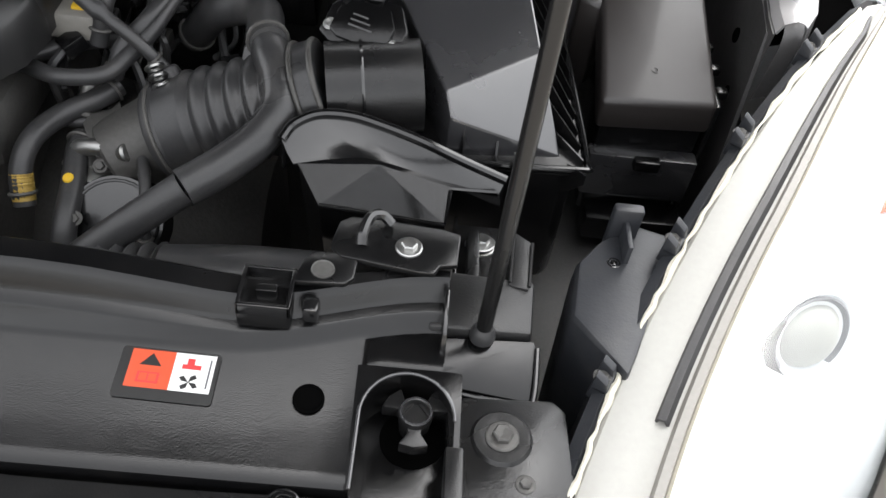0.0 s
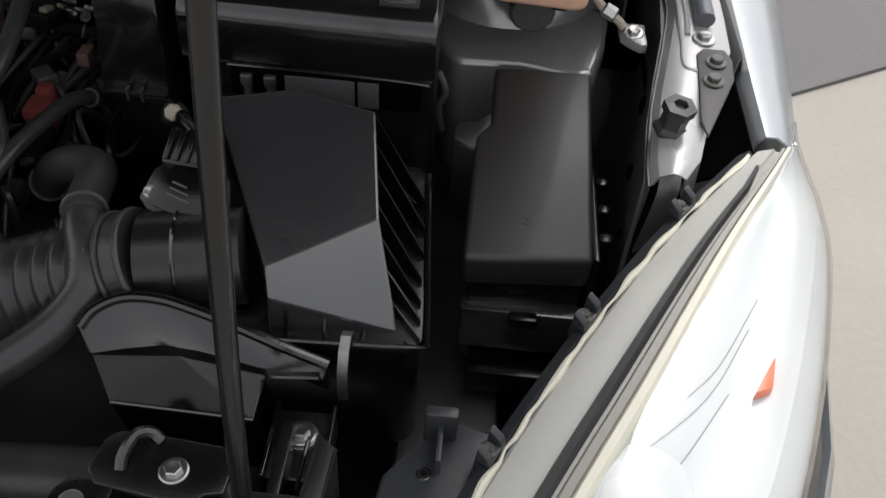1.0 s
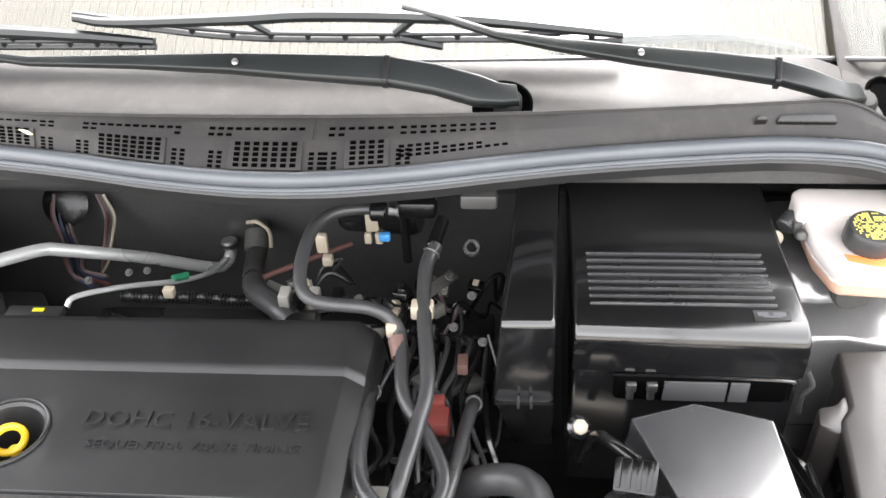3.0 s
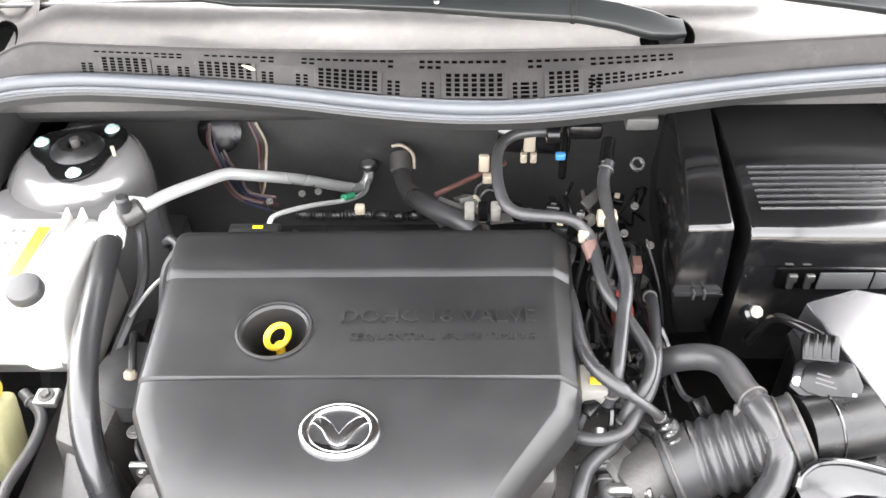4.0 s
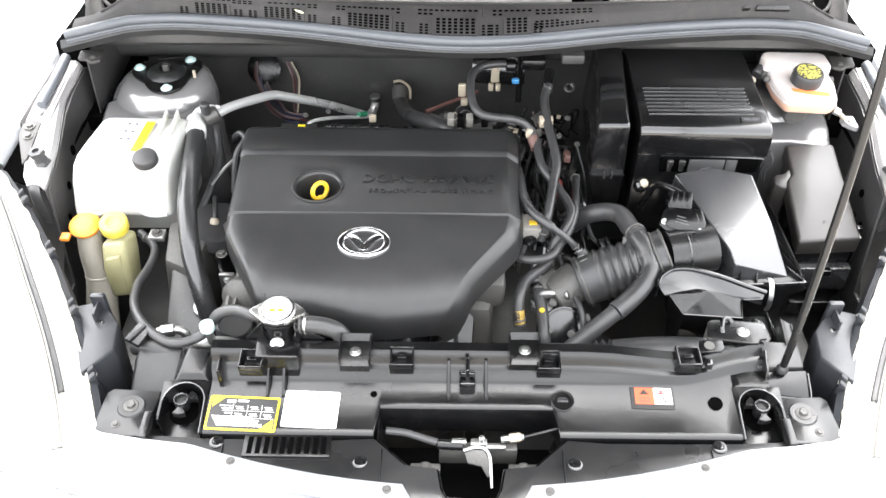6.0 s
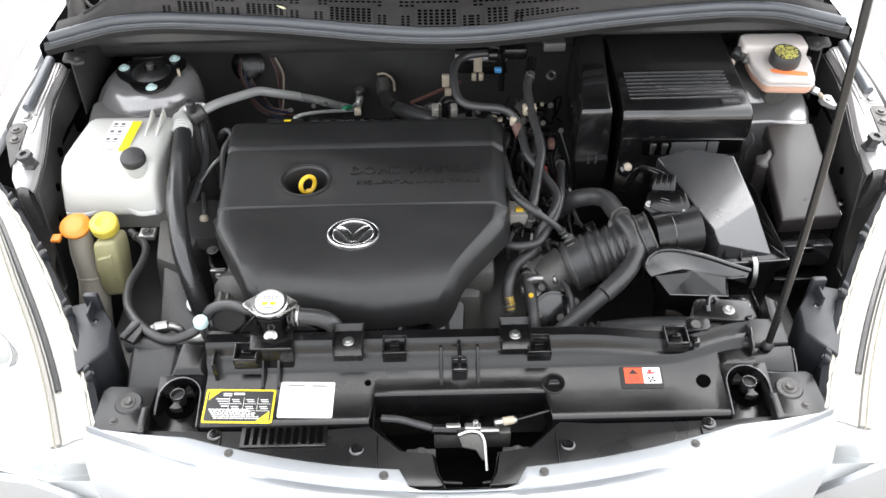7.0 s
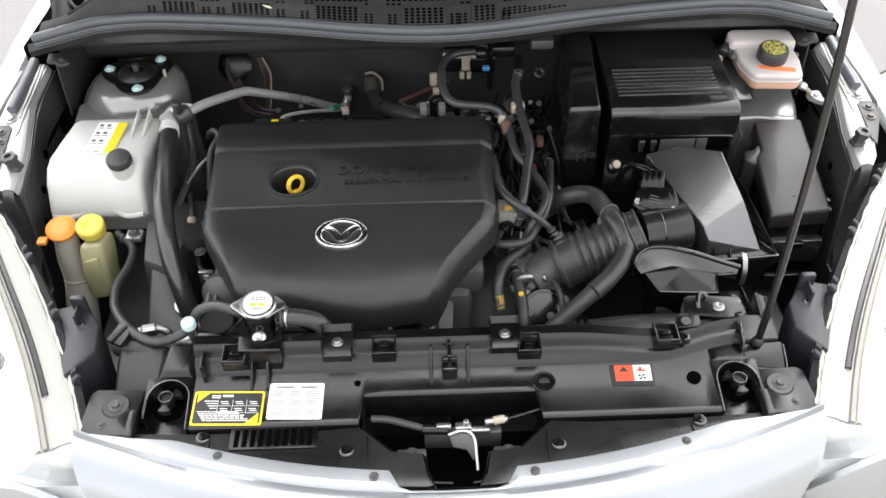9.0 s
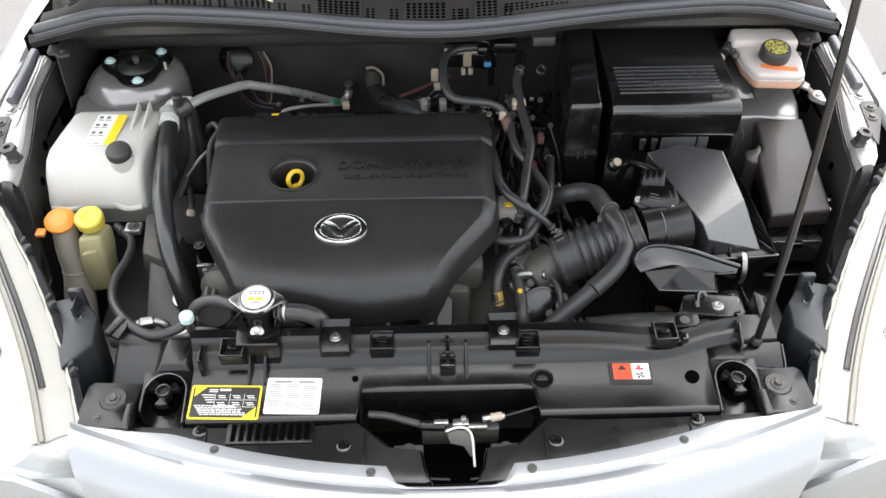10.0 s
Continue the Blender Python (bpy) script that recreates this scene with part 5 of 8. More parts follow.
part("lever", block((0.006, -0.052, 0.778), (0.030, -0.040, 0.785), 0.002), STEEL, latch)
part("lever", block((0.010, -0.054, 0.770), (0.058, -0.044, 0.780), 0.003), ALUMINIUM, latch)
part("pin", rod((0.022, -0.046, 0.778), (0.022, -0.046, 0.796), 0.004, soft=0.001), STEEL, latch)
part("adjuster", rod((0.050, -0.044, 0.788), (0.084, -0.040, 0.789), 0.0052, soft=0.0015), STEEL, latch)
part("adjuster", rod((0.062, -0.043, 0.789), (0.080, -0.040, 0.789), 0.0065, soft=0.0015), CLIP_WHITE, latch)
part("wire", tube([(0.084, -0.040, 0.789), (0.105, -0.035, 0.791), (0.132, -0.028, 0.793)], 0.0016, seg=6), RUBBER, latch)
hk = tube([(-0.004, -0.056, 0.776), (0.012, -0.055, 0.783), (0.026, -0.058, 0.784), (0.034, -0.066, 0.775), (0.036, -0.085, 0.758), (0.037, -0.100, 0.748)], 0.0019, seg=8)
part("safety_hook", hk, CRIMP, latch, "bright steel safety hook")
blade = bevel(loft([[(x, y, z - dz) for x, y, z in ((-0.003, -0.058, 0.774), (0.012, -0.057, 0.781), (0.026, -0.060, 0.782), (0.033, -0.068, 0.773), (0.035, -0.086, 0.756), (0.031, -0.086, 0.755), (0.022, -0.074, 0.764), (0.002, -0.070, 0.766))] for dz in (0.003, 0.0)]), 0.0006)
part("hook_blade", blade, DARK_METAL, latch)
for x in (0.006, 0.022):
    part("tray_peg", rod((x, -0.128, 0.700), (x, -0.126, 0.728), 0.0022, soft=0.0006), GLOSS_PLASTIC, latch)
for x in (-0.06, 0.085):
    placed("bolt", BOLT_DARK, Matrix.Translation((x, -0.066, 0.745)), latch)
    part("ear", block((x - 0.022, -0.072, 0.735), (x + 0.022, -0.058, 0.746), 0.002), DARK_METAL, latch)


# ---- labels on the deck ----
def tilt(x, y, dz=0.0):
    """A frame lying on the deck, x to the right and y up the slope."""
    return Matrix.Translation((x, y, deck(y) + 0.0012 + dz)) @ Matrix.Rotation(math.atan(0.15), 4, "X")


def card(w, h, m, t=0.0005, r=0.003):
    b = bmesh.new()
    pts = []
    for cx, cy, a0 in ((w / 2 - r, h / 2 - r, 0), (-w / 2 + r, h / 2 - r, 90), (-w / 2 + r, -h / 2 + r, 180), (w / 2 - r, -h / 2 + r, 270)):
        pts += [(cx + r * math.cos(radians(a0 + q)), cy + r * math.sin(radians(a0 + q))) for q in (0, 30, 60, 90)]
    loft([[(x, y, 0) for x, y in pts], [(x, y, t) for x, y in pts]], bm=b)
    b.transform(m)
    return b


def bars(rects, m, z, t=0.0003):
    b = bmesh.new()
    for x0, y0, x1, y1 in rects:
        loft([[(x0, y0, z), (x1, y0, z), (x1, y1, z), (x0, y1, z)], [(x0, y0, z + t), (x1, y0, z + t), (x1, y1, z + t), (x0, y1, z + t)]], bm=b)
    b.transform(m)
    return b


m = tilt(-0.3305, -0.0145) @ Matrix.Rotation(radians(-2), 4, "Z")
lb = top("caution_label", card(0.105, 0.056, m), LABEL_YELLOW, "yellow and black caution label on the support cover", "label")
part("black_field", card(0.099, 0.050, m @ Matrix.Translation((0, 0, 0.0005)), 0.0003), LABEL_BLACK, lb)
for tri in ([(0.047, -0.025), (0.047, -0.008), (0.028, -0.025)], [(-0.047, 0.025), (-0.047, 0.009), (-0.030, 0.025)]):
    wedge = loft([[(x, y, 0.0007) for x, y in tri], [(x, y, 0.0010) for x, y in tri]])
    wedge.transform(m)
    part("yellow_corner", wedge, LABEL_YELLOW, lb)
rng = random.Random(4)
lines = []
for k in range(6):
    x = -0.045 + 0.002 * k
    while x < 0.012 + 0.004 * k:
        w = rng.uniform(0.003, 0.009)
        lines.append((x, -0.0065 - 0.0029 * k, x + w, -0.0052 - 0.0029 * k))
        x += w + 0.0012
lines += [(-0.026, 0.0195, -0.013, 0.0212), (-0.010, 0.0185, 0.006, 0.0218), (-0.026, 0.0165, -0.013, 0.0178)]
for k in range(4):
    lines.append((-0.036 + 0.003 * k, 0.011 - 0.0040 * k, -0.017, 0.0122 - 0.0040 * k))
for cx in (-0.006, 0.016, 0.037):
    for cy in (0.0085, -0.003):
        lines += [(cx - 0.0095, cy - 0.0050, cx + 0.0095, cy - 0.0045), (cx - 0.006, cy + 0.0014, cx + 0.005, cy + 0.0026), (cx - 0.004, cy - 0.0018, cx + 0.0065, cy - 0.0006), (cx - 0.0100, cy - 0.005, cx - 0.0095, cy + 0.0055)]
tagged(part("fine_print", bars(lines, m, 0.0008), LABEL_WHITE, lb, "pale rows of fine print"), kind="stuff")

m = tilt(-0.2305, -0.0065) @ Matrix.Rotation(radians(-2), 4, "Z")
lb = top("notice_label", card(0.082, 0.060, m), LABEL_WHITE, "white printed notice label on the support cover", "label")
lines = []
for col in range(3):
    for k in range(15):
        y = 0.019 - 0.0030 * k
        lines.append((-0.037 + 0.0255 * col, y - 0.0011, -0.037 + 0.0255 * col + rng.uniform(0.016, 0.0225), y))
lines += [(-0.030, 0.022, -0.004, 0.0245), (0.006, 0.022, 0.030, 0.0245)]
tagged(part("fine_print", bars(lines, m, 0.0005), LABEL_GREY, lb, "grey rows of fine print"), kind="stuff")

m = tilt(0.2795, 0.0215) @ Matrix.Rotation(radians(-1), 4, "Z") @ Matrix.Diagonal((0.95, 0.80, 1, 1))
lb = top("fan_warning_label", card(0.068, 0.046, m @ Matrix.Translation((-0.002, -0.004, 0)), 0.0005), LABEL_BLACK, "orange and white fan warning label on the support cover", "label")
part("orange_field", bars([(-0.029, -0.017, 0.001, 0.017)], m, 0.0005), LABEL_ORANGE, lb, "orange field")
part("white_field", bars([(0.001, -0.017, 0.029, 0.017)], m, 0.0005), LABEL_WHITE, lb, "white field")
tri = loft([[(-0.022, 0.003, 0.0008), (-0.007, 0.003, 0.0008), (-0.0145, 0.014, 0.0008)], [(-0.022, 0.003, 0.0011), (-0.007, 0.003, 0.0011), (-0.0145, 0.014, 0.0011)]])
tri.transform(m)
part("warning_triangle", tri, LABEL_BLACK, lb)
part("book_mark", bars([(-0.022, -0.012, -0.0205, -0.003), (-0.0085, -0.012, -0.007, -0.003), (-0.022, -0.0125, -0.007, -0.011), (-0.015, -0.012, -0.014, -0.003), (-0.021, -0.004, -0.008, -0.003)], m, 0.0008), LABEL_RED, lb)
part("crossed_mark", bars([(0.007, 0.003, 0.020, 0.007), (0.010, 0.007, 0.015, 0.0125)], m, 0.0008), LABEL_RED, lb)
fan = bmesh.new()
for k in range(4):
    a = radians(45 + 90 * k)
    d, n = Vector((math.cos(a), math.sin(a), 0)), Vector((-math.sin(a), math.cos(a), 0))
    o = Vector((0.0135, -0.0085, 0.0008))
    loft([[o + d * q + n * w + Vector((0, 0, z)) for q, w in ((0, 0), (0.004, 0.003), (0.0075, 0.0022), (0.0065, -0.001))] for z in (0, 0.0003)], bm=fan)
fan.transform(m)
part("fan_mark", fan, LABEL_BLACK, lb)
part("margin_print", bars([(0.0255, -0.013, 0.0265, 0.013)], m, 0.0008), LABEL_GREY, lb)


# ---- engine cover ----
cover = thing("engine_cover", (-0.17, 0.38, 0.80), "large matt black plastic engine cover with an oil dipstick well", "engine cover")
HC, HR = (-0.2605, 0.409), 0.041


def cover_z(y):
    """Height of the cover's top along its length."""
    pts = [(0.150, 0.797), (0.153, 0.816), (0.158, 0.833), (0.165, 0.8475), (0.175, 0.858), (0.188, 0.8662), (0.205, 0.8733), (0.230, 0.880), (0.300, 0.887), (0.335, 0.890), (0.340, 0.893), (0.495, 0.8960), (0.503, 0.9010), (0.506, 0.9018), (0.570, 0.9022), (0.578, 0.8995), (0.583, 0.892), (0.590, 0.868), (0.596, 0.84)]
    for (a, za), (b, zb) in zip(pts, pts[1:]):
        if y <= b:
            return za + (zb - za) * (y - a) / (b - a)
    return pts[-1][1]


def cover_sides(y):
    pts = [(0.150, -0.300, -0.030), (0.160, -0.322, -0.012), (0.175, -0.340, 0.000), (0.200, -0.352, 0.012), (0.28, -0.398, 0.078), (0.30, -0.407, 0.092), (0.335, -0.410, 0.100), (0.49, -0.416, 0.104), (0.596, -0.420, 0.108)]
    for (a, l, r), (b, l2, r2) in zip(pts, pts[1:]):
        if y <= b:
            f = (y - a) / (b - a)
            return l + (l2 - l) * f, r + (r2 - r) * f
    return pts[-1][1:]


ys = [0.150, 0.153, 0.158, 0.165, 0.170, 0.175, 0.181, 0.188, 0.196, 0.205, 0.217, 0.23, 0.25, 0.27, 0.29, 0.30, 0.315, 0.330, 0.3345, 0.337, 0.340, 0.345, HC[1] - 0.06, HC[1] + 0.06, 0.488, 0.495, 0.499, 0.503, 0.506, 0.512, 0.54, 0.565, 0.570, 0.575, 0.578, 0.581, 0.583, 0.590, 0.593, 0.596]
X0, X1 = HC[0] - 0.06, HC[0] + 0.06
shell = bmesh.new()
grid = []
for y in ys:
    l, r = cover_sides(y)
    z = cover_z(y) - (0.0025 if abs(y - 0.337) < 0.001 else 0)
    bow = 0.004 if y < 0.335 else 0.0
    us = [0.0, 0.0, 0.006, 0.016, 0.03, 0.06, None, None, 0.45, 0.55, 0.65, 0.75, 0.85, 0.92, 0.944, 0.950, 0.986, 0.991, 1.0, 1.0]
    dz = [-0.055, -0.02, -0.008, -0.003, -0.0005, 0, 0, 0, 0, 0, 0, 0, 0, 0, 0, -0.0010, -0.0150, -0.0195, -0.036, -0.058]
    row = []
    for i, (u, d) in enumerate(zip(us, dz)):
        x = (X0 if i == 6 else X1) if u is None else l + (r - l) * u
        fy = -0.018 * math.sin(math.pi * (x - l) / (r - l)) * max(0, (0.30 - y) / 0.15) if y < 0.30 else 0
        row.append(shell.verts.new((x, y + fy, max(0.78, z + d + bow * 4 * ((x - l) / (r - l)) * (1 - (x - l) / (r - l))))))
    grid.append(row)
hy = ys.index(HC[1] - 0.06)
for j in range(len(ys) - 1):
    for i in range(19):
        if j == hy and i == 6:
            continue
        shell.faces.new((grid[j][i], grid[j][i + 1], grid[j + 1][i + 1], grid[j + 1][i]))
# patch round the dipstick well
a, b, c, d = grid[hy][6], grid[hy][7], grid[hy + 1][7], grid[hy + 1][6]
N = 48
zt = cover_z(HC[1]) - 0.0004
rings = []
for r, z in ((HR + 0.004, zt), (HR, zt - 0.001), (HR - 0.003, zt - 0.004), (HR - 0.009, zt - 0.022), (HR - 0.012, zt - 0.05), (HR - 0.014, zt - 0.075)):
    rings.append([shell.verts.new((HC[0] + r * math.cos(2 * math.pi * k / N - 0.75 * math.pi), HC[1] + r * math.sin(2 * math.pi * k / N - 0.75 * math.pi), z)) for k in range(N)])
for ra, rb in zip(rings, rings[1:]):
    for k in range(N):
        shell.faces.new((ra[k], ra[(k + 1) % N], rb[(k + 1) % N], rb[k]))
for q, (p0, p1) in enumerate(((a, b), (b, c), (c, d), (d, a))):
    seg = N // 4
    shell.faces.new([p0, p1] + [rings[0][(q * seg + k) % N] for k in range(seg, -1, -1)])
part("shell", shell, COVER_PLASTIC, cover, smooth=22)
part("well_rim", ring((HC[0], HC[1], zt + 0.0005), (0, 0, 1), HR + 0.003, 0.0022, 48, 8), COVER_PLASTIC, cover)
dip = ring((HC[0] + 0.003, HC[1] - 0.002, 0.884), (0.9, -1, 0.25), 0.0150, 0.0040, 30, 10)
rod((HC[0] + 0.003, HC[1] - 0.002, 0.80), (HC[0] + 0.003, HC[1] - 0.002, 0.870), 0.006, bm=dip)
top("dipstick", dip, YELLOW, "yellow plastic oil dipstick ring in the cover well", "dipstick")
flat = Matrix.Translation((-0.066, 0.428, cover_z(0.428) - 0.0002))
lettering("DOHC 16-VALVE", 0.030, flat, COVER_PLASTIC, cover, "moulded_lettering", 0.0030, 0.232)
lettering("SEQUENTIAL VALVE TIMING", 0.014, Matrix.Translation((-0.060, 0.396, cover_z(0.396) - 0.0002)), COVER_PLASTIC, cover, "moulded_lettering", 0.0020, 0.218)
# emblem: an oval ring with a winged shape
eb = thing("emblem", (-0.1685, 0.268, 0.884), "chrome oval emblem on the engine cover", "emblem")
em = Matrix.Translation((-0.1685, 0.268, cover_z(0.268) + 0.004)) @ Matrix.Rotation(radians(4), 4, "X")
disc = lathe([(0.0, 0.0), (0.044, 0.0), (0.046, -0.002), (0.046, -0.006), (0, -0.006)], seg=48)
disc.transform(em @ Matrix.Diagonal((1, 0.80, 1, 1)))
part("backing", disc, GLOSS_PLASTIC, eb, "black oval backing")
oval = ring((0, 0, 0), (0, 0, 1), 0.0380, 0.0058, 48, 10)
oval.transform(em @ Matrix.Translation((0, 0, 0.002)) @ Matrix.Diagonal((1, 0.78, 0.7, 1)))
part("oval_ring", oval, CHROME, eb)
wing = bmesh.new()
for sg in (-1, 1):
    pts = [(0, -0.007), (0.008, 0.005), (0.017, 0.0125), (0.034, 0.0165), (0.037, 0.008), (0.027, 0.004), (0.019, -0.003), (0.013, -0.014), (0.006, -0.021), (0, -0.023)]
    pts = [(sg * x, y + 0.003) for x, y in pts]
    loft([[(x, y, 0.0) for x, y in pts], [(x, y, 0.004) for x, y in pts]], bm=wing)
bevel(wing, 0.0012)
wing.transform(em)
part("winged_shape", wing, CHROME, eb)

# ---- engine under the cover ----
engine = thing("engine", (-0.17, 0.45, 0.32), "dirty cast engine block under the cover", "engine")
part("block", block((-0.38, 0.24, 0.33), (0.05, 0.62, 0.76), 0.02), DARK_METAL, engine)
part("head", block((-0.40, 0.26, 0.74), (0.07, 0.60, 0.80), 0.012), DARK_METAL, engine)
part("manifold", bevel(loft([[(-0.30, 0.15, 0.42), (0.0, 0.15, 0.42), (0.0, 0.26, 0.42), (-0.30, 0.26, 0.42)], [(-0.31, 0.13, 0.66), (0.01, 0.13, 0.66), (0.02, 0.26, 0.76), (-0.32, 0.26, 0.76)]]), 0.01), PLASTIC_DULL, engine)
for i in range(4):
    x = -0.26 + 0.075 * i
    part("runner", tube([(x, 0.26, 0.76), (x, 0.17, 0.73), (x, 0.14, 0.62), (x, 0.18, 0.50)], 0.024), PLASTIC_DULL, engine)
part("gearbox", lathe([(0.0, 0), (0.16, 0), (0.17, 0.03), (0.15, 0.14), (0.10, 0.22), (0, 0.24)], (0.05, 0.42, 0.52), (1, 0, 0), 28), DARK_METAL, engine)
part("pulley", lathe([(0.0, 0.0), (0.05, 0.0), (0.055, 0.004), (0.050, 0.010), (0.055, 0.016), (0.050, 0.022), (0.03, 0.024), (0.03, 0.03), (0, 0.03)], (-0.388, 0.235, 0.74), (-1, 0, 0.1), 30), DARK_METAL, engine)
part("pump_body", lathe([(0.0, 0.0), (0.03, 0.0), (0.036, 0.01), (0.036, 0.03), (0.02, 0.04), (0, 0.04)], (-0.375, 0.265, 0.775), (-0.2, -1, 0.3), 24), DARK_METAL, engine)
part("tensioner", lathe([(0.0, 0.0), (0.028, 0.0), (0.03, 0.006), (0.03, 0.02), (0.012, 0.024), (0, 0.024)], (-0.415, 0.40, 0.78), (-0.7, -0.6, 0.4), 24), DARK_METAL, engine)
# mount bracket on the timing side
mt = thing("engine_mount", (-0.50, 0.36, 0.62), "grey cast engine mount with a bolted arm", "engine mount")
part("arm", bevel(loft([[(-0.555, 0.33, 0.64), (-0.475, 0.30, 0.64), (-0.44, 0.43, 0.64), (-0.55, 0.43, 0.64)], [(-0.535, 0.33, 0.785), (-0.480, 0.31, 0.775), (-0.46, 0.42, 0.80), (-0.545, 0.42, 0.80)]]), 0.008), DARK_METAL, mt)
part("foot", bevel(loft([[(-0.535, 0.19, 0.55), (-0.42, 0.19, 0.55), (-0.46, 0.33, 0.60), (-0.53, 0.33, 0.60)], [(-0.525, 0.20, 0.69), (-0.43, 0.20, 0.68), (-0.465, 0.32, 0.76), (-0.525, 0.33, 0.77)]]), 0.006), PAINT_DARK, mt)
part("rubber_core", lathe([(0, 0), (0.055, 0), (0.058, 0.01), (0.05, 0.03), (0.02, 0.034), (0, 0.034)], (-0.46, 0.425, 0.765), (0.1, -0.1, 1), 30), RUBBER, mt)
part("ear", bevel(block((-0.575, 0.375, 0.785), (-0.545, 0.40, 0.797)), 0.003), ALUMINIUM, mt)
placed("bolt", BOLT, Matrix.Translation((-0.462, 0.262, 0.735)) @ Matrix.Rotation(0.5, 4, "X") @ Matrix.Scale(1.4, 4), mt)
placed("bolt", BOLT_DARK, Matrix.Translation((-0.56, 0.387, 0.797)), mt)
placed("bolt", BOLT_DARK, Matrix.Translation((-0.43, 0.33, 0.80)), mt)

# ---- washer filler and coolant tank ----
tank = thing("coolant_tank", (-0.63, 0.52, 0.72), "milky white coolant expansion tank with a black cap", "coolant tank")
prof = [(0.628, 0.72), (0.628, 0.872), (0.622, 0.887), (0.608, 0.893), (0.54, 0.897), (0.492, 0.898), (0.470, 0.890), (0.452, 0.868), (0.440, 0.835), (0.432, 0.815), (0.430, 0.806), (0.436, 0.797), (0.456, 0.795), (0.478, 0.785), (0.488, 0.72)]
rings = []
for u, k, dy in ((-0.722, 0.60, 0.03), (-0.718, 0.90, 0.006), (-0.712, 0.98, 0.001), (-0.702, 1.0, 0), (-0.565, 1.0, 0), (-0.553, 0.98, 0.001), (-0.546, 0.90, 0.006), (-0.542, 0.60, 0.03)):
    cz, cy = 0.80, 0.53
    rings.append([(u + (0.020 if u < -0.6 else 0.006) * max(0, (y - 0.43) / 0.2) * (1 if z > 0.75 else 0.5), cy + (y - cy) * (1 - dy * 3), cz + (z - cz) * (0.55 + 0.45 * k)) for y, z in prof])
part("body", loft(rings), TANK_WHITE, tank, smooth=50)
part("front_lip", tube([(-0.716, 0.434, 0.806), (-0.69, 0.430, 0.804), (-0.67, 0.432, 0.806), (-0.645, 0.440, 0.815), (-0.62, 0.442, 0.818), (-0.60, 0.436, 0.812), (-0.58, 0.430, 0.804), (-0.55, 0.432, 0.806)], 0.006, seg=8), TANK_WHITE, tank)
part("neck", lathe([(0.022, -0.02), (0.022, 0.012), (0, 0.012)], (-0.577, 0.470, 0.888), (0, -0.25, 1), 26), TANK_WHITE, tank)
cap = lathe([(0.0, 0.0), (0.021, 0.0), (0.0225, 0.002), (0.0225, 0.012), (0.020, 0.016), (0.010, 0.0175), (0.0, 0.0175)], (-0.577, 0.467, 0.899), (0, -0.25, 1), 30)
part("cap", cap, RUBBER, tank, "black ribbed cap")
for x in (-0.578, -0.557):
    part("fin", bevel(loft([[(x, 0.545, 0.890), (x + 0.004, 0.545, 0.890), (x + 0.004, 0.622, 0.880), (x, 0.622, 0.880)], [(x, 0.548, 0.8985), (x + 0.004, 0.548, 0.8985), (x + 0.004, 0.620, 0.909), (x, 0.620, 0.909)]]), 0.001), TANK_WHITE, tank)
tl = Matrix.Translation((-0.622, 0.545, 0.899)) @ Matrix.Rotation(radians(-4), 4, "Z")
part("label_paper", card(0.056, 0.095, tl, 0.0006), LABEL_WHITE, tank, "white label with a yellow stripe")
part("label_stripe", bars([(0.010, -0.0475, 0.028, 0.0475)], tl, 0.0006), LABEL_YELLOW, tank)
rects = [(-0.024 + 0.014 * i, 0.028 - 0.024 * k, -0.013 + 0.014 * i, 0.030 - 0.024 * k) for i in range(2) for k in range(4)]
rects += [(-0.023 + 0.014 * i, 0.034 - 0.024 * k, -0.016 + 0.014 * i, 0.041 - 0.024 * k) for i in range(2) for k in range(3)]
for r in rects:
    part("print_mark", bars([r], tl, 0.0006), LABEL_GREY, tank)

wf = thing("washer_filler", (-0.65, 0.36, 0.60), "yellowed washer filler with an orange and a yellow cap", "washer filler")
part("neck", tube([(-0.678, 0.380, 0.822), (-0.678, 0.365, 0.77), (-0.672, 0.35, 0.72), (-0.675, 0.32, 0.66), (-0.68, 0.28, 0.58)], lambda s: 0.020 + 0.012 * s), WASHER_NECK, wf, "grey filler neck")
part("collar", ring((-0.672, 0.352, 0.725), (0, 0.3, 1), 0.023, 0.004), WASHER_NECK, wf)
ocap = lathe([(0.0, 0.0), (0.0255, 0.0), (0.027, 0.003), (0.027, 0.008), (0.023, 0.0115), (0.011, 0.013), (0.0, 0.0115)], (-0.680, 0.376, 0.820), (0.05, -0.25, 1), 30)
block((-0.717, 0.342, 0.815), (-0.700, 0.360, 0.822), 0.002, bm=ocap)
part("orange_cap", ocap, ORANGE, wf, "orange flip cap")
body = loft([[(-0.650, 0.325, 0.69), (-0.612, 0.330, 0.69), (-0.604, 0.370, 0.69), (-0.645, 0.380, 0.69)], [(-0.650, 0.325, 0.76), (-0.604, 0.330, 0.765), (-0.596, 0.385, 0.775), (-0.645, 0.390, 0.77)], [(-0.645, 0.340, 0.812), (-0.606, 0.345, 0.815), (-0.599, 0.395, 0.80), (-0.640, 0.395, 0.80)]])
part("body", bevel(body, 0.008, 3), WASHER_BODY, wf)
part("moulded_panel", bevel(loft([[(-0.640, 0.322, 0.70), (-0.618, 0.325, 0.70), (-0.618, 0.33, 0.70), (-0.64, 0.33, 0.70)], [(-0.640, 0.326, 0.785), (-0.614, 0.330, 0.79), (-0.614, 0.34, 0.79), (-0.64, 0.34, 0.785)]]), 0.004), WASHER_BODY, wf)
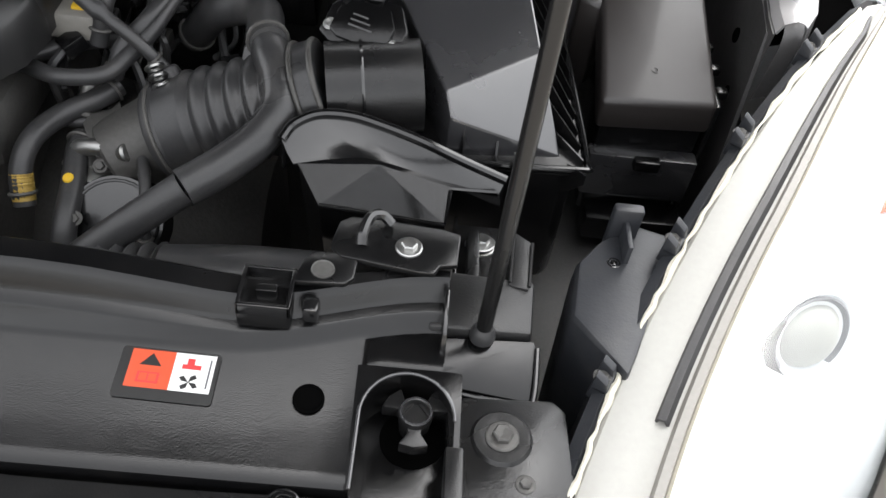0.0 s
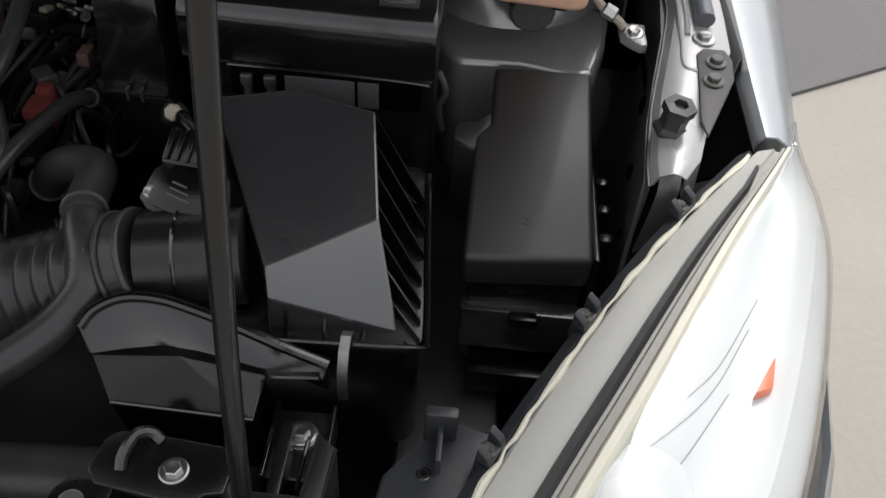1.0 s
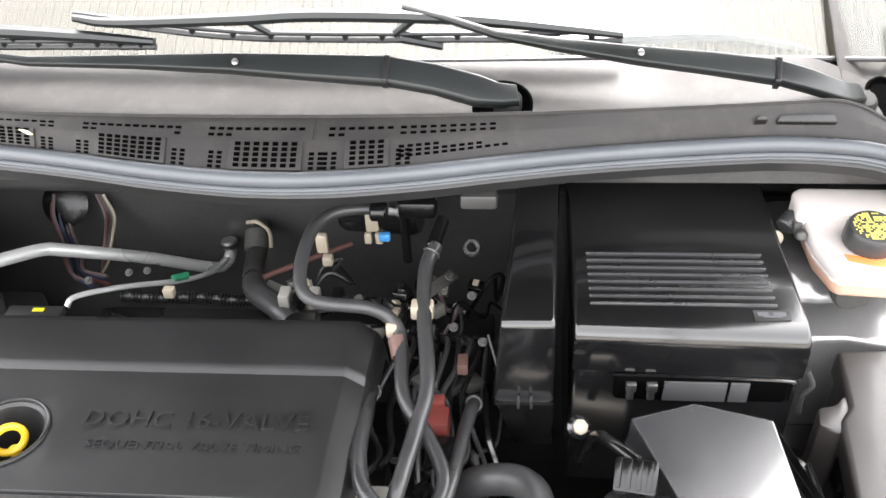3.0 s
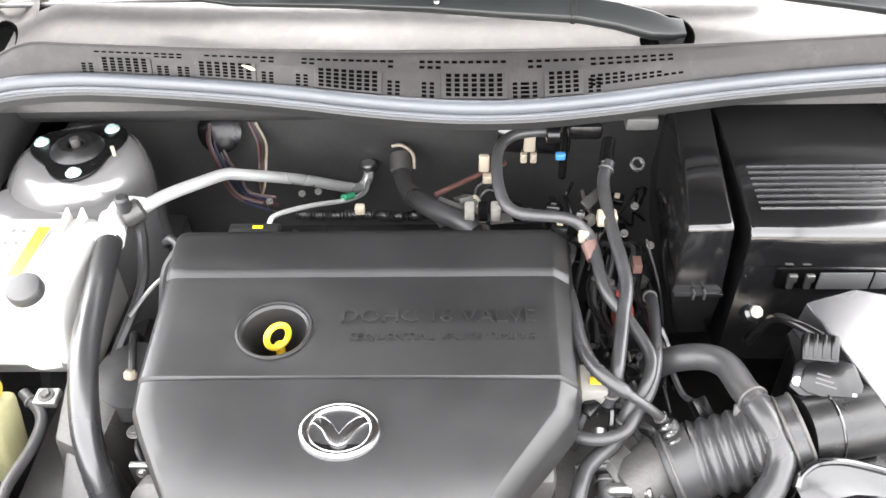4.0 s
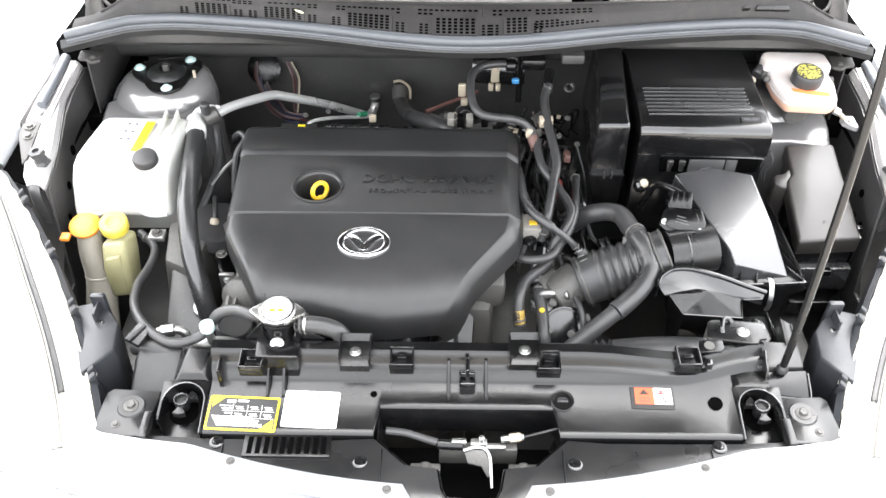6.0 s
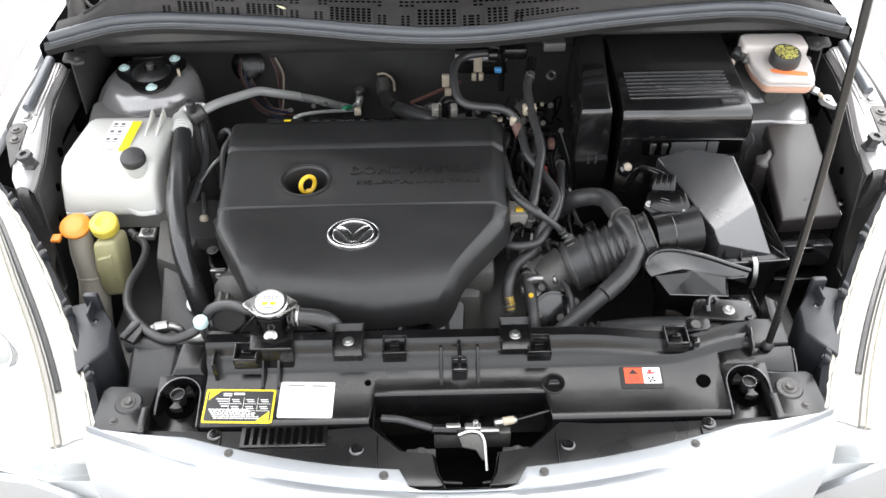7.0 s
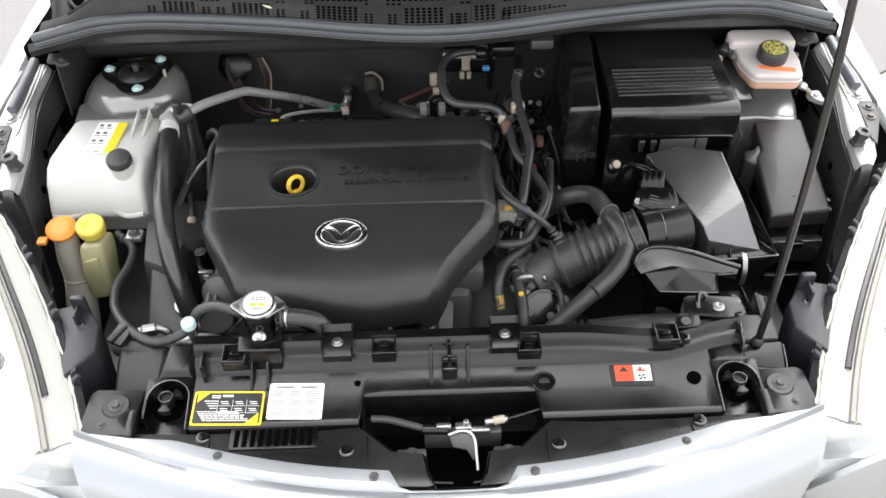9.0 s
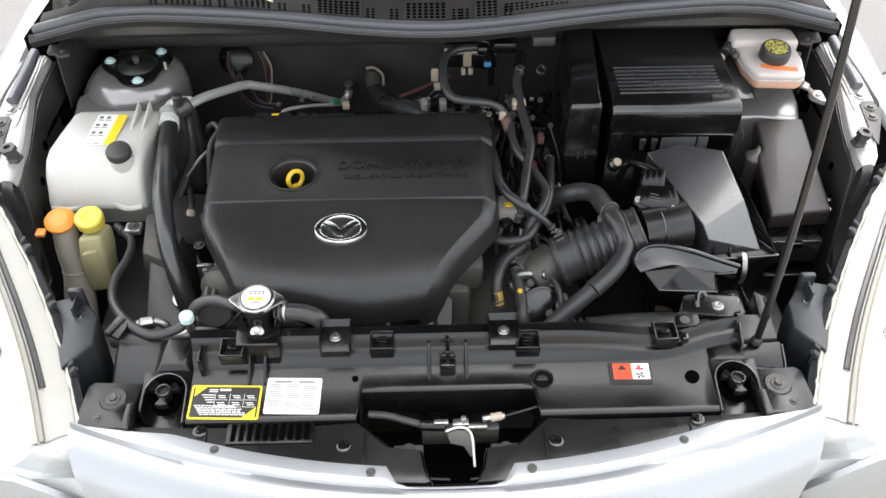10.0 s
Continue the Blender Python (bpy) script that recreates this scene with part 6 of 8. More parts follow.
ycap = lathe([(0.0, 0.0), (0.0235, 0.0), (0.0245, 0.002), (0.025, 0.018), (0.0225, 0.0215), (0.013, 0.022), (0.011, 0.0207), (0.0, 0.0207)], (-0.624, 0.370, 0.822), (0.03, -0.2, 1), 32)
part("yellow_cap", ycap, YELLOW_PALE, wf, "pale yellow screw cap")

# ---- strut mount ----
sm = thing("strut_mount", (-0.608, 0.757, 0.895), "black strut top plate with three zinc nuts", "strut mount")
pts = []
for k in range(36):
    a = 2 * math.pi * k / 36
    r = 0.066 + 0.012 * math.cos(3 * (a + 1.35))
    pts.append((-0.614 + r * math.cos(a), 0.770 + r * math.sin(a)))
part("plate", prism(pts, 0.893, 0.899, 0.002), PLASTIC, sm)
part("cup", lathe([(0.0, 0.004), (0.012, 0.004), (0.014, 0.010), (0.024, 0.012), (0.036, 0.006), (0.040, 0.0), (0.0, 0.0)], (-0.614, 0.770, 0.899), seg=32), PLASTIC_DULL, sm, "dark ringed cup")
part("stem", rod((-0.614, 0.770, 0.90), (-0.614, 0.770, 0.918), 0.007, soft=0.001), DARK_METAL, sm)
for a in (-77, 52, 165):
    placed("nut", BOLT_ZINC, Matrix.Translation((-0.614 + 0.062 * math.cos(radians(a)), 0.770 + 0.062 * math.sin(radians(a)), 0.899)) @ Matrix.Scale(0.95, 4), sm)
part("stud", rod((-0.552, 0.752, 0.899), (-0.552, 0.752, 0.915), 0.003), CLIP_WHITE, sm)

# ---- battery box ----
bat = thing("battery_box", (0.44, 0.62, 0.72), "smooth black plastic battery box with a ribbed lid", "battery box")
PANEL_GREY = material("smooth dark grey panel", (0.07, 0.07, 0.072), 0.3, small=500, bump=0.05, vary=0.15)
part("inner_strip", block((0.485, 0.5112, 0.853), (0.505, 0.514, 0.881), 0.0008), PANEL_GREY, bat)
front = [(0.327, 0.520), (0.551, 0.514)]
rings = [[(0.318, 0.524, 0.70), (0.558, 0.518, 0.70), (0.556, 0.79, 0.70), (0.325, 0.79, 0.70)], [(0.321, 0.5215, 0.888), (0.556, 0.5155, 0.888), (0.552, 0.79, 0.888), (0.328, 0.79, 0.888)]]
part("case", bevel(loft(rings), 0.004), GLOSS_PLASTIC, bat)
rings = []
for x, k in ((0.319, 0.9), (0.3205, 0.97), (0.324, 1.0), (0.552, 1.0), (0.5555, 0.97), (0.557, 0.9)):
    t = (x - 0.319) / 0.238
    rings.append([(x, y - 0.006 * t, 0.90 + (z - 0.90) * k) for y, z in ((0.520, 0.888), (0.519, 0.910), (0.5195, 0.928), (0.522, 0.939), (0.528, 0.946), (0.540, 0.9505), (0.60, 0.9535), (0.70, 0.958), (0.775, 0.962), (0.790, 0.957), (0.795, 0.93), (0.795, 0.888))])
lid = part("lid", loft(rings), GLOSS_PLASTIC, bat, smooth=50)
for i in range(8):
    y = 0.556 + 0.0115 * i
    part("rib", block((0.336, y - 0.0013, 0.9505 + 0.05 * (y - 0.556)), (0.529, y + 0.0013, 0.9538 + 0.05 * (y - 0.556)), 0.0008), LID_PLASTIC, lid)
# black plate proud of the case, drawn for the shade in the recess
part("window_recess", bevel(block((0.364, 0.5130, 0.850), (0.546, 0.524, 0.884)), 0.006, 3), DEEP_SHADE, bat)
part("window_frame", tube([(0.362, 0.5175, 0.885), (0.45, 0.5155, 0.886), (0.544, 0.5130, 0.885), (0.549, 0.5130, 0.878), (0.549, 0.5130, 0.855)], 0.0020, seg=8), GLOSS_PLASTIC, bat)
part("inner_panel", block((0.416, 0.5112, 0.853), (0.482, 0.514, 0.881), 0.0008), PANEL_GREY, bat, "dark grey panel seen in the window")
for x in (0.381, 0.403):
    c = block((x - 0.004, 0.508, 0.856), (x + 0.004, 0.514, 0.880), 0.0015)
    block((x - 0.0055, 0.506, 0.870), (x + 0.0055, 0.513, 0.881), 0.0012, bm=c)
    part("metal_clip", c, ALUMINIUM, bat, "bright metal clip")
bl = block((0.502, 0.534, 0.9490), (0.538, 0.549, 0.9525), 0.0006)
tag = part("battery_mark", bl, LABEL_BLACK, bat, "small printed battery mark")
part("mark_print", bars([(0.506, 0.539, 0.517, 0.545), (0.522, 0.539, 0.534, 0.545), (0.511, 0.537, 0.530, 0.540)], Matrix.Identity(4), 0.9525), LABEL_GREY, tag)
part("side_cable", tube([(0.560, 0.515, 0.90), (0.568, 0.512, 0.88), (0.562, 0.515, 0.86), (0.566, 0.52, 0.83)], 0.003, seg=8), RUBBER, bat)

sb = thing("relay_box", (0.27, 0.6, 0.76), "tall smooth black plastic duct box beside the battery", "box")
rings = [[(0.258, 0.540, 0.74), (0.305, 0.540, 0.74), (0.300, 0.785, 0.74), (0.262, 0.785, 0.74)], [(0.234, 0.516, 0.842), (0.301, 0.516, 0.842), (0.303, 0.785, 0.842), (0.250, 0.785, 0.842)], [(0.241, 0.526, 0.944), (0.300, 0.527, 0.944), (0.312, 0.785, 0.975), (0.262, 0.785, 0.975)], [(0.244, 0.532, 0.950), (0.297, 0.533, 0.950), (0.309, 0.780, 0.981), (0.265, 0.780, 0.981)]]
part("shell", bevel(loft(rings), 0.004), GLOSS_PLASTIC, sb)
part("foot_lip", block((0.236, 0.509, 0.841), (0.300, 0.518, 0.847), 0.001), GLOSS_PLASTIC, sb)
for x in (0.262, 0.276):
    part("catch", block((x - 0.0015, 0.507, 0.838), (x + 0.0015, 0.516, 0.851), 0.0006), LID_PLASTIC, sb)

# ---- fuse box ----
fx = thing("fuse_box", (0.67, 0.52, 0.60), "brown-black plastic fuse box with a flat lid", "fuse box")

def fuse_z(x, y):
    """The lid slopes up towards the bulkhead."""
    return 0.808 + 0.315 * (y - 0.377) - 0.03 * (x - 0.66)


outline = [(0.598, 0.370), (0.714, 0.380), (0.708, 0.582), (0.612, 0.576), (0.613, 0.512), (0.600, 0.496)]
part("lid", prism(outline, lambda x, y: fuse_z(x, y) - 0.035, fuse_z, 0.006, segments=3), BROWN_PLASTIC, fx)
part("latch_block", prism([(0.578, 0.492), (0.602, 0.484), (0.616, 0.505), (0.614, 0.530), (0.600, 0.516), (0.580, 0.512)], 0.74, lambda x, y: fuse_z(x, y) - 0.004, 0.005), BROWN_PLASTIC, fx)
part("case", prism([(0.604, 0.376), (0.710, 0.386), (0.702, 0.578), (0.618, 0.572), (0.608, 0.45)], 0.66, lambda x, y: fuse_z(x, y) - 0.033, 0.004), GLOSS_PLASTIC, fx)
part("lid_mark", lathe([(0.0035, 0), (0.0035, 0.0006), (0.0025, 0.0006), (0.0025, 0)], (0.652, 0.412, fuse_z(0.652, 0.412)), (0, -0.3, 1), 14), BROWN_PLASTIC, fx)
part("front_panel", block((0.600, 0.366, 0.69), (0.712, 0.386, 0.745), 0.004), LID_PLASTIC, fx, "dull grey front panel")
part("catch", block((0.645, 0.356, 0.735), (0.672, 0.368, 0.748), 0.003), PLASTIC, fx)
part("lower_tray", block((0.612, 0.350, 0.64), (0.715, 0.386, 0.672), 0.004), PLASTIC, fx)
part("side_wall", block((0.715, 0.39, 0.66), (0.722, 0.58, 0.80), 0.003), GLOSS_PLASTIC, fx)
for y in (0.43, 0.47, 0.51):
    part("bracket_tab", block((0.722, y - 0.012, 0.788), (0.735, y, 0.798), 0.003), PLASTIC, fx)

# ---- brake fluid reservoir ----
br = thing("brake_fluid_reservoir", (0.66, 0.69, 0.88), "milky plastic brake fluid reservoir with a black and yellow cap", "brake reservoir")
rear = [(0.580, 0.694), (0.582, 0.736), (0.592, 0.746), (0.696, 0.744), (0.708, 0.734), (0.708, 0.690)]
part("rear_chamber", prism(rear, 0.944, 0.976, 0.008, segments=3), RESERVOIR, br, smooth=50)
fr = [(0.590, 0.650), (0.600, 0.610), (0.608, 0.602), (0.684, 0.596), (0.696, 0.602), (0.704, 0.650), (0.702, 0.700), (0.590, 0.704)]
part("front_chamber", prism(fr, 0.944, lambda x, y: 0.958 + 0.06 * max(0, y - 0.60), 0.006, segments=3), RESERVOIR, br, smooth=50)
part("fluid_chamber", prism([(x + (0.65 - x) * 0.04, y + (0.66 - y) * 0.04) for x, y in fr], 0.924, 0.945, 0.007, segments=3), FLUID_PINK, br, "amber fluid level", smooth=50)
part("flange", prism([(x + (0.65 - x) * -0.02, y + (0.66 - y) * -0.02) for x, y in fr], 0.942, 0.946, 0.0018), RESERVOIR, br)
part("neck", lathe([(0.0, 0.0), (0.0255, 0.0), (0.0255, 0.009), (0.0, 0.009)], (0.648, 0.655, 0.956), seg=30), RESERVOIR, br)
for sx in (0.583, 0.705):
    part("side_pin", rod((sx, 0.684, 0.950), (sx, 0.672, 0.956), 0.006, soft=0.002), DARK_METAL, br)
part("master_cylinder", rod((0.645, 0.64, 0.895), (0.645, 0.86, 0.905), 0.024, soft=0.004), DARK_METAL, br, "dark cast cylinder under the reservoir")
part("mount_foot", prism([(0.620, 0.640), (0.680, 0.640), (0.676, 0.70), (0.624, 0.70)], 0.90, 0.926, 0.003), PLASTIC_DULL, br)
CAP_YELLOW = material("pale yellow cap print", (0.60, 0.55, 0.13), 0.45, small=300, bump=0.0, vary=0.08)
LABEL_CORAL = material("coral orange sticker", (0.85, 0.23, 0.07), 0.45, small=300, bump=0.0, vary=0.08)
cp = bmesh.new()
seg = 48
prof = [(0.0265, 0.0), (0.029, 0.002), (0.029, 0.020), (0.026, 0.0245), (0.0, 0.0245)]
rs = [[(r * (1 - (0.025 if k % 2 and 0 < i < 3 else 0)) * math.cos(2 * math.pi * k / seg), r * (1 - (0.025 if k % 2 and 0 < i < 3 else 0)) * math.sin(2 * math.pi * k / seg), h) for k in range(seg)] for i, (r, h) in enumerate(prof[:-1])]
loft(rs, bm=cp)
cp.transform(Matrix.Translation((0.648, 0.654, 0.962)) @ Matrix.Rotation(0.12, 4, "X"))
part("cap", cp, RUBBER, br, "black ribbed cap with yellow print")
cm = Matrix.Translation((0.648, 0.6515, 0.9868)) @ Matrix.Rotation(0.12, 4, "X")
rects = []
for i in range(17):
    for k in range(15):
        x, y = -0.0208 + 0.0026 * i, -0.0205 + 0.0029 * k
        if x * x + y * y < 0.00050 and rng.random() < 0.8:
            rects.append((x - 0.0008, y - 0.0010, x + 0.0007 + rng.uniform(0, 0.0012), y + 0.0009))
part("cap_print", bars(rects, cm, 0.0), CAP_YELLOW, br, "yellow print on the cap")
sticker = loft([[(x, y, 0.9585 + 0.06 * (y - 0.60) + dz) for x, y in ((0.616, 0.634), (0.618, 0.623), (0.640, 0.616), (0.664, 0.611), (0.683, 0.609), (0.684, 0.621), (0.660, 0.626), (0.636, 0.630))] for dz in (0.0, 0.0004)])
part("orange_sticker", sticker, LABEL_CORAL, br, "orange sticker")
part("hose_stub", rod((0.584, 0.715, 0.955), (0.570, 0.70, 0.948), 0.011, soft=0.002), RUBBER, br)
part("level_clip", block((0.578, 0.690, 0.945), (0.588, 0.705, 0.960), 0.002), DARK_METAL, br)
strap_line = [(0.708, 0.652, 0.912), (0.718, 0.645, 0.905), (0.733, 0.641, 0.896), (0.740, 0.638, 0.890)]
part("earth_strap", tube(strap_line, 0.0045, seg=8), CLIP_WHITE, br, "pale fluid line with a fitting")
part("strap_fitting", rod((0.716, 0.646, 0.906), (0.730, 0.642, 0.900), 0.0075, soft=0.002, seg=6), STEEL, br)
tab = prism([(0.737, 0.648), (0.752, 0.652), (0.762, 0.650), (0.763, 0.616), (0.757, 0.614), (0.747, 0.622), (0.738, 0.632)], 0.876, lambda x, y: 0.888 + 0.06 * (y - 0.64), 0.0015)
part("strap_tab", tab, FLANGE, br, "silver tab with a bright bolt")
placed("bolt", BOLT, Matrix.Translation((0.7495, 0.633, 0.888)) @ Matrix.Rotation(0.2, 4, "X") @ Matrix.Scale(0.9, 4), br)
part("white_grommet", lathe([(0, 0), (0.008, 0), (0.009, 0.004), (0.007, 0.008), (0, 0.009)], (0.558, 0.690, 0.940), (0.3, -0.6, 0.7), 18), CLIP_WHITE, br)

# ---- air filter box ----
ab = thing("air_filter_box", (0.47, 0.36, 0.66), "black plastic air filter box with a creased grey lid", "air filter box")
BL, BM, BR = Vector((0.372, 0.442, 0.902)), Vector((0.437, 0.464, 0.902)), Vector((0.511, 0.448, 0.898))
KR, KL = Vector((0.528, 0.345, 0.869)), Vector((0.446, 0.290, 0.858))
FR, FL = Vector((0.552, 0.278, 0.811)), Vector((0.452, 0.270, 0.846))
lid = bmesh.new()
down = Vector((0, 0, -1))


def lv(p, dz=0.0, out=0.0):
    q = p + (p - Vector((0.47, 0.37, p.z))) * out
    return lid.verts.new((q.x, q.y, q.z + dz))


t = {k: lv(p) for k, p in (("BL", BL), ("BM", BM), ("BR", BR), ("KR", KR), ("FR", FR), ("FL", FL), ("KL", KL))}
lo = {k: lv(p, -0.05, 0.04) for k, p in (("BL", BL), ("BM", BM), ("BR", BR), ("KR", KR), ("FR", FR), ("FL", FL), ("KL", KL))}
lid.faces.new((t["BL"], t["KL"], t["KR"], t["BR"], t["BM"]))
lid.faces.new((t["KL"], t["FL"], t["FR"], t["KR"]))
order = ["BL", "BM", "BR", "KR", "FR", "FL", "KL"]
for p, q in zip(order, order[1:] + order[:1]):
    lid.faces.new((t[p], t[q], lo[q], lo[p]))
lid.faces.new([lo[k] for k in order])
part("lid", bevel(lid, 0.0022, 2, 10), LID_PLASTIC, ab, "smooth dark grey lid", smooth=12)
rimline = [(0.375, 0.300), (0.395, 0.268), (0.44, 0.258), (0.565, 0.264), (0.575, 0.275), (0.560, 0.452), (0.552, 0.462), (0.385, 0.470), (0.372, 0.460)]


def rim_z(x, y):
    return 0.806 + 0.10 * (y - 0.26)


part("body", prism([(x + (0.47 - x) * 0.05, y + (0.37 - y) * 0.05) for x, y in rimline], 0.66, lambda x, y: rim_z(x, y) - 0.004, 0.006), PLASTIC, ab)
part("rim", prism(rimline, lambda x, y: rim_z(x, y) - 0.006, lambda x, y: rim_z(x, y) + 0.002, 0.002), PLASTIC, ab)
part("rim_bead", tube([(x, y, rim_z(x, y) + 0.003) for x, y in ((0.44, 0.258), (0.565, 0.264), (0.575, 0.275), (0.568, 0.36), (0.560, 0.452))], 0.0028, seg=8, per=4), GLOSS_PLASTIC, ab)
for i in range(8):
    f = i / 7.0
    a = BR.lerp(KR, f * 2) if f < 0.5 else KR.lerp(FR, f * 2 - 1)
    y = a.y + 0.004 - 0.012 * (1 - f)
    e = Vector((0.562 + 0.010 * f, y - 0.030, rim_z(0.56, y)))
    b = loft([[a + Vector((0, -0.0012, -0.004)), a + Vector((0, 0.0012, -0.004)), e + Vector((0, 0.0012, 0.006)), e + Vector((0, -0.0012, 0.006))], [a + Vector((0, -0.0012, -0.05)), a + Vector((0, 0.0012, -0.05)), e + Vector((0, 0.0012, -0.004)), e + Vector((0, -0.0012, -0.004))]])
    part("rib", b, PLASTIC, ab)
for x in (0.465, 0.495, 0.525):
    a = FL.lerp(FR, (x - 0.452) / 0.10)
    part("rib", bevel(loft([[(x - 0.0012, 0.262, 0.80), (x + 0.0012, 0.262, 0.80), (x + 0.0012, a.y, 0.80), (x - 0.0012, a.y, 0.80)], [(x - 0.0012, 0.264, 0.812), (x + 0.0012, 0.264, 0.812), (x + 0.0012, a.y, a.z - 0.006), (x - 0.0012, a.y, a.z - 0.006)]]), 0.0004), PLASTIC, ab)
cl = sheet([[(x, y, z) for x in (0.510, 0.518)] for y, z in ((0.268, 0.818), (0.258, 0.824), (0.246, 0.820), (0.236, 0.805), (0.232, 0.785), (0.236, 0.77))], 0.002)
part("clasp", cl, ALUMINIUM, ab, "bright sprung clasp")

# air snorkel in front of the box
sn = thing("air_snorkel", (0.40, 0.21, 0.70), "black faceted plastic air intake snorkel", "snorkel")
FLp, FRp = Vector((0.354, 0.184, 0.814)), Vector((0.455, 0.190, 0.800))
MLp, MRp = Vector((0.334, 0.213, 0.829)), Vector((0.458, 0.222, 0.812))
ALp, TIP = Vector((0.322, 0.240, 0.838)), Vector((0.503, 0.236, 0.812))
sc = bmesh.new()
v = {k: sc.verts.new(p) for k, p in (("FL", FLp), ("FR", FRp), ("ML", MLp), ("MR", MRp), ("C", Vector((0.398, 0.216, 0.834))), ("FL0", FLp + Vector((0.006, 0.01, -0.09))), ("FR0", FRp + Vector((0, 0.01, -0.09))), ("ML0", MLp + Vector((0.01, 0, -0.10))), ("MR0", MRp + Vector((0, 0.01, -0.10))))}
for f in (("FL", "C", "ML"), ("FL", "FR", "C"), ("C", "FR", "MR"), ("FL", "FL0", "FR0", "FR"), ("FR", "FR0", "MR0", "MR"), ("ML", "ML0", "FL0", "FL")):
    sc.faces.new([v[k] for k in f])
bmesh.ops.solidify(sc, geom=sc.faces[:], thickness=0.002)
part("scoop", sc, GLOSS_PLASTIC, sn, smooth=15)
part("front_edge", tube([FLp, FRp, FRp.lerp(MRp, 0.9)], 0.002, seg=8, smooth=False), GLOSS_PLASTIC, sn)
arch = [(0.318, 0.232, 0.836), (0.326, 0.245, 0.842), (0.345, 0.256, 0.846), (0.372, 0.258, 0.846), (0.40, 0.254, 0.842), (0.43, 0.248, 0.836), (0.467, 0.242, 0.824), (0.503, 0.238, 0.812)]
part("arched_lip", tube(arch, 0.0045, seg=10), GLOSS_PLASTIC, sn)
rows = [[Vector(p) + Vector((0, 0, -0.03)) for p in arch], [Vector(p) for p in arch]]
v0 = Vector((0.398, 0.216, 0.834))
low = [MLp, MLp.lerp(v0, 0.5), v0, v0.lerp(MRp, 0.4), v0.lerp(MRp, 0.7), MRp, MRp.lerp(Vector((0.495, 0.230, 0.806)), 0.5), Vector((0.497, 0.230, 0.806))]
rows += [[Vector(p).lerp(q, 0.35) + Vector((0, 0, -0.006)) for p, q in zip(arch, low)], [Vector(p).lerp(q, 0.7) + Vector((0, 0, -0.008)) for p, q in zip(arch, low)], low]
part("shoulder", sheet(rows, 0.002), GLOSS_PLASTIC, sn)
part("step", bevel(loft([[(0.352, 0.208, 0.818), (0.392, 0.221, 0.820), (0.392, 0.227, 0.820), (0.352, 0.215, 0.820)], [(0.353, 0.209, 0.828), (0.391, 0.221, 0.828), (0.391, 0.226, 0.828), (0.353, 0.214, 0.830)]]), 0.001), GLOSS_PLASTIC, sn)

# ---- intake duct, bellows, sensor ----
it = thing("intake_hose", (0.28, 0.30, 0.72), "black ribbed rubber intake hose with clamps", "intake hose")
A, B, C, D = Vector((0.203, 0.292, 0.776)), Vector((0.236, 0.297, 0.790)), Vector((0.310, 0.302, 0.820)), Vector((0.345, 0.306, 0.834))
part("throttle_collar", lathe([(0.038, -0.002), (0.0435, -0.001), (0.0455, 0.003), (0.0455, 0.009), (0.0440, 0.011), (0.0445, 0.030), (0.0460, 0.036), (0.038, 0.037)], A, B - A, 34), RUBBER, it)
part("collar_clamp", ring(A + (B - A) * 0.18, B - A, 0.0462, 0.0018, 34, 8), DARK_METAL, it)
ax = (C - B)
b = bmesh.new()
n, seg, rr = 101, 36, []
dirn = ax.normalized()
sd = dirn.cross(Vector((0, 0, 1))).normalized()
up = sd.cross(dirn)
for i in range(n):
    f = i / (n - 1)
    r = 0.0425 + 0.0048 * abs(math.cos(f * math.pi * 5)) ** 1.3 - 0.002 * f
    p = B + ax * f
    rr.append([p + r * (math.cos(2 * math.pi * k / seg) * sd + math.sin(2 * math.pi * k / seg) * up) for k in range(seg)])
loft(rr, bm=b)
part("bellows", b, RUBBER, it, "ribbed bellows", smooth=80)
part("collar", lathe([(0.043, 0), (0.0465, 0.002), (0.0470, 0.014), (0.0440, 0.018), (0.0440, 0.040), (0.0, 0.040)], C, D - C, 32), RUBBER, it)
part("clamp", ring(C + (D - C) * 0.55, D - C, 0.0450, 0.0022, 32, 8), DARK_METAL, it)
part("clamp", ring(D, D - C, 0.0435, 0.0025, 32, 8), DARK_METAL, it)
part("duct", rod(D, D + Vector((0.080, 0.012, 0.006)), 0.0405, 0.0400, 30), PLASTIC_DULL, it, "smooth duct to the filter box")
part("duct_band", ring(D + Vector((0.03, 0.0045, 0.002)), (1, 0.15, 0.07), 0.0408, 0.0015, 32, 6), GLOSS_PLASTIC, it)
part("nipple", rod((0.217, 0.312, 0.800), (0.201, 0.328, 0.822), 0.0140, 0.0095, soft=0.002), RUBBER, it)
part("outlet", rod((0.300, 0.312, 0.845), (0.294, 0.322, 0.862), 0.0195, 0.0175, soft=0.003), RUBBER, it)
part("rib_web", bevel(loft([[(0.268, 0.318, 0.835), (0.292, 0.322, 0.850), (0.292, 0.318, 0.850), (0.268, 0.314, 0.835)], [(0.271, 0.330, 0.853), (0.288, 0.332, 0.862), (0.288, 0.328, 0.862), (0.271, 0.326, 0.853)]]), 0.001), RUBBER, it)

GREY_PRINT = material("faint grey print", (0.07, 0.07, 0.07), 0.5, small=300, bump=0.0, vary=0.1)
maf = thing("air_flow_sensor", (0.375, 0.365, 0.86), "black air flow sensor with a plug on the duct", "sensor")
mm = Matrix.Translation((0.3745, 0.3455, 0.8765)) @ Matrix.Rotation(radians(-24), 4, "Z") @ Matrix.Rotation(radians(32), 4, "X") @ Matrix.Scale(1.04, 4)
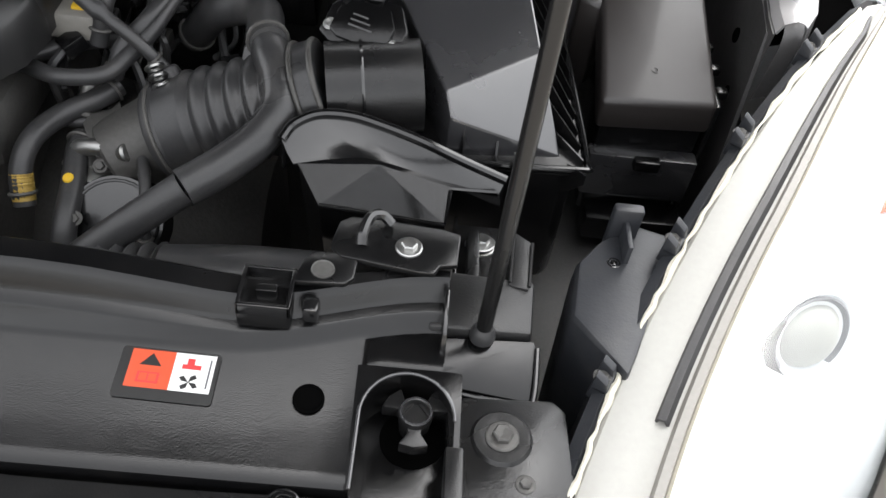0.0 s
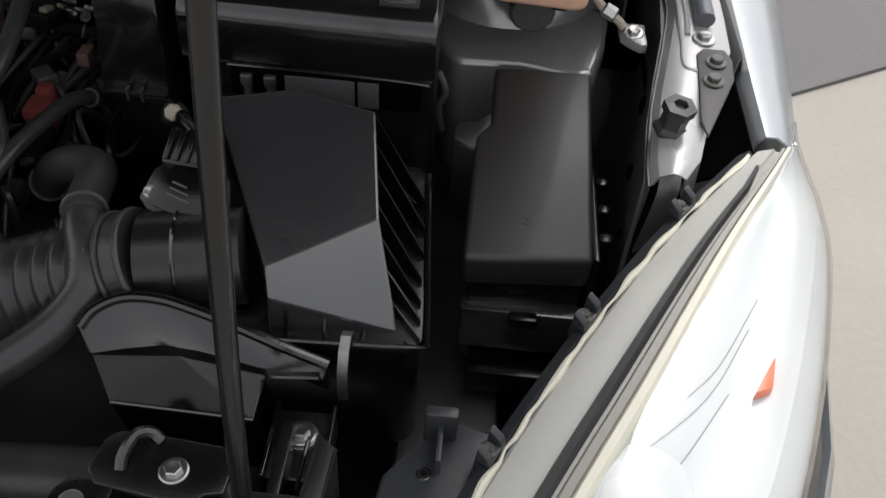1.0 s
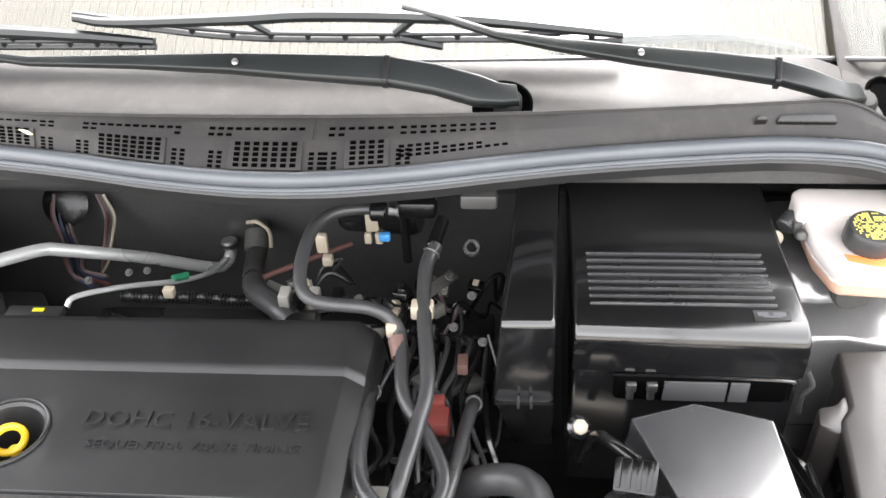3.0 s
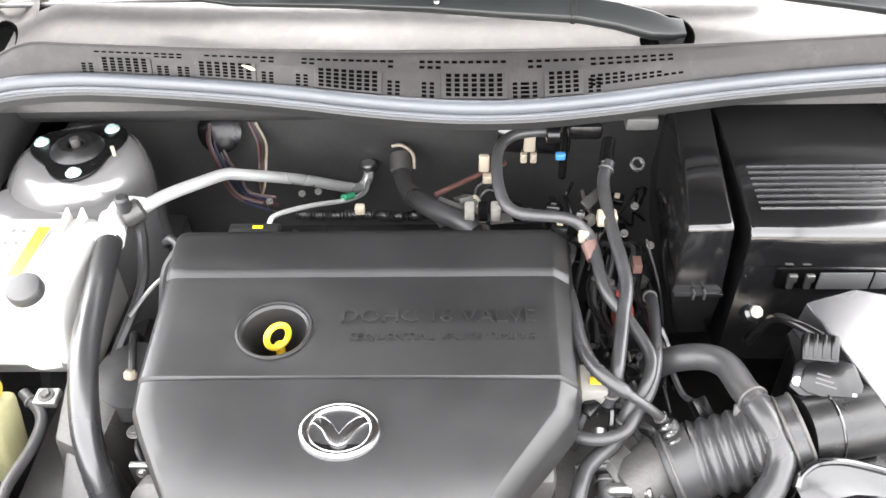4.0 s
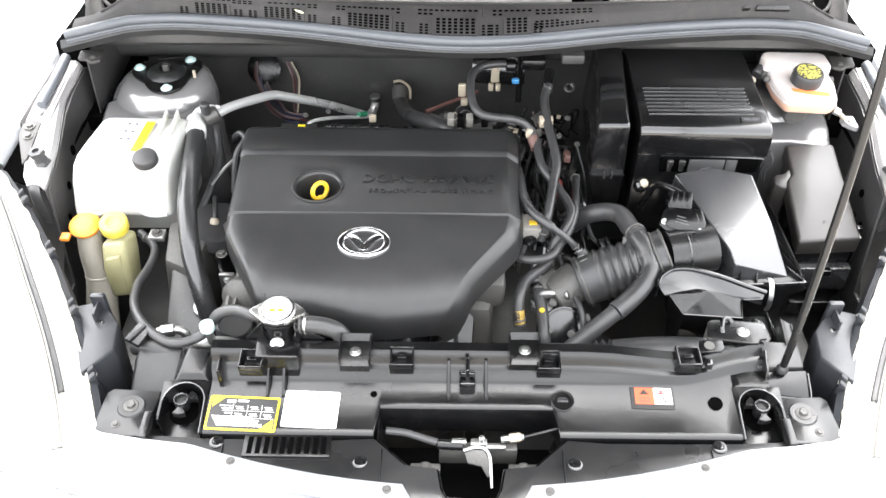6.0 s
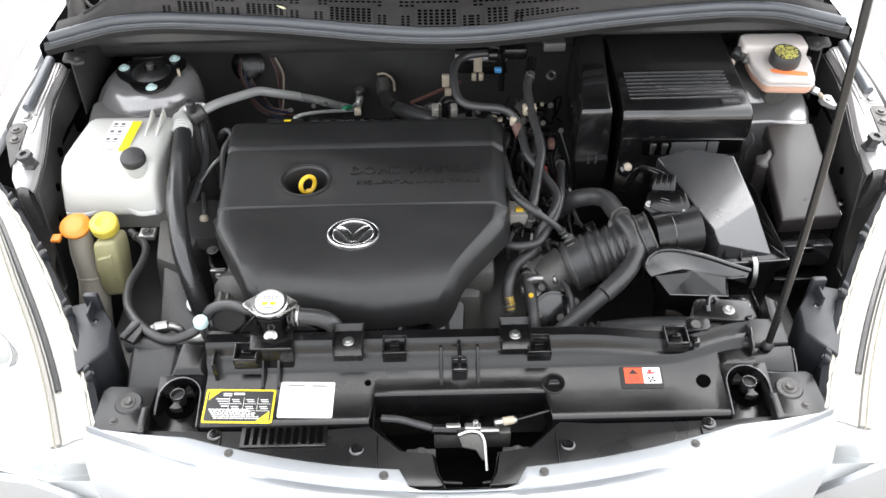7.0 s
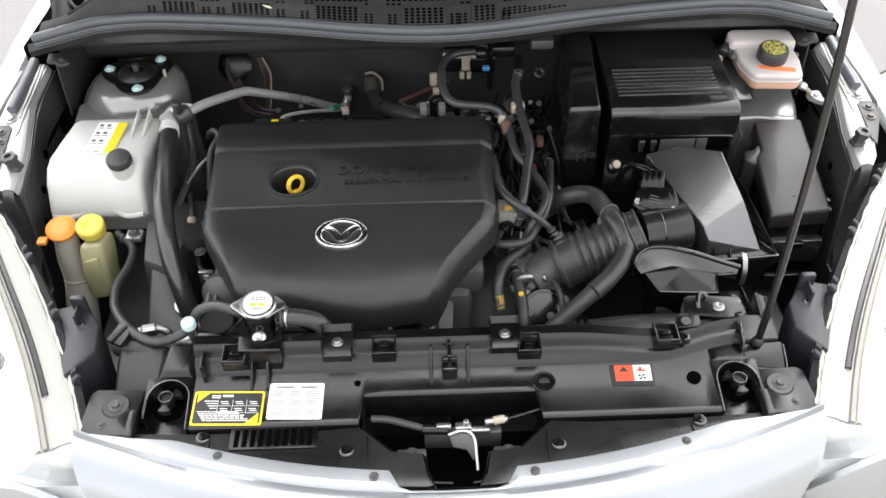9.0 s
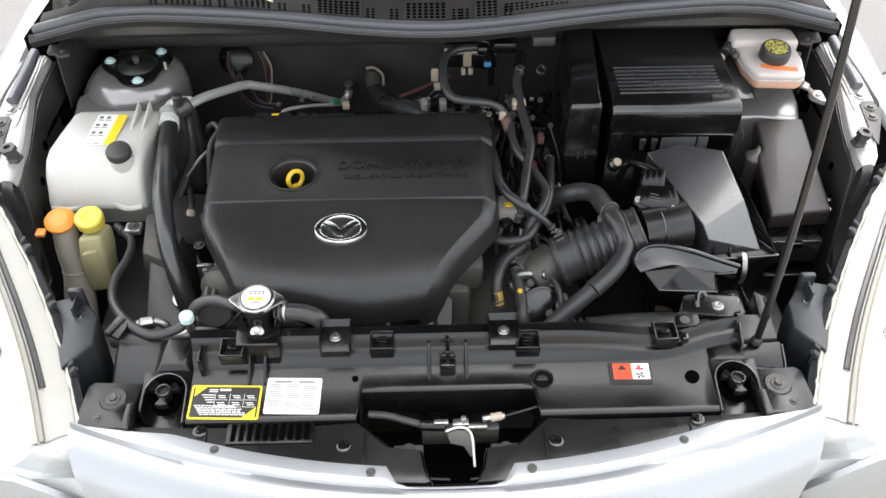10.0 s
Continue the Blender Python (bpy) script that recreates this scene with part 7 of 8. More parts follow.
plate = [(-0.036, -0.020), (-0.024, -0.026), (0.024, -0.026), (0.036, -0.018), (0.036, 0.004), (0.022, 0.024), (-0.022, 0.026), (-0.036, 0.006)]
fl = prism(plate, -0.016, 0.0045, 0.0025)
fl.transform(mm)
part("flange", fl, PLASTIC, maf)
cs = prism([(x * 0.74, y * 0.74 - 0.002) for x, y in plate], 0.003, 0.0085, 0.002)
cs.transform(mm)
part("case", cs, PLASTIC, maf)
part("mark", bars([(-0.012, -0.009 + 0.005 * i, 0.010 - 0.004 * i, -0.0075 + 0.005 * i) for i in range(3)], mm @ Matrix.Translation((0, 0, 0.0086)), 0.0), GREY_PRINT, maf, "faint moulded print")
mp = mm @ Matrix.Translation((-0.008, 0, 0)) @ Matrix.Rotation(radians(12), 4, "Z")
part("plug", block((-0.020, 0.016, -0.008), (0.018, 0.047, 0.009), 0.003, mp), PLASTIC, maf)
for i in range(4):
    part("plug_rib", block((-0.018 + 0.0092 * i, 0.019, 0.0085), (-0.0135 + 0.0092 * i, 0.046, 0.0112), 0.0008, mp), PLASTIC, maf)
for x in (-0.029, 0.029):
    placed("screw", BOLT, mm @ Matrix.Translation((x, -0.012, 0.0045)) @ Matrix.Scale(0.48, 4), maf)
part("plug_lead", tube([mp @ Vector((0, 0.045, 0.0)), (0.352, 0.415, 0.895), (0.340, 0.445, 0.87), (0.33, 0.47, 0.80)], 0.006), PLASTIC, maf)
part("lead_clip", rod((0.322, 0.475, 0.845), (0.325, 0.460, 0.866), 0.0125, soft=0.004), GLOSS_PLASTIC, maf)
part("white_plug", lathe([(0, 0), (0.008, 0), (0.008, 0.003), (0.005, 0.005), (0, 0.004)], (0.3252, 0.4595, 0.8665), (0.2, -0.6, 0.8), 7), CLIP_WHITE, maf)

# ---- hoses ----


def hose(pts, r, label, mat=None, name="hose", cat="hose"):
    """A hose with a spring clamp near each end."""
    h = thing(name, pts[0], label, cat)
    part("tube", tube(pts, r, seg=14), mat or RUBBER, h)
    line = spline(pts, 8)
    for i in (3, len(line) - 4):
        q = r(i / (len(line) - 1)) if callable(r) else r
        part("end_clamp", ring(line[i], line[i + 1] - line[i - 1], q + 0.0008, 0.0018, 18, 6), DARK_METAL, h)
    return h


hose([(0.195, 0.440, 0.780), (0.208, 0.430, 0.800), (0.224, 0.422, 0.822), (0.256, 0.412, 0.838), (0.277, 0.390, 0.848), (0.286, 0.348, 0.856), (0.294, 0.321, 0.862)], 0.0165, "thick black rubber breather hose")
big = thing("radiator_hose", (0.25, 0.2, 0.78), "thick grey-black radiator hose with a sleeve", "hose")
line = [(0.290, 0.332, 0.858), (0.298, 0.310, 0.857), (0.307, 0.289, 0.850), (0.310, 0.265, 0.838), (0.297, 0.240, 0.826), (0.273, 0.215, 0.816), (0.246, 0.193, 0.808)]
part("sleeve", tube(line, 0.0162, seg=16), RUBBER, big)
part("pipe", tube([(0.247, 0.194, 0.808), (0.212, 0.174, 0.788), (0.181, 0.157, 0.768), (0.15, 0.14, 0.745)], 0.0140, seg=16), RUBBER, big)
hose([(0.100, 0.722, 0.955), (0.060, 0.724, 0.953), (0.030, 0.716, 0.95), (0.012, 0.682, 0.948), (0.012, 0.610, 0.943), (0.032, 0.573, 0.935), (0.096, 0.574, 0.923), (0.122, 0.568, 0.908), (0.132, 0.548, 0.897), (0.141, 0.480, 0.885), (0.169, 0.441, 0.867), (0.188, 0.398, 0.855), (0.178, 0.363, 0.845), (0.158, 0.345, 0.825), (0.150, 0.335, 0.800)], 0.0078, "looped black vacuum hose along the engine cover")
hose([(0.163, 0.672, 0.938), (0.153, 0.640, 0.927), (0.156, 0.575, 0.913), (0.166, 0.489, 0.895), (0.158, 0.441, 0.880), (0.149, 0.397, 0.870), (0.142, 0.366, 0.858), (0.134, 0.355, 0.82)], 0.0085, "black fuel hose with an ivory clip")
hose([(0.098, 0.535, 0.835), (0.099, 0.499, 0.860), (0.101, 0.450, 0.872), (0.103, 0.405, 0.876), (0.116, 0.362, 0.877), (0.148, 0.338, 0.865), (0.178, 0.331, 0.843), (0.199, 0.329, 0.820)], lambda s: 0.0085 if s < 0.72 else 0.0058, "black hose running to the intake nipple")
hose([(0.214, 0.545, 0.81), (0.209, 0.500, 0.838), (0.200, 0.430, 0.850), (0.194, 0.392, 0.850), (0.183, 0.360, 0.838), (0.168, 0.340, 0.825), (0.149, 0.318, 0.815), (0.113, 0.308, 0.815), (0.080, 0.325, 0.810), (0.055, 0.350, 0.80)], 0.0075, "curved black hose beside the engine cover")
hose([(0.152, 0.336, 0.790), (0.140, 0.322, 0.786), (0.110, 0.295, 0.781), (0.096, 0.264, 0.778), (0.092, 0.240, 0.762), (0.096, 0.224, 0.738)], 0.0098, "grey-black hose with a yellow paint mark")
hose([(0.130, 0.290, 0.765), (0.130, 0.272, 0.762), (0.134, 0.241, 0.752), (0.136, 0.201, 0.735), (0.138, 0.18, 0.70)], 0.0105, "grey-black coolant hose with a yellow paint dot")
top("paint_dot", lathe([(0, 0), (0.005, 0), (0.004, 0.0015), (0, 0.002)], (0.1325, 0.2385, 0.7620), (-0.1, -0.3, 0.9), 12), YELLOW, "yellow paint dot on a coolant hose", "mark")
hose([(0.150, 0.395, 0.800), (0.120, 0.365, 0.815), (0.085, 0.345, 0.812), (0.055, 0.330, 0.80)], 0.0085, "black hose dropping behind the engine cover")
hose([(0.095, 0.300, 0.770), (0.114, 0.300, 0.772), (0.154, 0.298, 0.774), (0.184, 0.274, 0.772), (0.199, 0.236, 0.766), (0.202, 0.212, 0.75), (0.203, 0.20, 0.72)], 0.0052, "thin black vacuum line")
rw = random.Random(11)
wl = thing("engine_wiring", (0.16, 0.48, 0.70), "tangled black wiring and small plugs beside the engine cover", "wiring")
for i in range(10):
    x, y0 = rw.uniform(0.095, 0.235), rw.uniform(0.30, 0.42)
    pts = [(x, y0, rw.uniform(0.74, 0.79))]
    for k in range(4):
        pts.append((pts[-1][0] + rw.uniform(-0.022, 0.022), pts[-1][1] + rw.uniform(0.03, 0.08), rw.uniform(0.75, 0.825)))
    part("wire", tube(pts, rw.choice((0.0022, 0.003, 0.0042)), seg=6, per=6), rw.choice((RUBBER, RUBBER, GLOSS_PLASTIC, WIRE_RED, DARK_METAL, RUBBER)), wl)
for i in range(16):
    m = Matrix.Translation((rw.uniform(0.10, 0.25), rw.uniform(0.34, 0.66), rw.uniform(0.77, 0.825))) @ Matrix.Rotation(rw.uniform(-1, 1), 4, "Z") @ Matrix.Rotation(rw.uniform(-0.6, 0.6), 4, "X")
    a, b, c = rw.uniform(0.005, 0.011), rw.uniform(0.006, 0.015), rw.uniform(0.004, 0.008)
    part("plug", block((-a, -b, -c), (a, b, c), 0.0015, m), rw.choice((GLOSS_PLASTIC, PLASTIC_DULL, PLASTIC, GLOSS_PLASTIC, DARK_METAL)), wl)
    part("plug_tail", tube([m @ Vector((0, -b, 0)), m @ Vector((0.004, -b - 0.02, -0.008)), m @ Vector((0.0, -b - 0.03, -0.05))], 0.004, seg=6), RUBBER, wl)
top("paint_mark", tube([(0.0925, 0.2390, 0.7612), (0.0935, 0.2340, 0.7540), (0.0955, 0.2265, 0.7420)], lambda s: 0.0101 + 0.0003 * math.sin(40 * s)), PAINT_FLECK, "yellow marked hose end", "mark")
top("hose_clip", block((0.140, 0.578, 0.902), (0.166, 0.597, 0.920), 0.003), CLIP_WHITE, "ivory plastic hose clip", "clip")
top("hose_clip", block((0.114, 0.556, 0.894), (0.127, 0.570, 0.912), 0.003), CLIP_WHITE, "ivory plastic hose clip", "clip")
top("hose_tape", tube([(0.127, 0.553, 0.898), (0.133, 0.533, 0.889)], 0.0108), COPPER_TAPE, "brown tape wrapped round a hose", "tape")
top("blue_clip", block((0.092, 0.687, 0.930), (0.106, 0.696, 0.940), 0.002), BLUE_CLIP, "bright blue plastic pipe clip", "clip")
top("ivory_clip", bevel(block((0.056, 0.790, 0.868), (0.074, 0.800, 0.905)), 0.003), CLIP_WHITE, "tan spring clip on the bulkhead pipe", "clip")

# solenoid and wiring behind the cover
sl = thing("purge_valve", (0.13, 0.72, 0.90), "dark grey purge valve with plugs on the bulkhead", "valve")
part("body", block((0.112, 0.722, 0.938), (0.160, 0.752, 0.962), 0.006), PLASTIC, sl)
part("bracket", block((0.19, 0.72, 0.955), (0.235, 0.76, 0.975), 0.004), PAINT_DARK, sl)
part("stub", rod((0.100, 0.716, 0.955), (0.080, 0.716, 0.955), 0.012, soft=0.002), PLASTIC, sl)
part("coil", rod((0.158, 0.668, 0.934), (0.168, 0.715, 0.946), 0.0095, soft=0.003), PLASTIC, sl)
part("ring_bolt", ring((0.205, 0.685, 0.925), (0.1, -0.6, 0.7), 0.008, 0.004), PLASTIC_DULL, sl)
part("vertical_pipe", rod((0.113, 0.765, 0.95), (0.114, 0.765, 0.84), 0.006), PLASTIC, sl)

cn = thing("wiring_plugs", (0.13, 0.42, 0.79), "cluster of grey and red wiring plugs", "wiring plugs")
part("grey_plug", block((0.078, 0.352, 0.822), (0.134, 0.394, 0.848), 0.004), GREY_CONN, cn)
part("yellow_lock", block((0.112, 0.362, 0.847), (0.126, 0.372, 0.851), 0.001), YELLOW, cn)
part("red_plug", block((0.160, 0.488, 0.80), (0.186, 0.518, 0.830), 0.004), RED_CONN, cn)
part("red_key", block((0.164, 0.515, 0.815), (0.180, 0.530, 0.836), 0.003), RED_CONN, cn)
part("dark_plug", block((0.16, 0.44, 0.79), (0.195, 0.485, 0.818), 0.004), PLASTIC, cn)
part("brown_tag", block((0.192, 0.560, 0.835), (0.204, 0.580, 0.850), 0.001), COPPER_TAPE, cn)
for i in range(8):
    x = 0.100 + 0.014 * i
    part("wire", tube([(x, 0.43 + 0.01 * (i % 3), 0.815), (x + 0.01, 0.47, 0.80 + 0.012 * (i % 2)), (x + 0.012 * (i % 3 - 1), 0.54, 0.79 + 0.01 * (i % 4)), (x + 0.02, 0.62, 0.82), (x + 0.01, 0.66, 0.80)], 0.0036, seg=8), (RUBBER, PLASTIC_DULL, RUBBER, GLOSS_PLASTIC)[i % 4], cn)

# wiring and fittings in front of the bulkhead
hr = thing("bulkhead_wiring", (-0.42, 0.9, 0.74), "bundle of coloured wires hanging from the bulkhead grommet", "wiring")
for i in range(9):
    a = 2 * math.pi * i / 9
    o = Vector((0.009 * math.cos(a), 0.006 * math.sin(a), 0.008 * math.sin(a * 2)))
    part("wire", tube([Vector(p) + o * k for p, k in (((-0.466, 0.955, 0.812), 0.9), ((-0.463, 0.935, 0.785), 1.3), ((-0.451, 0.915, 0.758), 1.2), ((-0.424, 0.87, 0.747), 1.6), ((-0.395, 0.825, 0.755), 1.1), ((-0.35, 0.80, 0.76), 1.5))], 0.0026, seg=7), (WIRE_RED, WIRE_PALE, WIRE_BLUE, RUBBER, WIRE_PALE)[i % 5], hr)
for i in range(4):
    part("wire", tube([(-0.404 + 0.004 * i, 0.955, 0.816), (-0.392 + 0.005 * i, 0.94, 0.785), (-0.386 + 0.004 * i, 0.91, 0.766), (-0.384 + 0.003 * i, 0.88, 0.742), (-0.375, 0.85, 0.74)], 0.0024, seg=7), (WIRE_PALE, WIRE_RED, RUBBER, CLIP_WHITE)[i], hr)
part("grommet", lathe([(0, 0), (0.036, 0), (0.038, 0.006), (0.026, 0.012), (0, 0.012)], (-0.455, 0.952, 0.800), (0, -0.8, 0.5), 28), PLASTIC, hr)
bp = thing("bulkhead_pipes", (0.0, 0.75, 0.82), "brown pipe and ivory clips in front of the bulkhead", "pipes")
part("brown_pipe", tube([(-0.078, 0.733, 0.834), (-0.054, 0.75, 0.834), (-0.015, 0.78, 0.833), (0.03, 0.81, 0.834)], 0.0042, seg=10), PIPE_BROWN, bp)
part("tan_clip", bevel(block((-0.012, 0.775, 0.842), (0.004, 0.785, 0.872)), 0.003), CLIP_WHITE, bp)
part("clip", block((-0.006, 0.772, 0.822), (0.008, 0.785, 0.836), 0.002), CLIP_WHITE, bp)
for x in (0.057, 0.072):
    part("clip", block((x - 0.005, 0.792, 0.846), (x + 0.005, 0.802, 0.862), 0.002), CLIP_WHITE, bp)
part("black_canister", lathe([(0, 0), (0.034, 0), (0.038, 0.008), (0.038, 0.10), (0.034, 0.11), (0, 0.11)], (0.02, 0.835, 0.885), (1, -0.1, 0), 26), GLOSS_PLASTIC, bp)
part("pipe", tube([(0.0, 0.80, 0.93), (0.03, 0.80, 0.938), (0.08, 0.80, 0.93), (0.12, 0.79, 0.92)], 0.006, seg=8), RUBBER, bp)
for i, x in enumerate((-0.027, -0.008, 0.010, 0.040)):
    part("coil_plug", block((x - 0.007, 0.645, 0.855), (x + 0.007, 0.668, 0.876), 0.003), (GREY_CONN, PLASTIC, GREY_CONN, PLASTIC)[i], bp)
part("white_square", block((-0.192, 0.672, 0.846), (-0.178, 0.684, 0.860), 0.002), CLIP_WHITE, bp)
for i, (x, y, z) in enumerate(((-0.29, 0.78, 0.80), (-0.265, 0.785, 0.80), (-0.335, 0.75, 0.81), (-0.02, 0.70, 0.845), (0.06, 0.68, 0.845), (0.185, 0.614, 0.86), (0.205, 0.66, 0.87), (0.22, 0.60, 0.85))):
    placed("bolt", BOLT_DARK, Matrix.Translation((x, y, z)) @ Matrix.Rotation(0.6, 4, "X") @ Matrix.Scale(0.55, 4), bp)
part("lower_shelf", block((-0.36, 0.62, 0.70), (0.23, 0.80, 0.72), 0.006), PLASTIC_DULL, bp)
part("filler_plate", block((-0.355, 0.590, 0.876), (-0.285, 0.612, 0.886), 0.003), LABEL_BLACK, bp)
part("filler_mark", bars([(-0.322, 0.600, -0.308, 0.606)], Matrix.Identity(4), 0.886), LABEL_YELLOW, bp)
lp = thing("lifting_loop", (-0.44, 0.58, 0.84), "small bent steel hose and loop at the engine corner", "hose loop")
part("loop", tube([(-0.459, 0.63, 0.83), (-0.446, 0.60, 0.862), (-0.433, 0.592, 0.874), (-0.424, 0.580, 0.868), (-0.438, 0.55, 0.850), (-0.44, 0.50, 0.80)], 0.006, seg=8), RUBBER, lp)
part("wire", tube([(-0.48, 0.50, 0.82), (-0.455, 0.53, 0.84), (-0.43, 0.56, 0.85)], 0.003, seg=6), ALUMINIUM, lp)
part("thin_hose", tube([(-0.50, 0.655, 0.86), (-0.485, 0.61, 0.845), (-0.478, 0.55, 0.82), (-0.50, 0.47, 0.78)], 0.008, seg=8), RUBBER, lp)

# air conditioning line and thick hose
ac = thing("air_conditioning_pipe", (-0.35, 0.8, 0.75), "bent silver aluminium air conditioning pipe", "pipe")
part("pipe", tube([(-0.498, 0.645, 0.878), (-0.468, 0.688, 0.872), (-0.430, 0.745, 0.853), (-0.405, 0.781, 0.839), (-0.385, 0.797, 0.826), (-0.305, 0.86, 0.765), (-0.232, 0.922, 0.697), (-0.214, 0.940, 0.691), (-0.206, 0.950, 0.704), (-0.205, 0.954, 0.722)], 0.0095, seg=14), PIPE_METAL, ac)
part("end_nut", rod((-0.205, 0.952, 0.716), (-0.205, 0.953, 0.730), 0.0145, soft=0.003, seg=16), STEEL, ac)
part("coupling", rod((-0.515, 0.638, 0.872), (-0.488, 0.655, 0.880), 0.017, soft=0.004), DARK_METAL, ac)
part("port_cap", rod((-0.507, 0.640, 0.885), (-0.507, 0.638, 0.912), 0.010, soft=0.003), RUBBER, ac)
part("thin_pipe", tube([(-0.315, 0.655, 0.845), (-0.306, 0.67, 0.850), (-0.267, 0.72, 0.825), (-0.221, 0.78, 0.786), (-0.203, 0.83, 0.757), (-0.201, 0.88, 0.730), (-0.204, 0.93, 0.708)], 0.0038, seg=10), PIPE_METAL, ac)
part("heater_elbow", tube([(-0.145, 0.955, 0.760), (-0.145, 0.93, 0.755), (-0.141, 0.90, 0.750), (-0.124, 0.82, 0.770), (-0.087, 0.72, 0.821), (-0.04, 0.66, 0.845), (-0.02, 0.64, 0.84)], 0.0155, seg=14), RUBBER, ac)
part("elbow_clip", tube([(-0.158, 0.925, 0.785), (-0.140, 0.922, 0.788), (-0.122, 0.915, 0.775), (-0.120, 0.905, 0.752)], 0.003, seg=8), CLIP_WHITE, ac, "ivory spring clip")
part("elbow_sleeve", rod((-0.145, 0.925, 0.770), (-0.142, 0.895, 0.752), 0.018, soft=0.003), DARK_METAL, ac)
part("green_band", rod((-0.225, 0.775, 0.7945), (-0.212, 0.793, 0.786), 0.0055), GREEN_TAPE, ac)
th = thing("air_conditioning_hose", (-0.5, 0.45, 0.72), "thick black rubber air conditioning hose with a metal crimp", "hose")
part("hose", tube([(-0.530, 0.628, 0.862), (-0.520, 0.585, 0.868), (-0.507, 0.50, 0.872), (-0.497, 0.42, 0.868), (-0.488, 0.365, 0.855), (-0.474, 0.305, 0.818), (-0.455, 0.262, 0.755), (-0.44, 0.235, 0.68)], 0.0175, seg=18), RUBBER_SHINY, th)
part("crimp", tube([(-0.533, 0.648, 0.862), (-0.529, 0.620, 0.864), (-0.524, 0.590, 0.867)], 0.0200, seg=18), CRIMP, th, "bright metal crimp")
part("elbow", tube([(-0.533, 0.645, 0.862), (-0.528, 0.665, 0.868), (-0.51, 0.665, 0.874), (-0.49, 0.655, 0.88)], 0.014, seg=14), CRIMP, th)
for k in range(3):
    part("crimp_ring", ring((-0.5285 + 0.0022 * k, 0.617 - 0.010 * k, 0.8642 + 0.001 * k), (0.2, -1, 0.05), 0.0200, 0.0016, 24, 6), CRIMP, th)

# radiator cap and its hoses
rc = thing("radiator_filler", (-0.285, 0.104, 0.85), "radiator filler with a silver cap and printed white top", "radiator filler")
part("neck", lathe([(0.0, 0), (0.024, 0), (0.024, 0.03), (0.028, 0.034), (0.028, 0.040), (0, 0.04)], (-0.285, 0.104, 0.852), (0, -0.05, 1), 28), PLASTIC, rc)
cap = lathe([(0.0, 0.0), (0.026, 0.0), (0.028, 0.003), (0.028, 0.008), (0.026, 0.0105), (0.0235, 0.011), (0.0225, 0.0095), (0.0, 0.0095)], (-0.285, 0.104, 0.893), (0, -0.05, 1), 36)
part("cap", cap, STEEL, rc)
part("grip_plate", prism([(-0.328, 0.105), (-0.324, 0.111), (-0.302, 0.128), (-0.285, 0.132), (-0.268, 0.128), (-0.246, 0.110), (-0.242, 0.104), (-0.246, 0.098), (-0.268, 0.080), (-0.285, 0.076), (-0.302, 0.080), (-0.324, 0.099)], 0.892, 0.899, 0.002), STEEL, rc)
cm = Matrix.Translation((-0.285, 0.1035, 0.9028)) @ Matrix.Rotation(0.05, 4, "X")
part("top_print", lathe([(0, 0), (0.022, 0), (0.022, 0.0006), (0, 0.0006)], m=cm, seg=32), LABEL_WHITE, rc, "white printed disc")
part("print_mark", bars([(-0.011, -0.006, -0.002, 0.000), (0.001, -0.006, 0.010, 0.000)], cm, 0.0006), LABEL_YELLOW, rc)
part("print_lines", bars([(-0.010 + 0.006 * i, 0.006 + 0.004 * k, -0.006 + 0.006 * i, 0.008 + 0.004 * k) for i in range(4) for k in range(2)] + [(-0.008, -0.012, 0.008, -0.0105)], cm, 0.0006), LABEL_GREY, rc)
placed("bolt", BOLT, Matrix.Translation((-0.285, 0.071, 0.862)) @ Matrix.Rotation(0.35, 4, "X") @ Matrix.Scale(0.9, 4), rc)
hose([(-0.308, 0.106, 0.880), (-0.325, 0.110, 0.882), (-0.357, 0.129, 0.872), (-0.388, 0.136, 0.855), (-0.404, 0.130, 0.832), (-0.421, 0.116, 0.822), (-0.459, 0.106, 0.820), (-0.502, 0.131, 0.820), (-0.543, 0.187, 0.810), (-0.561, 0.254, 0.795), (-0.557, 0.319, 0.785), (-0.562, 0.364, 0.785), (-0.595, 0.397, 0.79)], lambda s: 0.0098 - 0.0026 * min(1, 2 * s), "long black overflow hose from the radiator cap")
hose([(-0.258, 0.098, 0.876), (-0.235, 0.096, 0.878), (-0.210, 0.096, 0.872), (-0.192, 0.094, 0.858), (-0.182, 0.092, 0.82)], 0.0135, "short black radiator hose")
top("hose_clamp", ring((-0.243, 0.097, 0.877), (1, -0.05, 0.05), 0.0145, 0.0025), STEEL, "bright steel clamp round the short hose", "clamp")

sv = thing("service_port", (-0.40, 0.12, 0.78), "silver service pipe with a pale blue cap", "service port")
part("cap", lathe([(0, 0), (0.0095, 0), (0.0115, 0.003), (0.0112, 0.013), (0.0085, 0.016), (0, 0.0165)], (-0.403, 0.118, 0.838), (0, -0.05, 1), 20), BLUE_CAP, sv, "pale blue dust cap")
part("stem", rod((-0.401, 0.119, 0.800), (-0.403, 0.118, 0.840), 0.007), ALUMINIUM, sv)
part("pipe", tube([(-0.43, 0.128, 0.790), (-0.41, 0.122, 0.800), (-0.385, 0.120, 0.806), (-0.362, 0.122, 0.795), (-0.355, 0.125, 0.765)], 0.0105), ALUMINIUM, sv)
part("fitting", tube([(-0.500, 0.150, 0.795), (-0.475, 0.156, 0.795), (-0.458, 0.155, 0.790), (-0.452, 0.150, 0.772)], 0.0075), ALUMINIUM, sv)
part("fitting_nut", rod((-0.495, 0.151, 0.795), (-0.472, 0.156, 0.795), 0.0105, seg=10, soft=0.002), STEEL, sv)
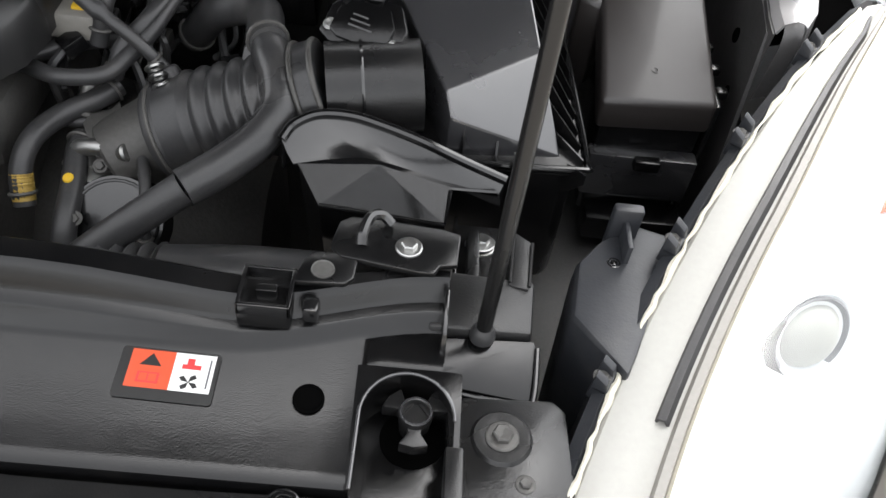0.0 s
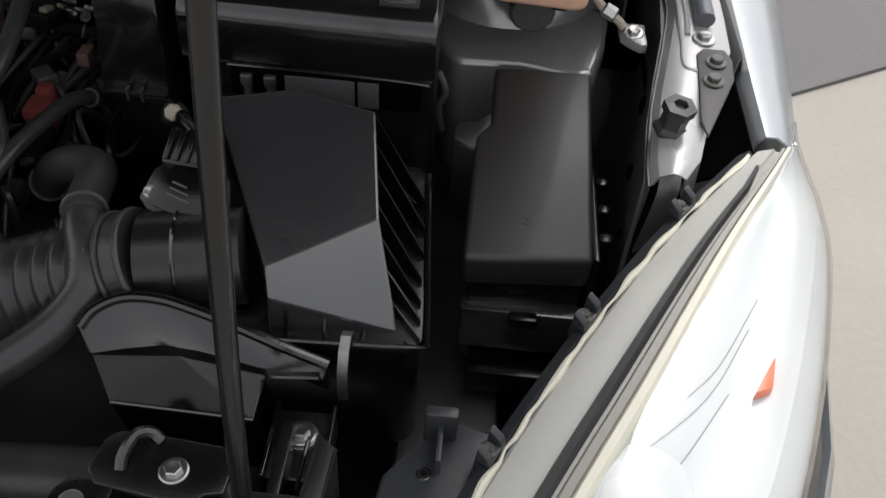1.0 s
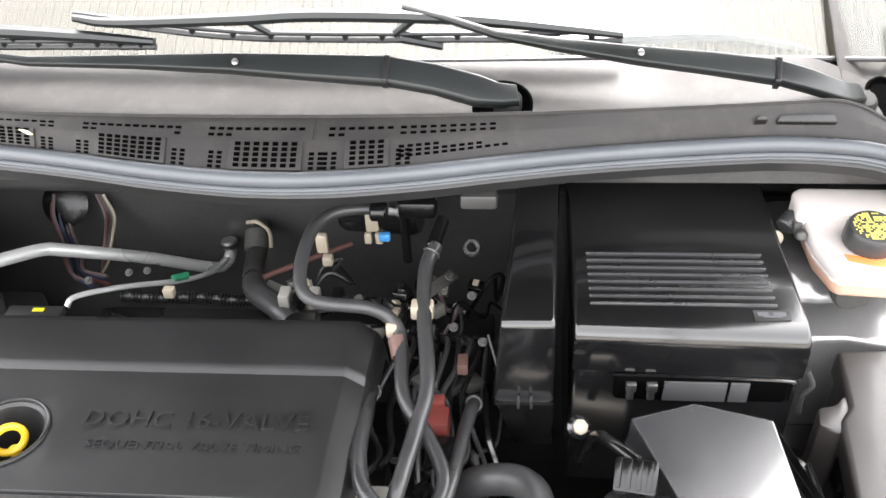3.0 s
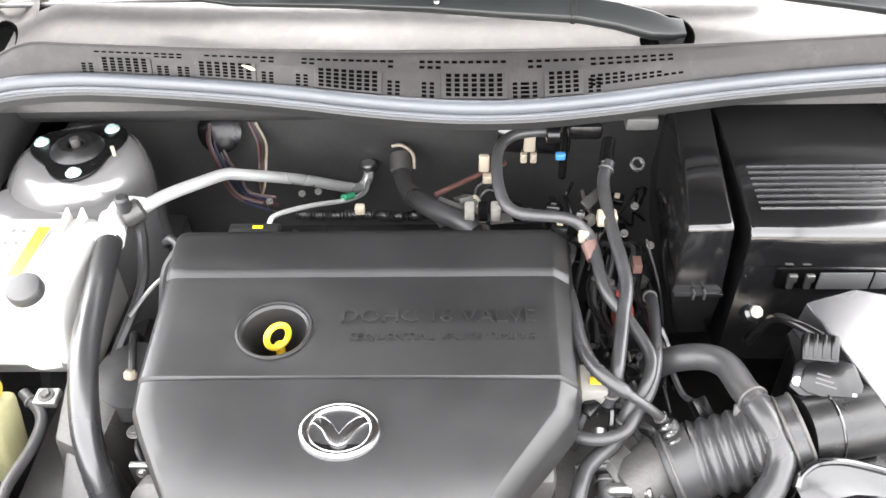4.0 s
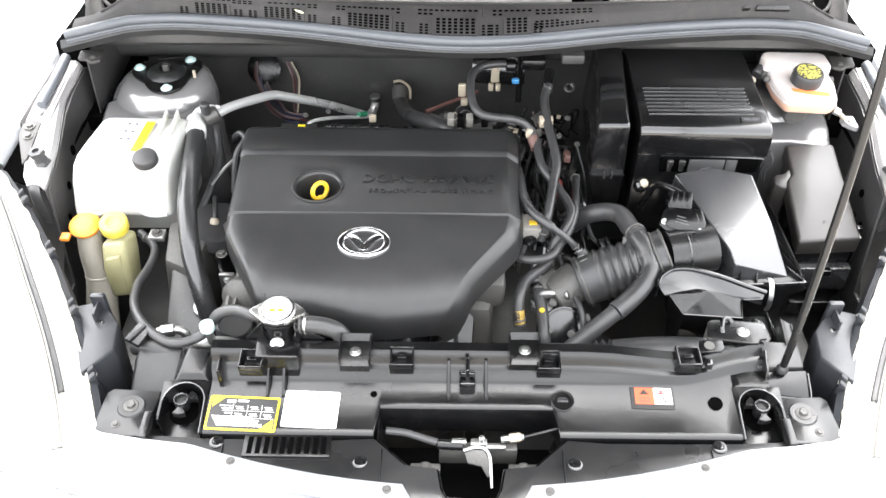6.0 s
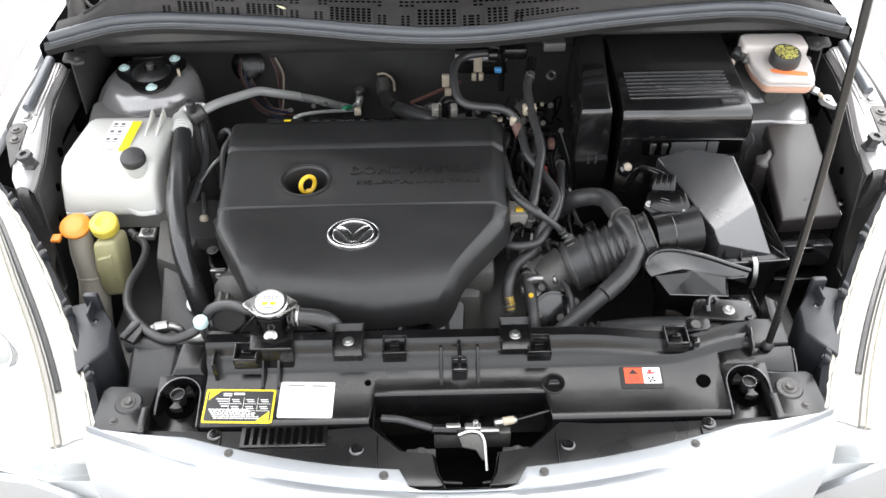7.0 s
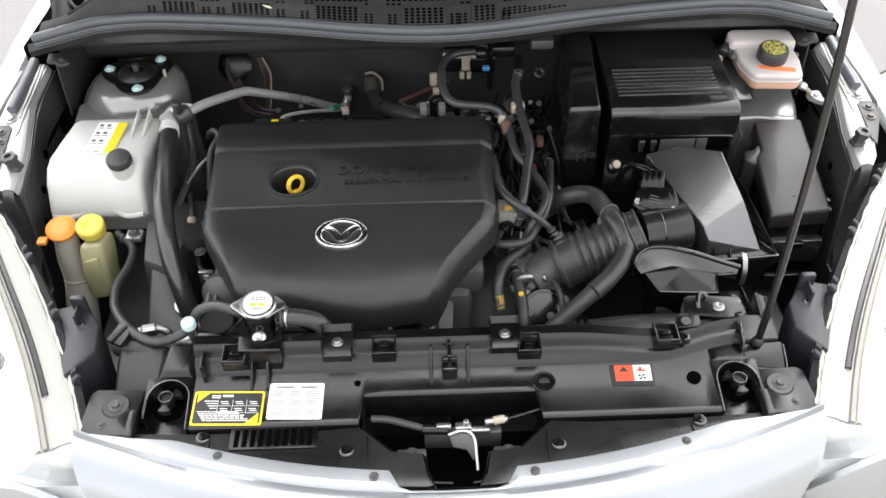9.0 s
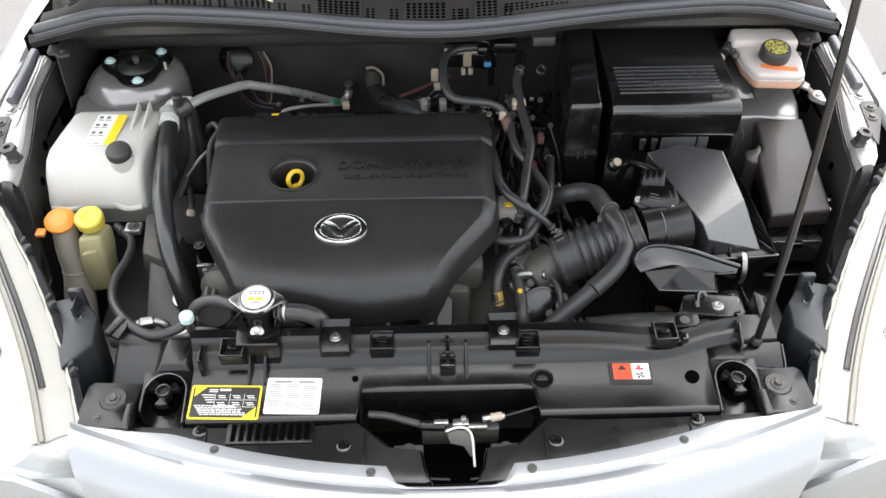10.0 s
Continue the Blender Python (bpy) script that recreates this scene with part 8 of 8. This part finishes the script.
part("drum", lathe([(0.030, -0.05), (0.030, 0.0), (0.027, 0.003), (0.026, -0.02), (0, -0.02)], (-0.372, 0.155, 0.815), (0.2, -0.3, 1), 28), PLASTIC_DULL, sv)

# right support bracket and the prop rod
bk = thing("support_bracket", (0.42, 0.115, 0.83), "black steel bracket with a large flange nut", "bracket")
part("plate", prism([(0.376, 0.136), (0.372, 0.112), (0.380, 0.102), (0.436, 0.094), (0.446, 0.094), (0.450, 0.102), (0.462, 0.104), (0.464, 0.134), (0.452, 0.138), (0.404, 0.142), (0.392, 0.142), (0.384, 0.142)], 0.843, 0.848, 0.0015), PLASTIC, bk)
part("pressed_loop", tube([(0.394, 0.112, 0.850), (0.394, 0.120, 0.855), (0.398, 0.133, 0.858), (0.406, 0.138, 0.856), (0.413, 0.136, 0.850)], 0.004, seg=8), GLOSS_PLASTIC, bk)
placed("nut", BOLT, Matrix.Translation((0.427, 0.116, 0.848)) @ Matrix.Scale(0.85, 4), bk)
part("small_plate", prism([(0.350, 0.076), (0.386, 0.078), (0.392, 0.084), (0.393, 0.102), (0.387, 0.108), (0.362, 0.106), (0.356, 0.098)], 0.842, 0.847, 0.002), PLASTIC, bk)
part("plate_hole", lathe([(0.0, 0), (0.007, 0.0), (0.008, 0.0008), (0.0085, -0.001), (0, -0.001)], (0.370, 0.089, 0.8472), seg=20), DARK_METAL, bk)
part("leg", block((0.376, 0.115, 0.80), (0.46, 0.135, 0.846), 0.002), DARK_METAL, bk)
# glossy block added to give the highlight of the slanted plastic
part("glint_block", block((0.360, 0.056, 0.828), (0.371, 0.070, 0.842), 0.003), GLOSS_PLASTIC, bk)
lb2 = thing("lamp_bolt", (0.485, 0.198, 0.72), "bright bolt on a black bracket below the filter box", "bolt")
part("bracket", bevel(block((0.466, 0.160, 0.745), (0.512, 0.222, 0.7715)), 0.003), PLASTIC_DULL, lb2)
part("web", block((0.475, 0.12, 0.72), (0.485, 0.20, 0.79), 0.002), PLASTIC_DULL, lb2)
for x in (0.466, 0.510):
    part("bracket_edge", block((x - 0.0015, 0.158, 0.75), (x + 0.0015, 0.224, 0.779), 0.0008), GLOSS_PLASTIC, lb2)
part("washer", lathe([(0.0, 0), (0.0130, 0), (0.0135, 0.0008), (0.0125, 0.002), (0.008, 0.0028), (0, 0.0028)], (0.488, 0.198, 0.7715), (0, -0.05, 1), 28), STEEL, lb2)
placed("bolt", BOLT, Matrix.Translation((0.488, 0.198, 0.774)) @ Matrix.Rotation(-0.1, 4, "X"), lb2)

pr = thing("prop_rod", (0.485, 0.072, 0.80), "slim dark steel bonnet prop rod standing upright", "prop rod")
part("rod", tube([(0.4842, 0.071, 0.80), (0.4861, 0.0777, 0.9), (0.4883, 0.0881, 1.0), (0.4921, 0.111, 1.15), (0.4963, 0.1429, 1.3), (0.5007, 0.184, 1.45), (0.5053, 0.2345, 1.6), (0.51, 0.2946, 1.75), (0.5121, 0.3261, 1.82)], 0.0057, seg=14), ROD_BLACK, pr)
part("grommet", lathe([(0.0, 0), (0.009, 0), (0.0095, 0.004), (0.008, 0.009), (0.0065, 0.012), (0, 0.012)], (0.4845, 0.072, 0.810), (0.02, 0.07, 1), 20), RUBBER, pr)

# ribbed duct and dark pipes low in the bay
lowp = thing("lower_intake_duct", (0.28, 0.14, 0.66), "grey-black ribbed duct low behind the support", "duct")
part("ribbed_end", tube([(0.17, 0.135, 0.745), (0.205, 0.135, 0.75), (0.24, 0.135, 0.755)], lambda s: 0.032 + 0.004 * math.cos(s * 2 * math.pi * 6), seg=20, per=20), RUBBER, lowp)
part("pipe", tube([(0.24, 0.135, 0.755), (0.31, 0.138, 0.76), (0.40, 0.145, 0.75), (0.47, 0.17, 0.70)], 0.034, seg=20), RUBBER, lowp)
tb = thing("throttle_body", (0.14, 0.22, 0.74), "cast aluminium throttle body with a black motor cover", "throttle body")
part("housing", lathe([(0.0, 0), (0.036, 0), (0.040, 0.008), (0.036, 0.026), (0.040, 0.036), (0, 0.036)], (0.140, 0.250, 0.775), (0.8, 0.45, 0.15), 30), DARK_METAL, tb)
part("neck", rod((0.158, 0.238, 0.782), (0.206, 0.2635, 0.8035), 0.036, 0.039, 30, soft=0.003), DARK_METAL, tb)
part("cast_plate", bevel(prism([(0.118, 0.216), (0.136, 0.204), (0.170, 0.206), (0.188, 0.222), (0.182, 0.246), (0.150, 0.256), (0.126, 0.244)], 0.772, 0.786), 0.004), ALUMINIUM, tb)
part("cast_arm", tube([(0.128, 0.240, 0.782), (0.134, 0.230, 0.800), (0.150, 0.226, 0.808), (0.172, 0.224, 0.806)], lambda s: 0.0095 - 0.003 * s, seg=12), ALUMINIUM, tb)
part("arm_boss", rod((0.166, 0.226, 0.800), (0.182, 0.220, 0.812), 0.0085, soft=0.002), ALUMINIUM, tb)
part("rib", bevel(loft([[(0.136, 0.222, 0.784), (0.142, 0.222, 0.784), (0.160, 0.240, 0.784), (0.154, 0.242, 0.784)], [(0.137, 0.224, 0.800), (0.141, 0.224, 0.800), (0.158, 0.238, 0.796), (0.155, 0.240, 0.796)]]), 0.001), ALUMINIUM, tb)
part("pipe_stub", rod((0.128, 0.300, 0.825), (0.127, 0.262, 0.803), 0.0088, soft=0.001), ALUMINIUM, tb)
part("stub_ring", ring((0.127, 0.266, 0.805), (0, 0.87, 0.5), 0.0118, 0.0028), DARK_METAL, tb)
for x, y, z in ((0.124, 0.226, 0.786), (0.178, 0.232, 0.786), (0.150, 0.248, 0.786)):
    placed("screw", BOLT, Matrix.Translation((x, y, z)) @ Matrix.Scale(0.55, 4), tb)
for k, r in enumerate((0.036, 0.028)):
    part("cover_ring", ring((0.172 + 0.1 * 0.03, 0.200 - 0.7 * 0.031, 0.745 + 0.7 * 0.031), (0.1, -0.7, 0.7), r, 0.0016, 28, 6), GLOSS_PLASTIC, tb)
for i in range(3):
    part("nipple_ring", ring((0.1975 + 0.004 * i, 0.2715 - 0.006 * i, 0.8655 - 0.005 * i), (-0.4, 0.6, 0.5), 0.0072, 0.0018, 16, 6), STEEL, tb)
part("motor_cover", lathe([(0, 0), (0.042, 0), (0.045, 0.006), (0.040, 0.03), (0.02, 0.034), (0, 0.034)], (0.172, 0.200, 0.745), (0.1, -0.7, 0.7), 30), GLOSS_PLASTIC, tb)
for i in range(6):
    placed("screw", BOLT_SMALL, Matrix.Translation((0.172 + 0.040 * math.cos(i), 0.19 + 0.03 * math.sin(i), 0.785 + 0.01 * math.sin(i))) @ Matrix.Rotation(0.7, 4, "X"), tb)
tb.location = Vector(tb.location) + Vector((-0.002, 0.042, -0.034))

# harness and small fittings in the gap behind the engine cover
rh = thing("rear_harness", (-0.1, 0.70, 0.72), "black ribbed wiring harness with small plugs behind the engine cover", "wiring harness")
rq = random.Random(23)
for k, (y, z) in enumerate(((0.700, 0.765), (0.755, 0.770))):
    line = [(-0.30 + 0.055 * i, y + rq.uniform(-0.014, 0.014), z + rq.uniform(-0.012, 0.010)) for i in range(10)]
    part("conduit", tube(line, lambda q: 0.0085 + 0.0012 * math.cos(q * 560), seg=10, per=22), PLASTIC_DULL, rh, "ribbed black conduit")
for k in range(9):
    x, y = rq.uniform(-0.06, 0.20), rq.uniform(0.63, 0.76)
    line = [(x, y, 0.77)]
    for q in range(4):
        line.append((line[-1][0] + rq.uniform(-0.035, 0.035), min(0.84, line[-1][1] + rq.uniform(-0.005, 0.035)), rq.uniform(0.77, 0.820)))
    part("wire", tube(line, rq.choice((0.0022, 0.003, 0.004)), seg=6, per=6), rq.choice((RUBBER, PLASTIC, GLOSS_PLASTIC, DARK_METAL, WIRE_PALE)), rh)
for k in range(18):
    pm = Matrix.Translation((rq.uniform(-0.08, 0.21), rq.uniform(0.64, 0.78), rq.uniform(0.780, 0.825))) @ Matrix.Rotation(rq.uniform(-1.2, 1.2), 4, "Z") @ Matrix.Rotation(rq.uniform(-0.7, 0.7), 4, "X")
    a, b, c = rq.uniform(0.005, 0.012), rq.uniform(0.007, 0.016), rq.uniform(0.004, 0.009)
    pl = part("plug", block((-a, -b, -c), (a, b, c), 0.0015, pm), rq.choice((GLOSS_PLASTIC, PLASTIC, PLASTIC_DULL, GREY_CONN, DARK_METAL)), rh)
    part("latch", block((-a * 0.4, -b * 0.3, c * 0.9), (a * 0.4, b * 0.9, c * 1.5), 0.0008, pm), rq.choice((PLASTIC, GLOSS_PLASTIC, CLIP_WHITE)), pl)
for x, y, z, r in ((-0.05, 0.715, 0.825, -0.5), (0.03, 0.69, 0.825, 0.2), (0.16, 0.73, 0.83, 0.9)):
    pm = Matrix.Translation((x, y, z)) @ Matrix.Rotation(r, 4, "Z") @ Matrix.Rotation(0.5, 4, "X")
    br2 = part("stay", bevel(block((-0.028, -0.008, -0.001), (0.028, 0.008, 0.001), 0.0, pm), 0.0006), DARK_METAL, rh, "thin steel stay")
    placed("bolt", BOLT_SMALL, pm @ Matrix.Translation((0.018, 0, 0.001)), br2)

# small fittings beside the engine cover, under the coolant tank
sf = thing("side_sensor", (-0.44, 0.36, 0.72), "bent black sensor lead with a pale plug beside the engine cover", "sensor lead")
part("lead", tube([(-0.476, 0.500, 0.775), (-0.472, 0.480, 0.806), (-0.464, 0.450, 0.812), (-0.460, 0.425, 0.804), (-0.461, 0.405, 0.785), (-0.458, 0.38, 0.74)], 0.0048, seg=10), RUBBER, sf)
part("plug", lathe([(0, 0), (0.007, 0), (0.0085, 0.002), (0.0085, 0.008), (0.006, 0.012), (0, 0.012)], (-0.461, 0.414, 0.796), (0.1, 0.5, 0.8), 14), CLIP_WHITE, sf, "pale plug")
part("bracket", bevel(block((-0.430, 0.288, 0.735), (-0.402, 0.296, 0.790)), 0.002), STEEL, sf, "zinc bracket")
placed("bolt", BOLT, Matrix.Translation((-0.416, 0.287, 0.778)) @ Matrix.Rotation(1.2, 4, "X") @ Matrix.Scale(0.6, 4), sf)
part("wire", tube([(-0.416, 0.300, 0.75), (-0.438, 0.330, 0.76), (-0.452, 0.370, 0.745), (-0.470, 0.40, 0.73)], 0.0035, seg=8), RUBBER, sf)
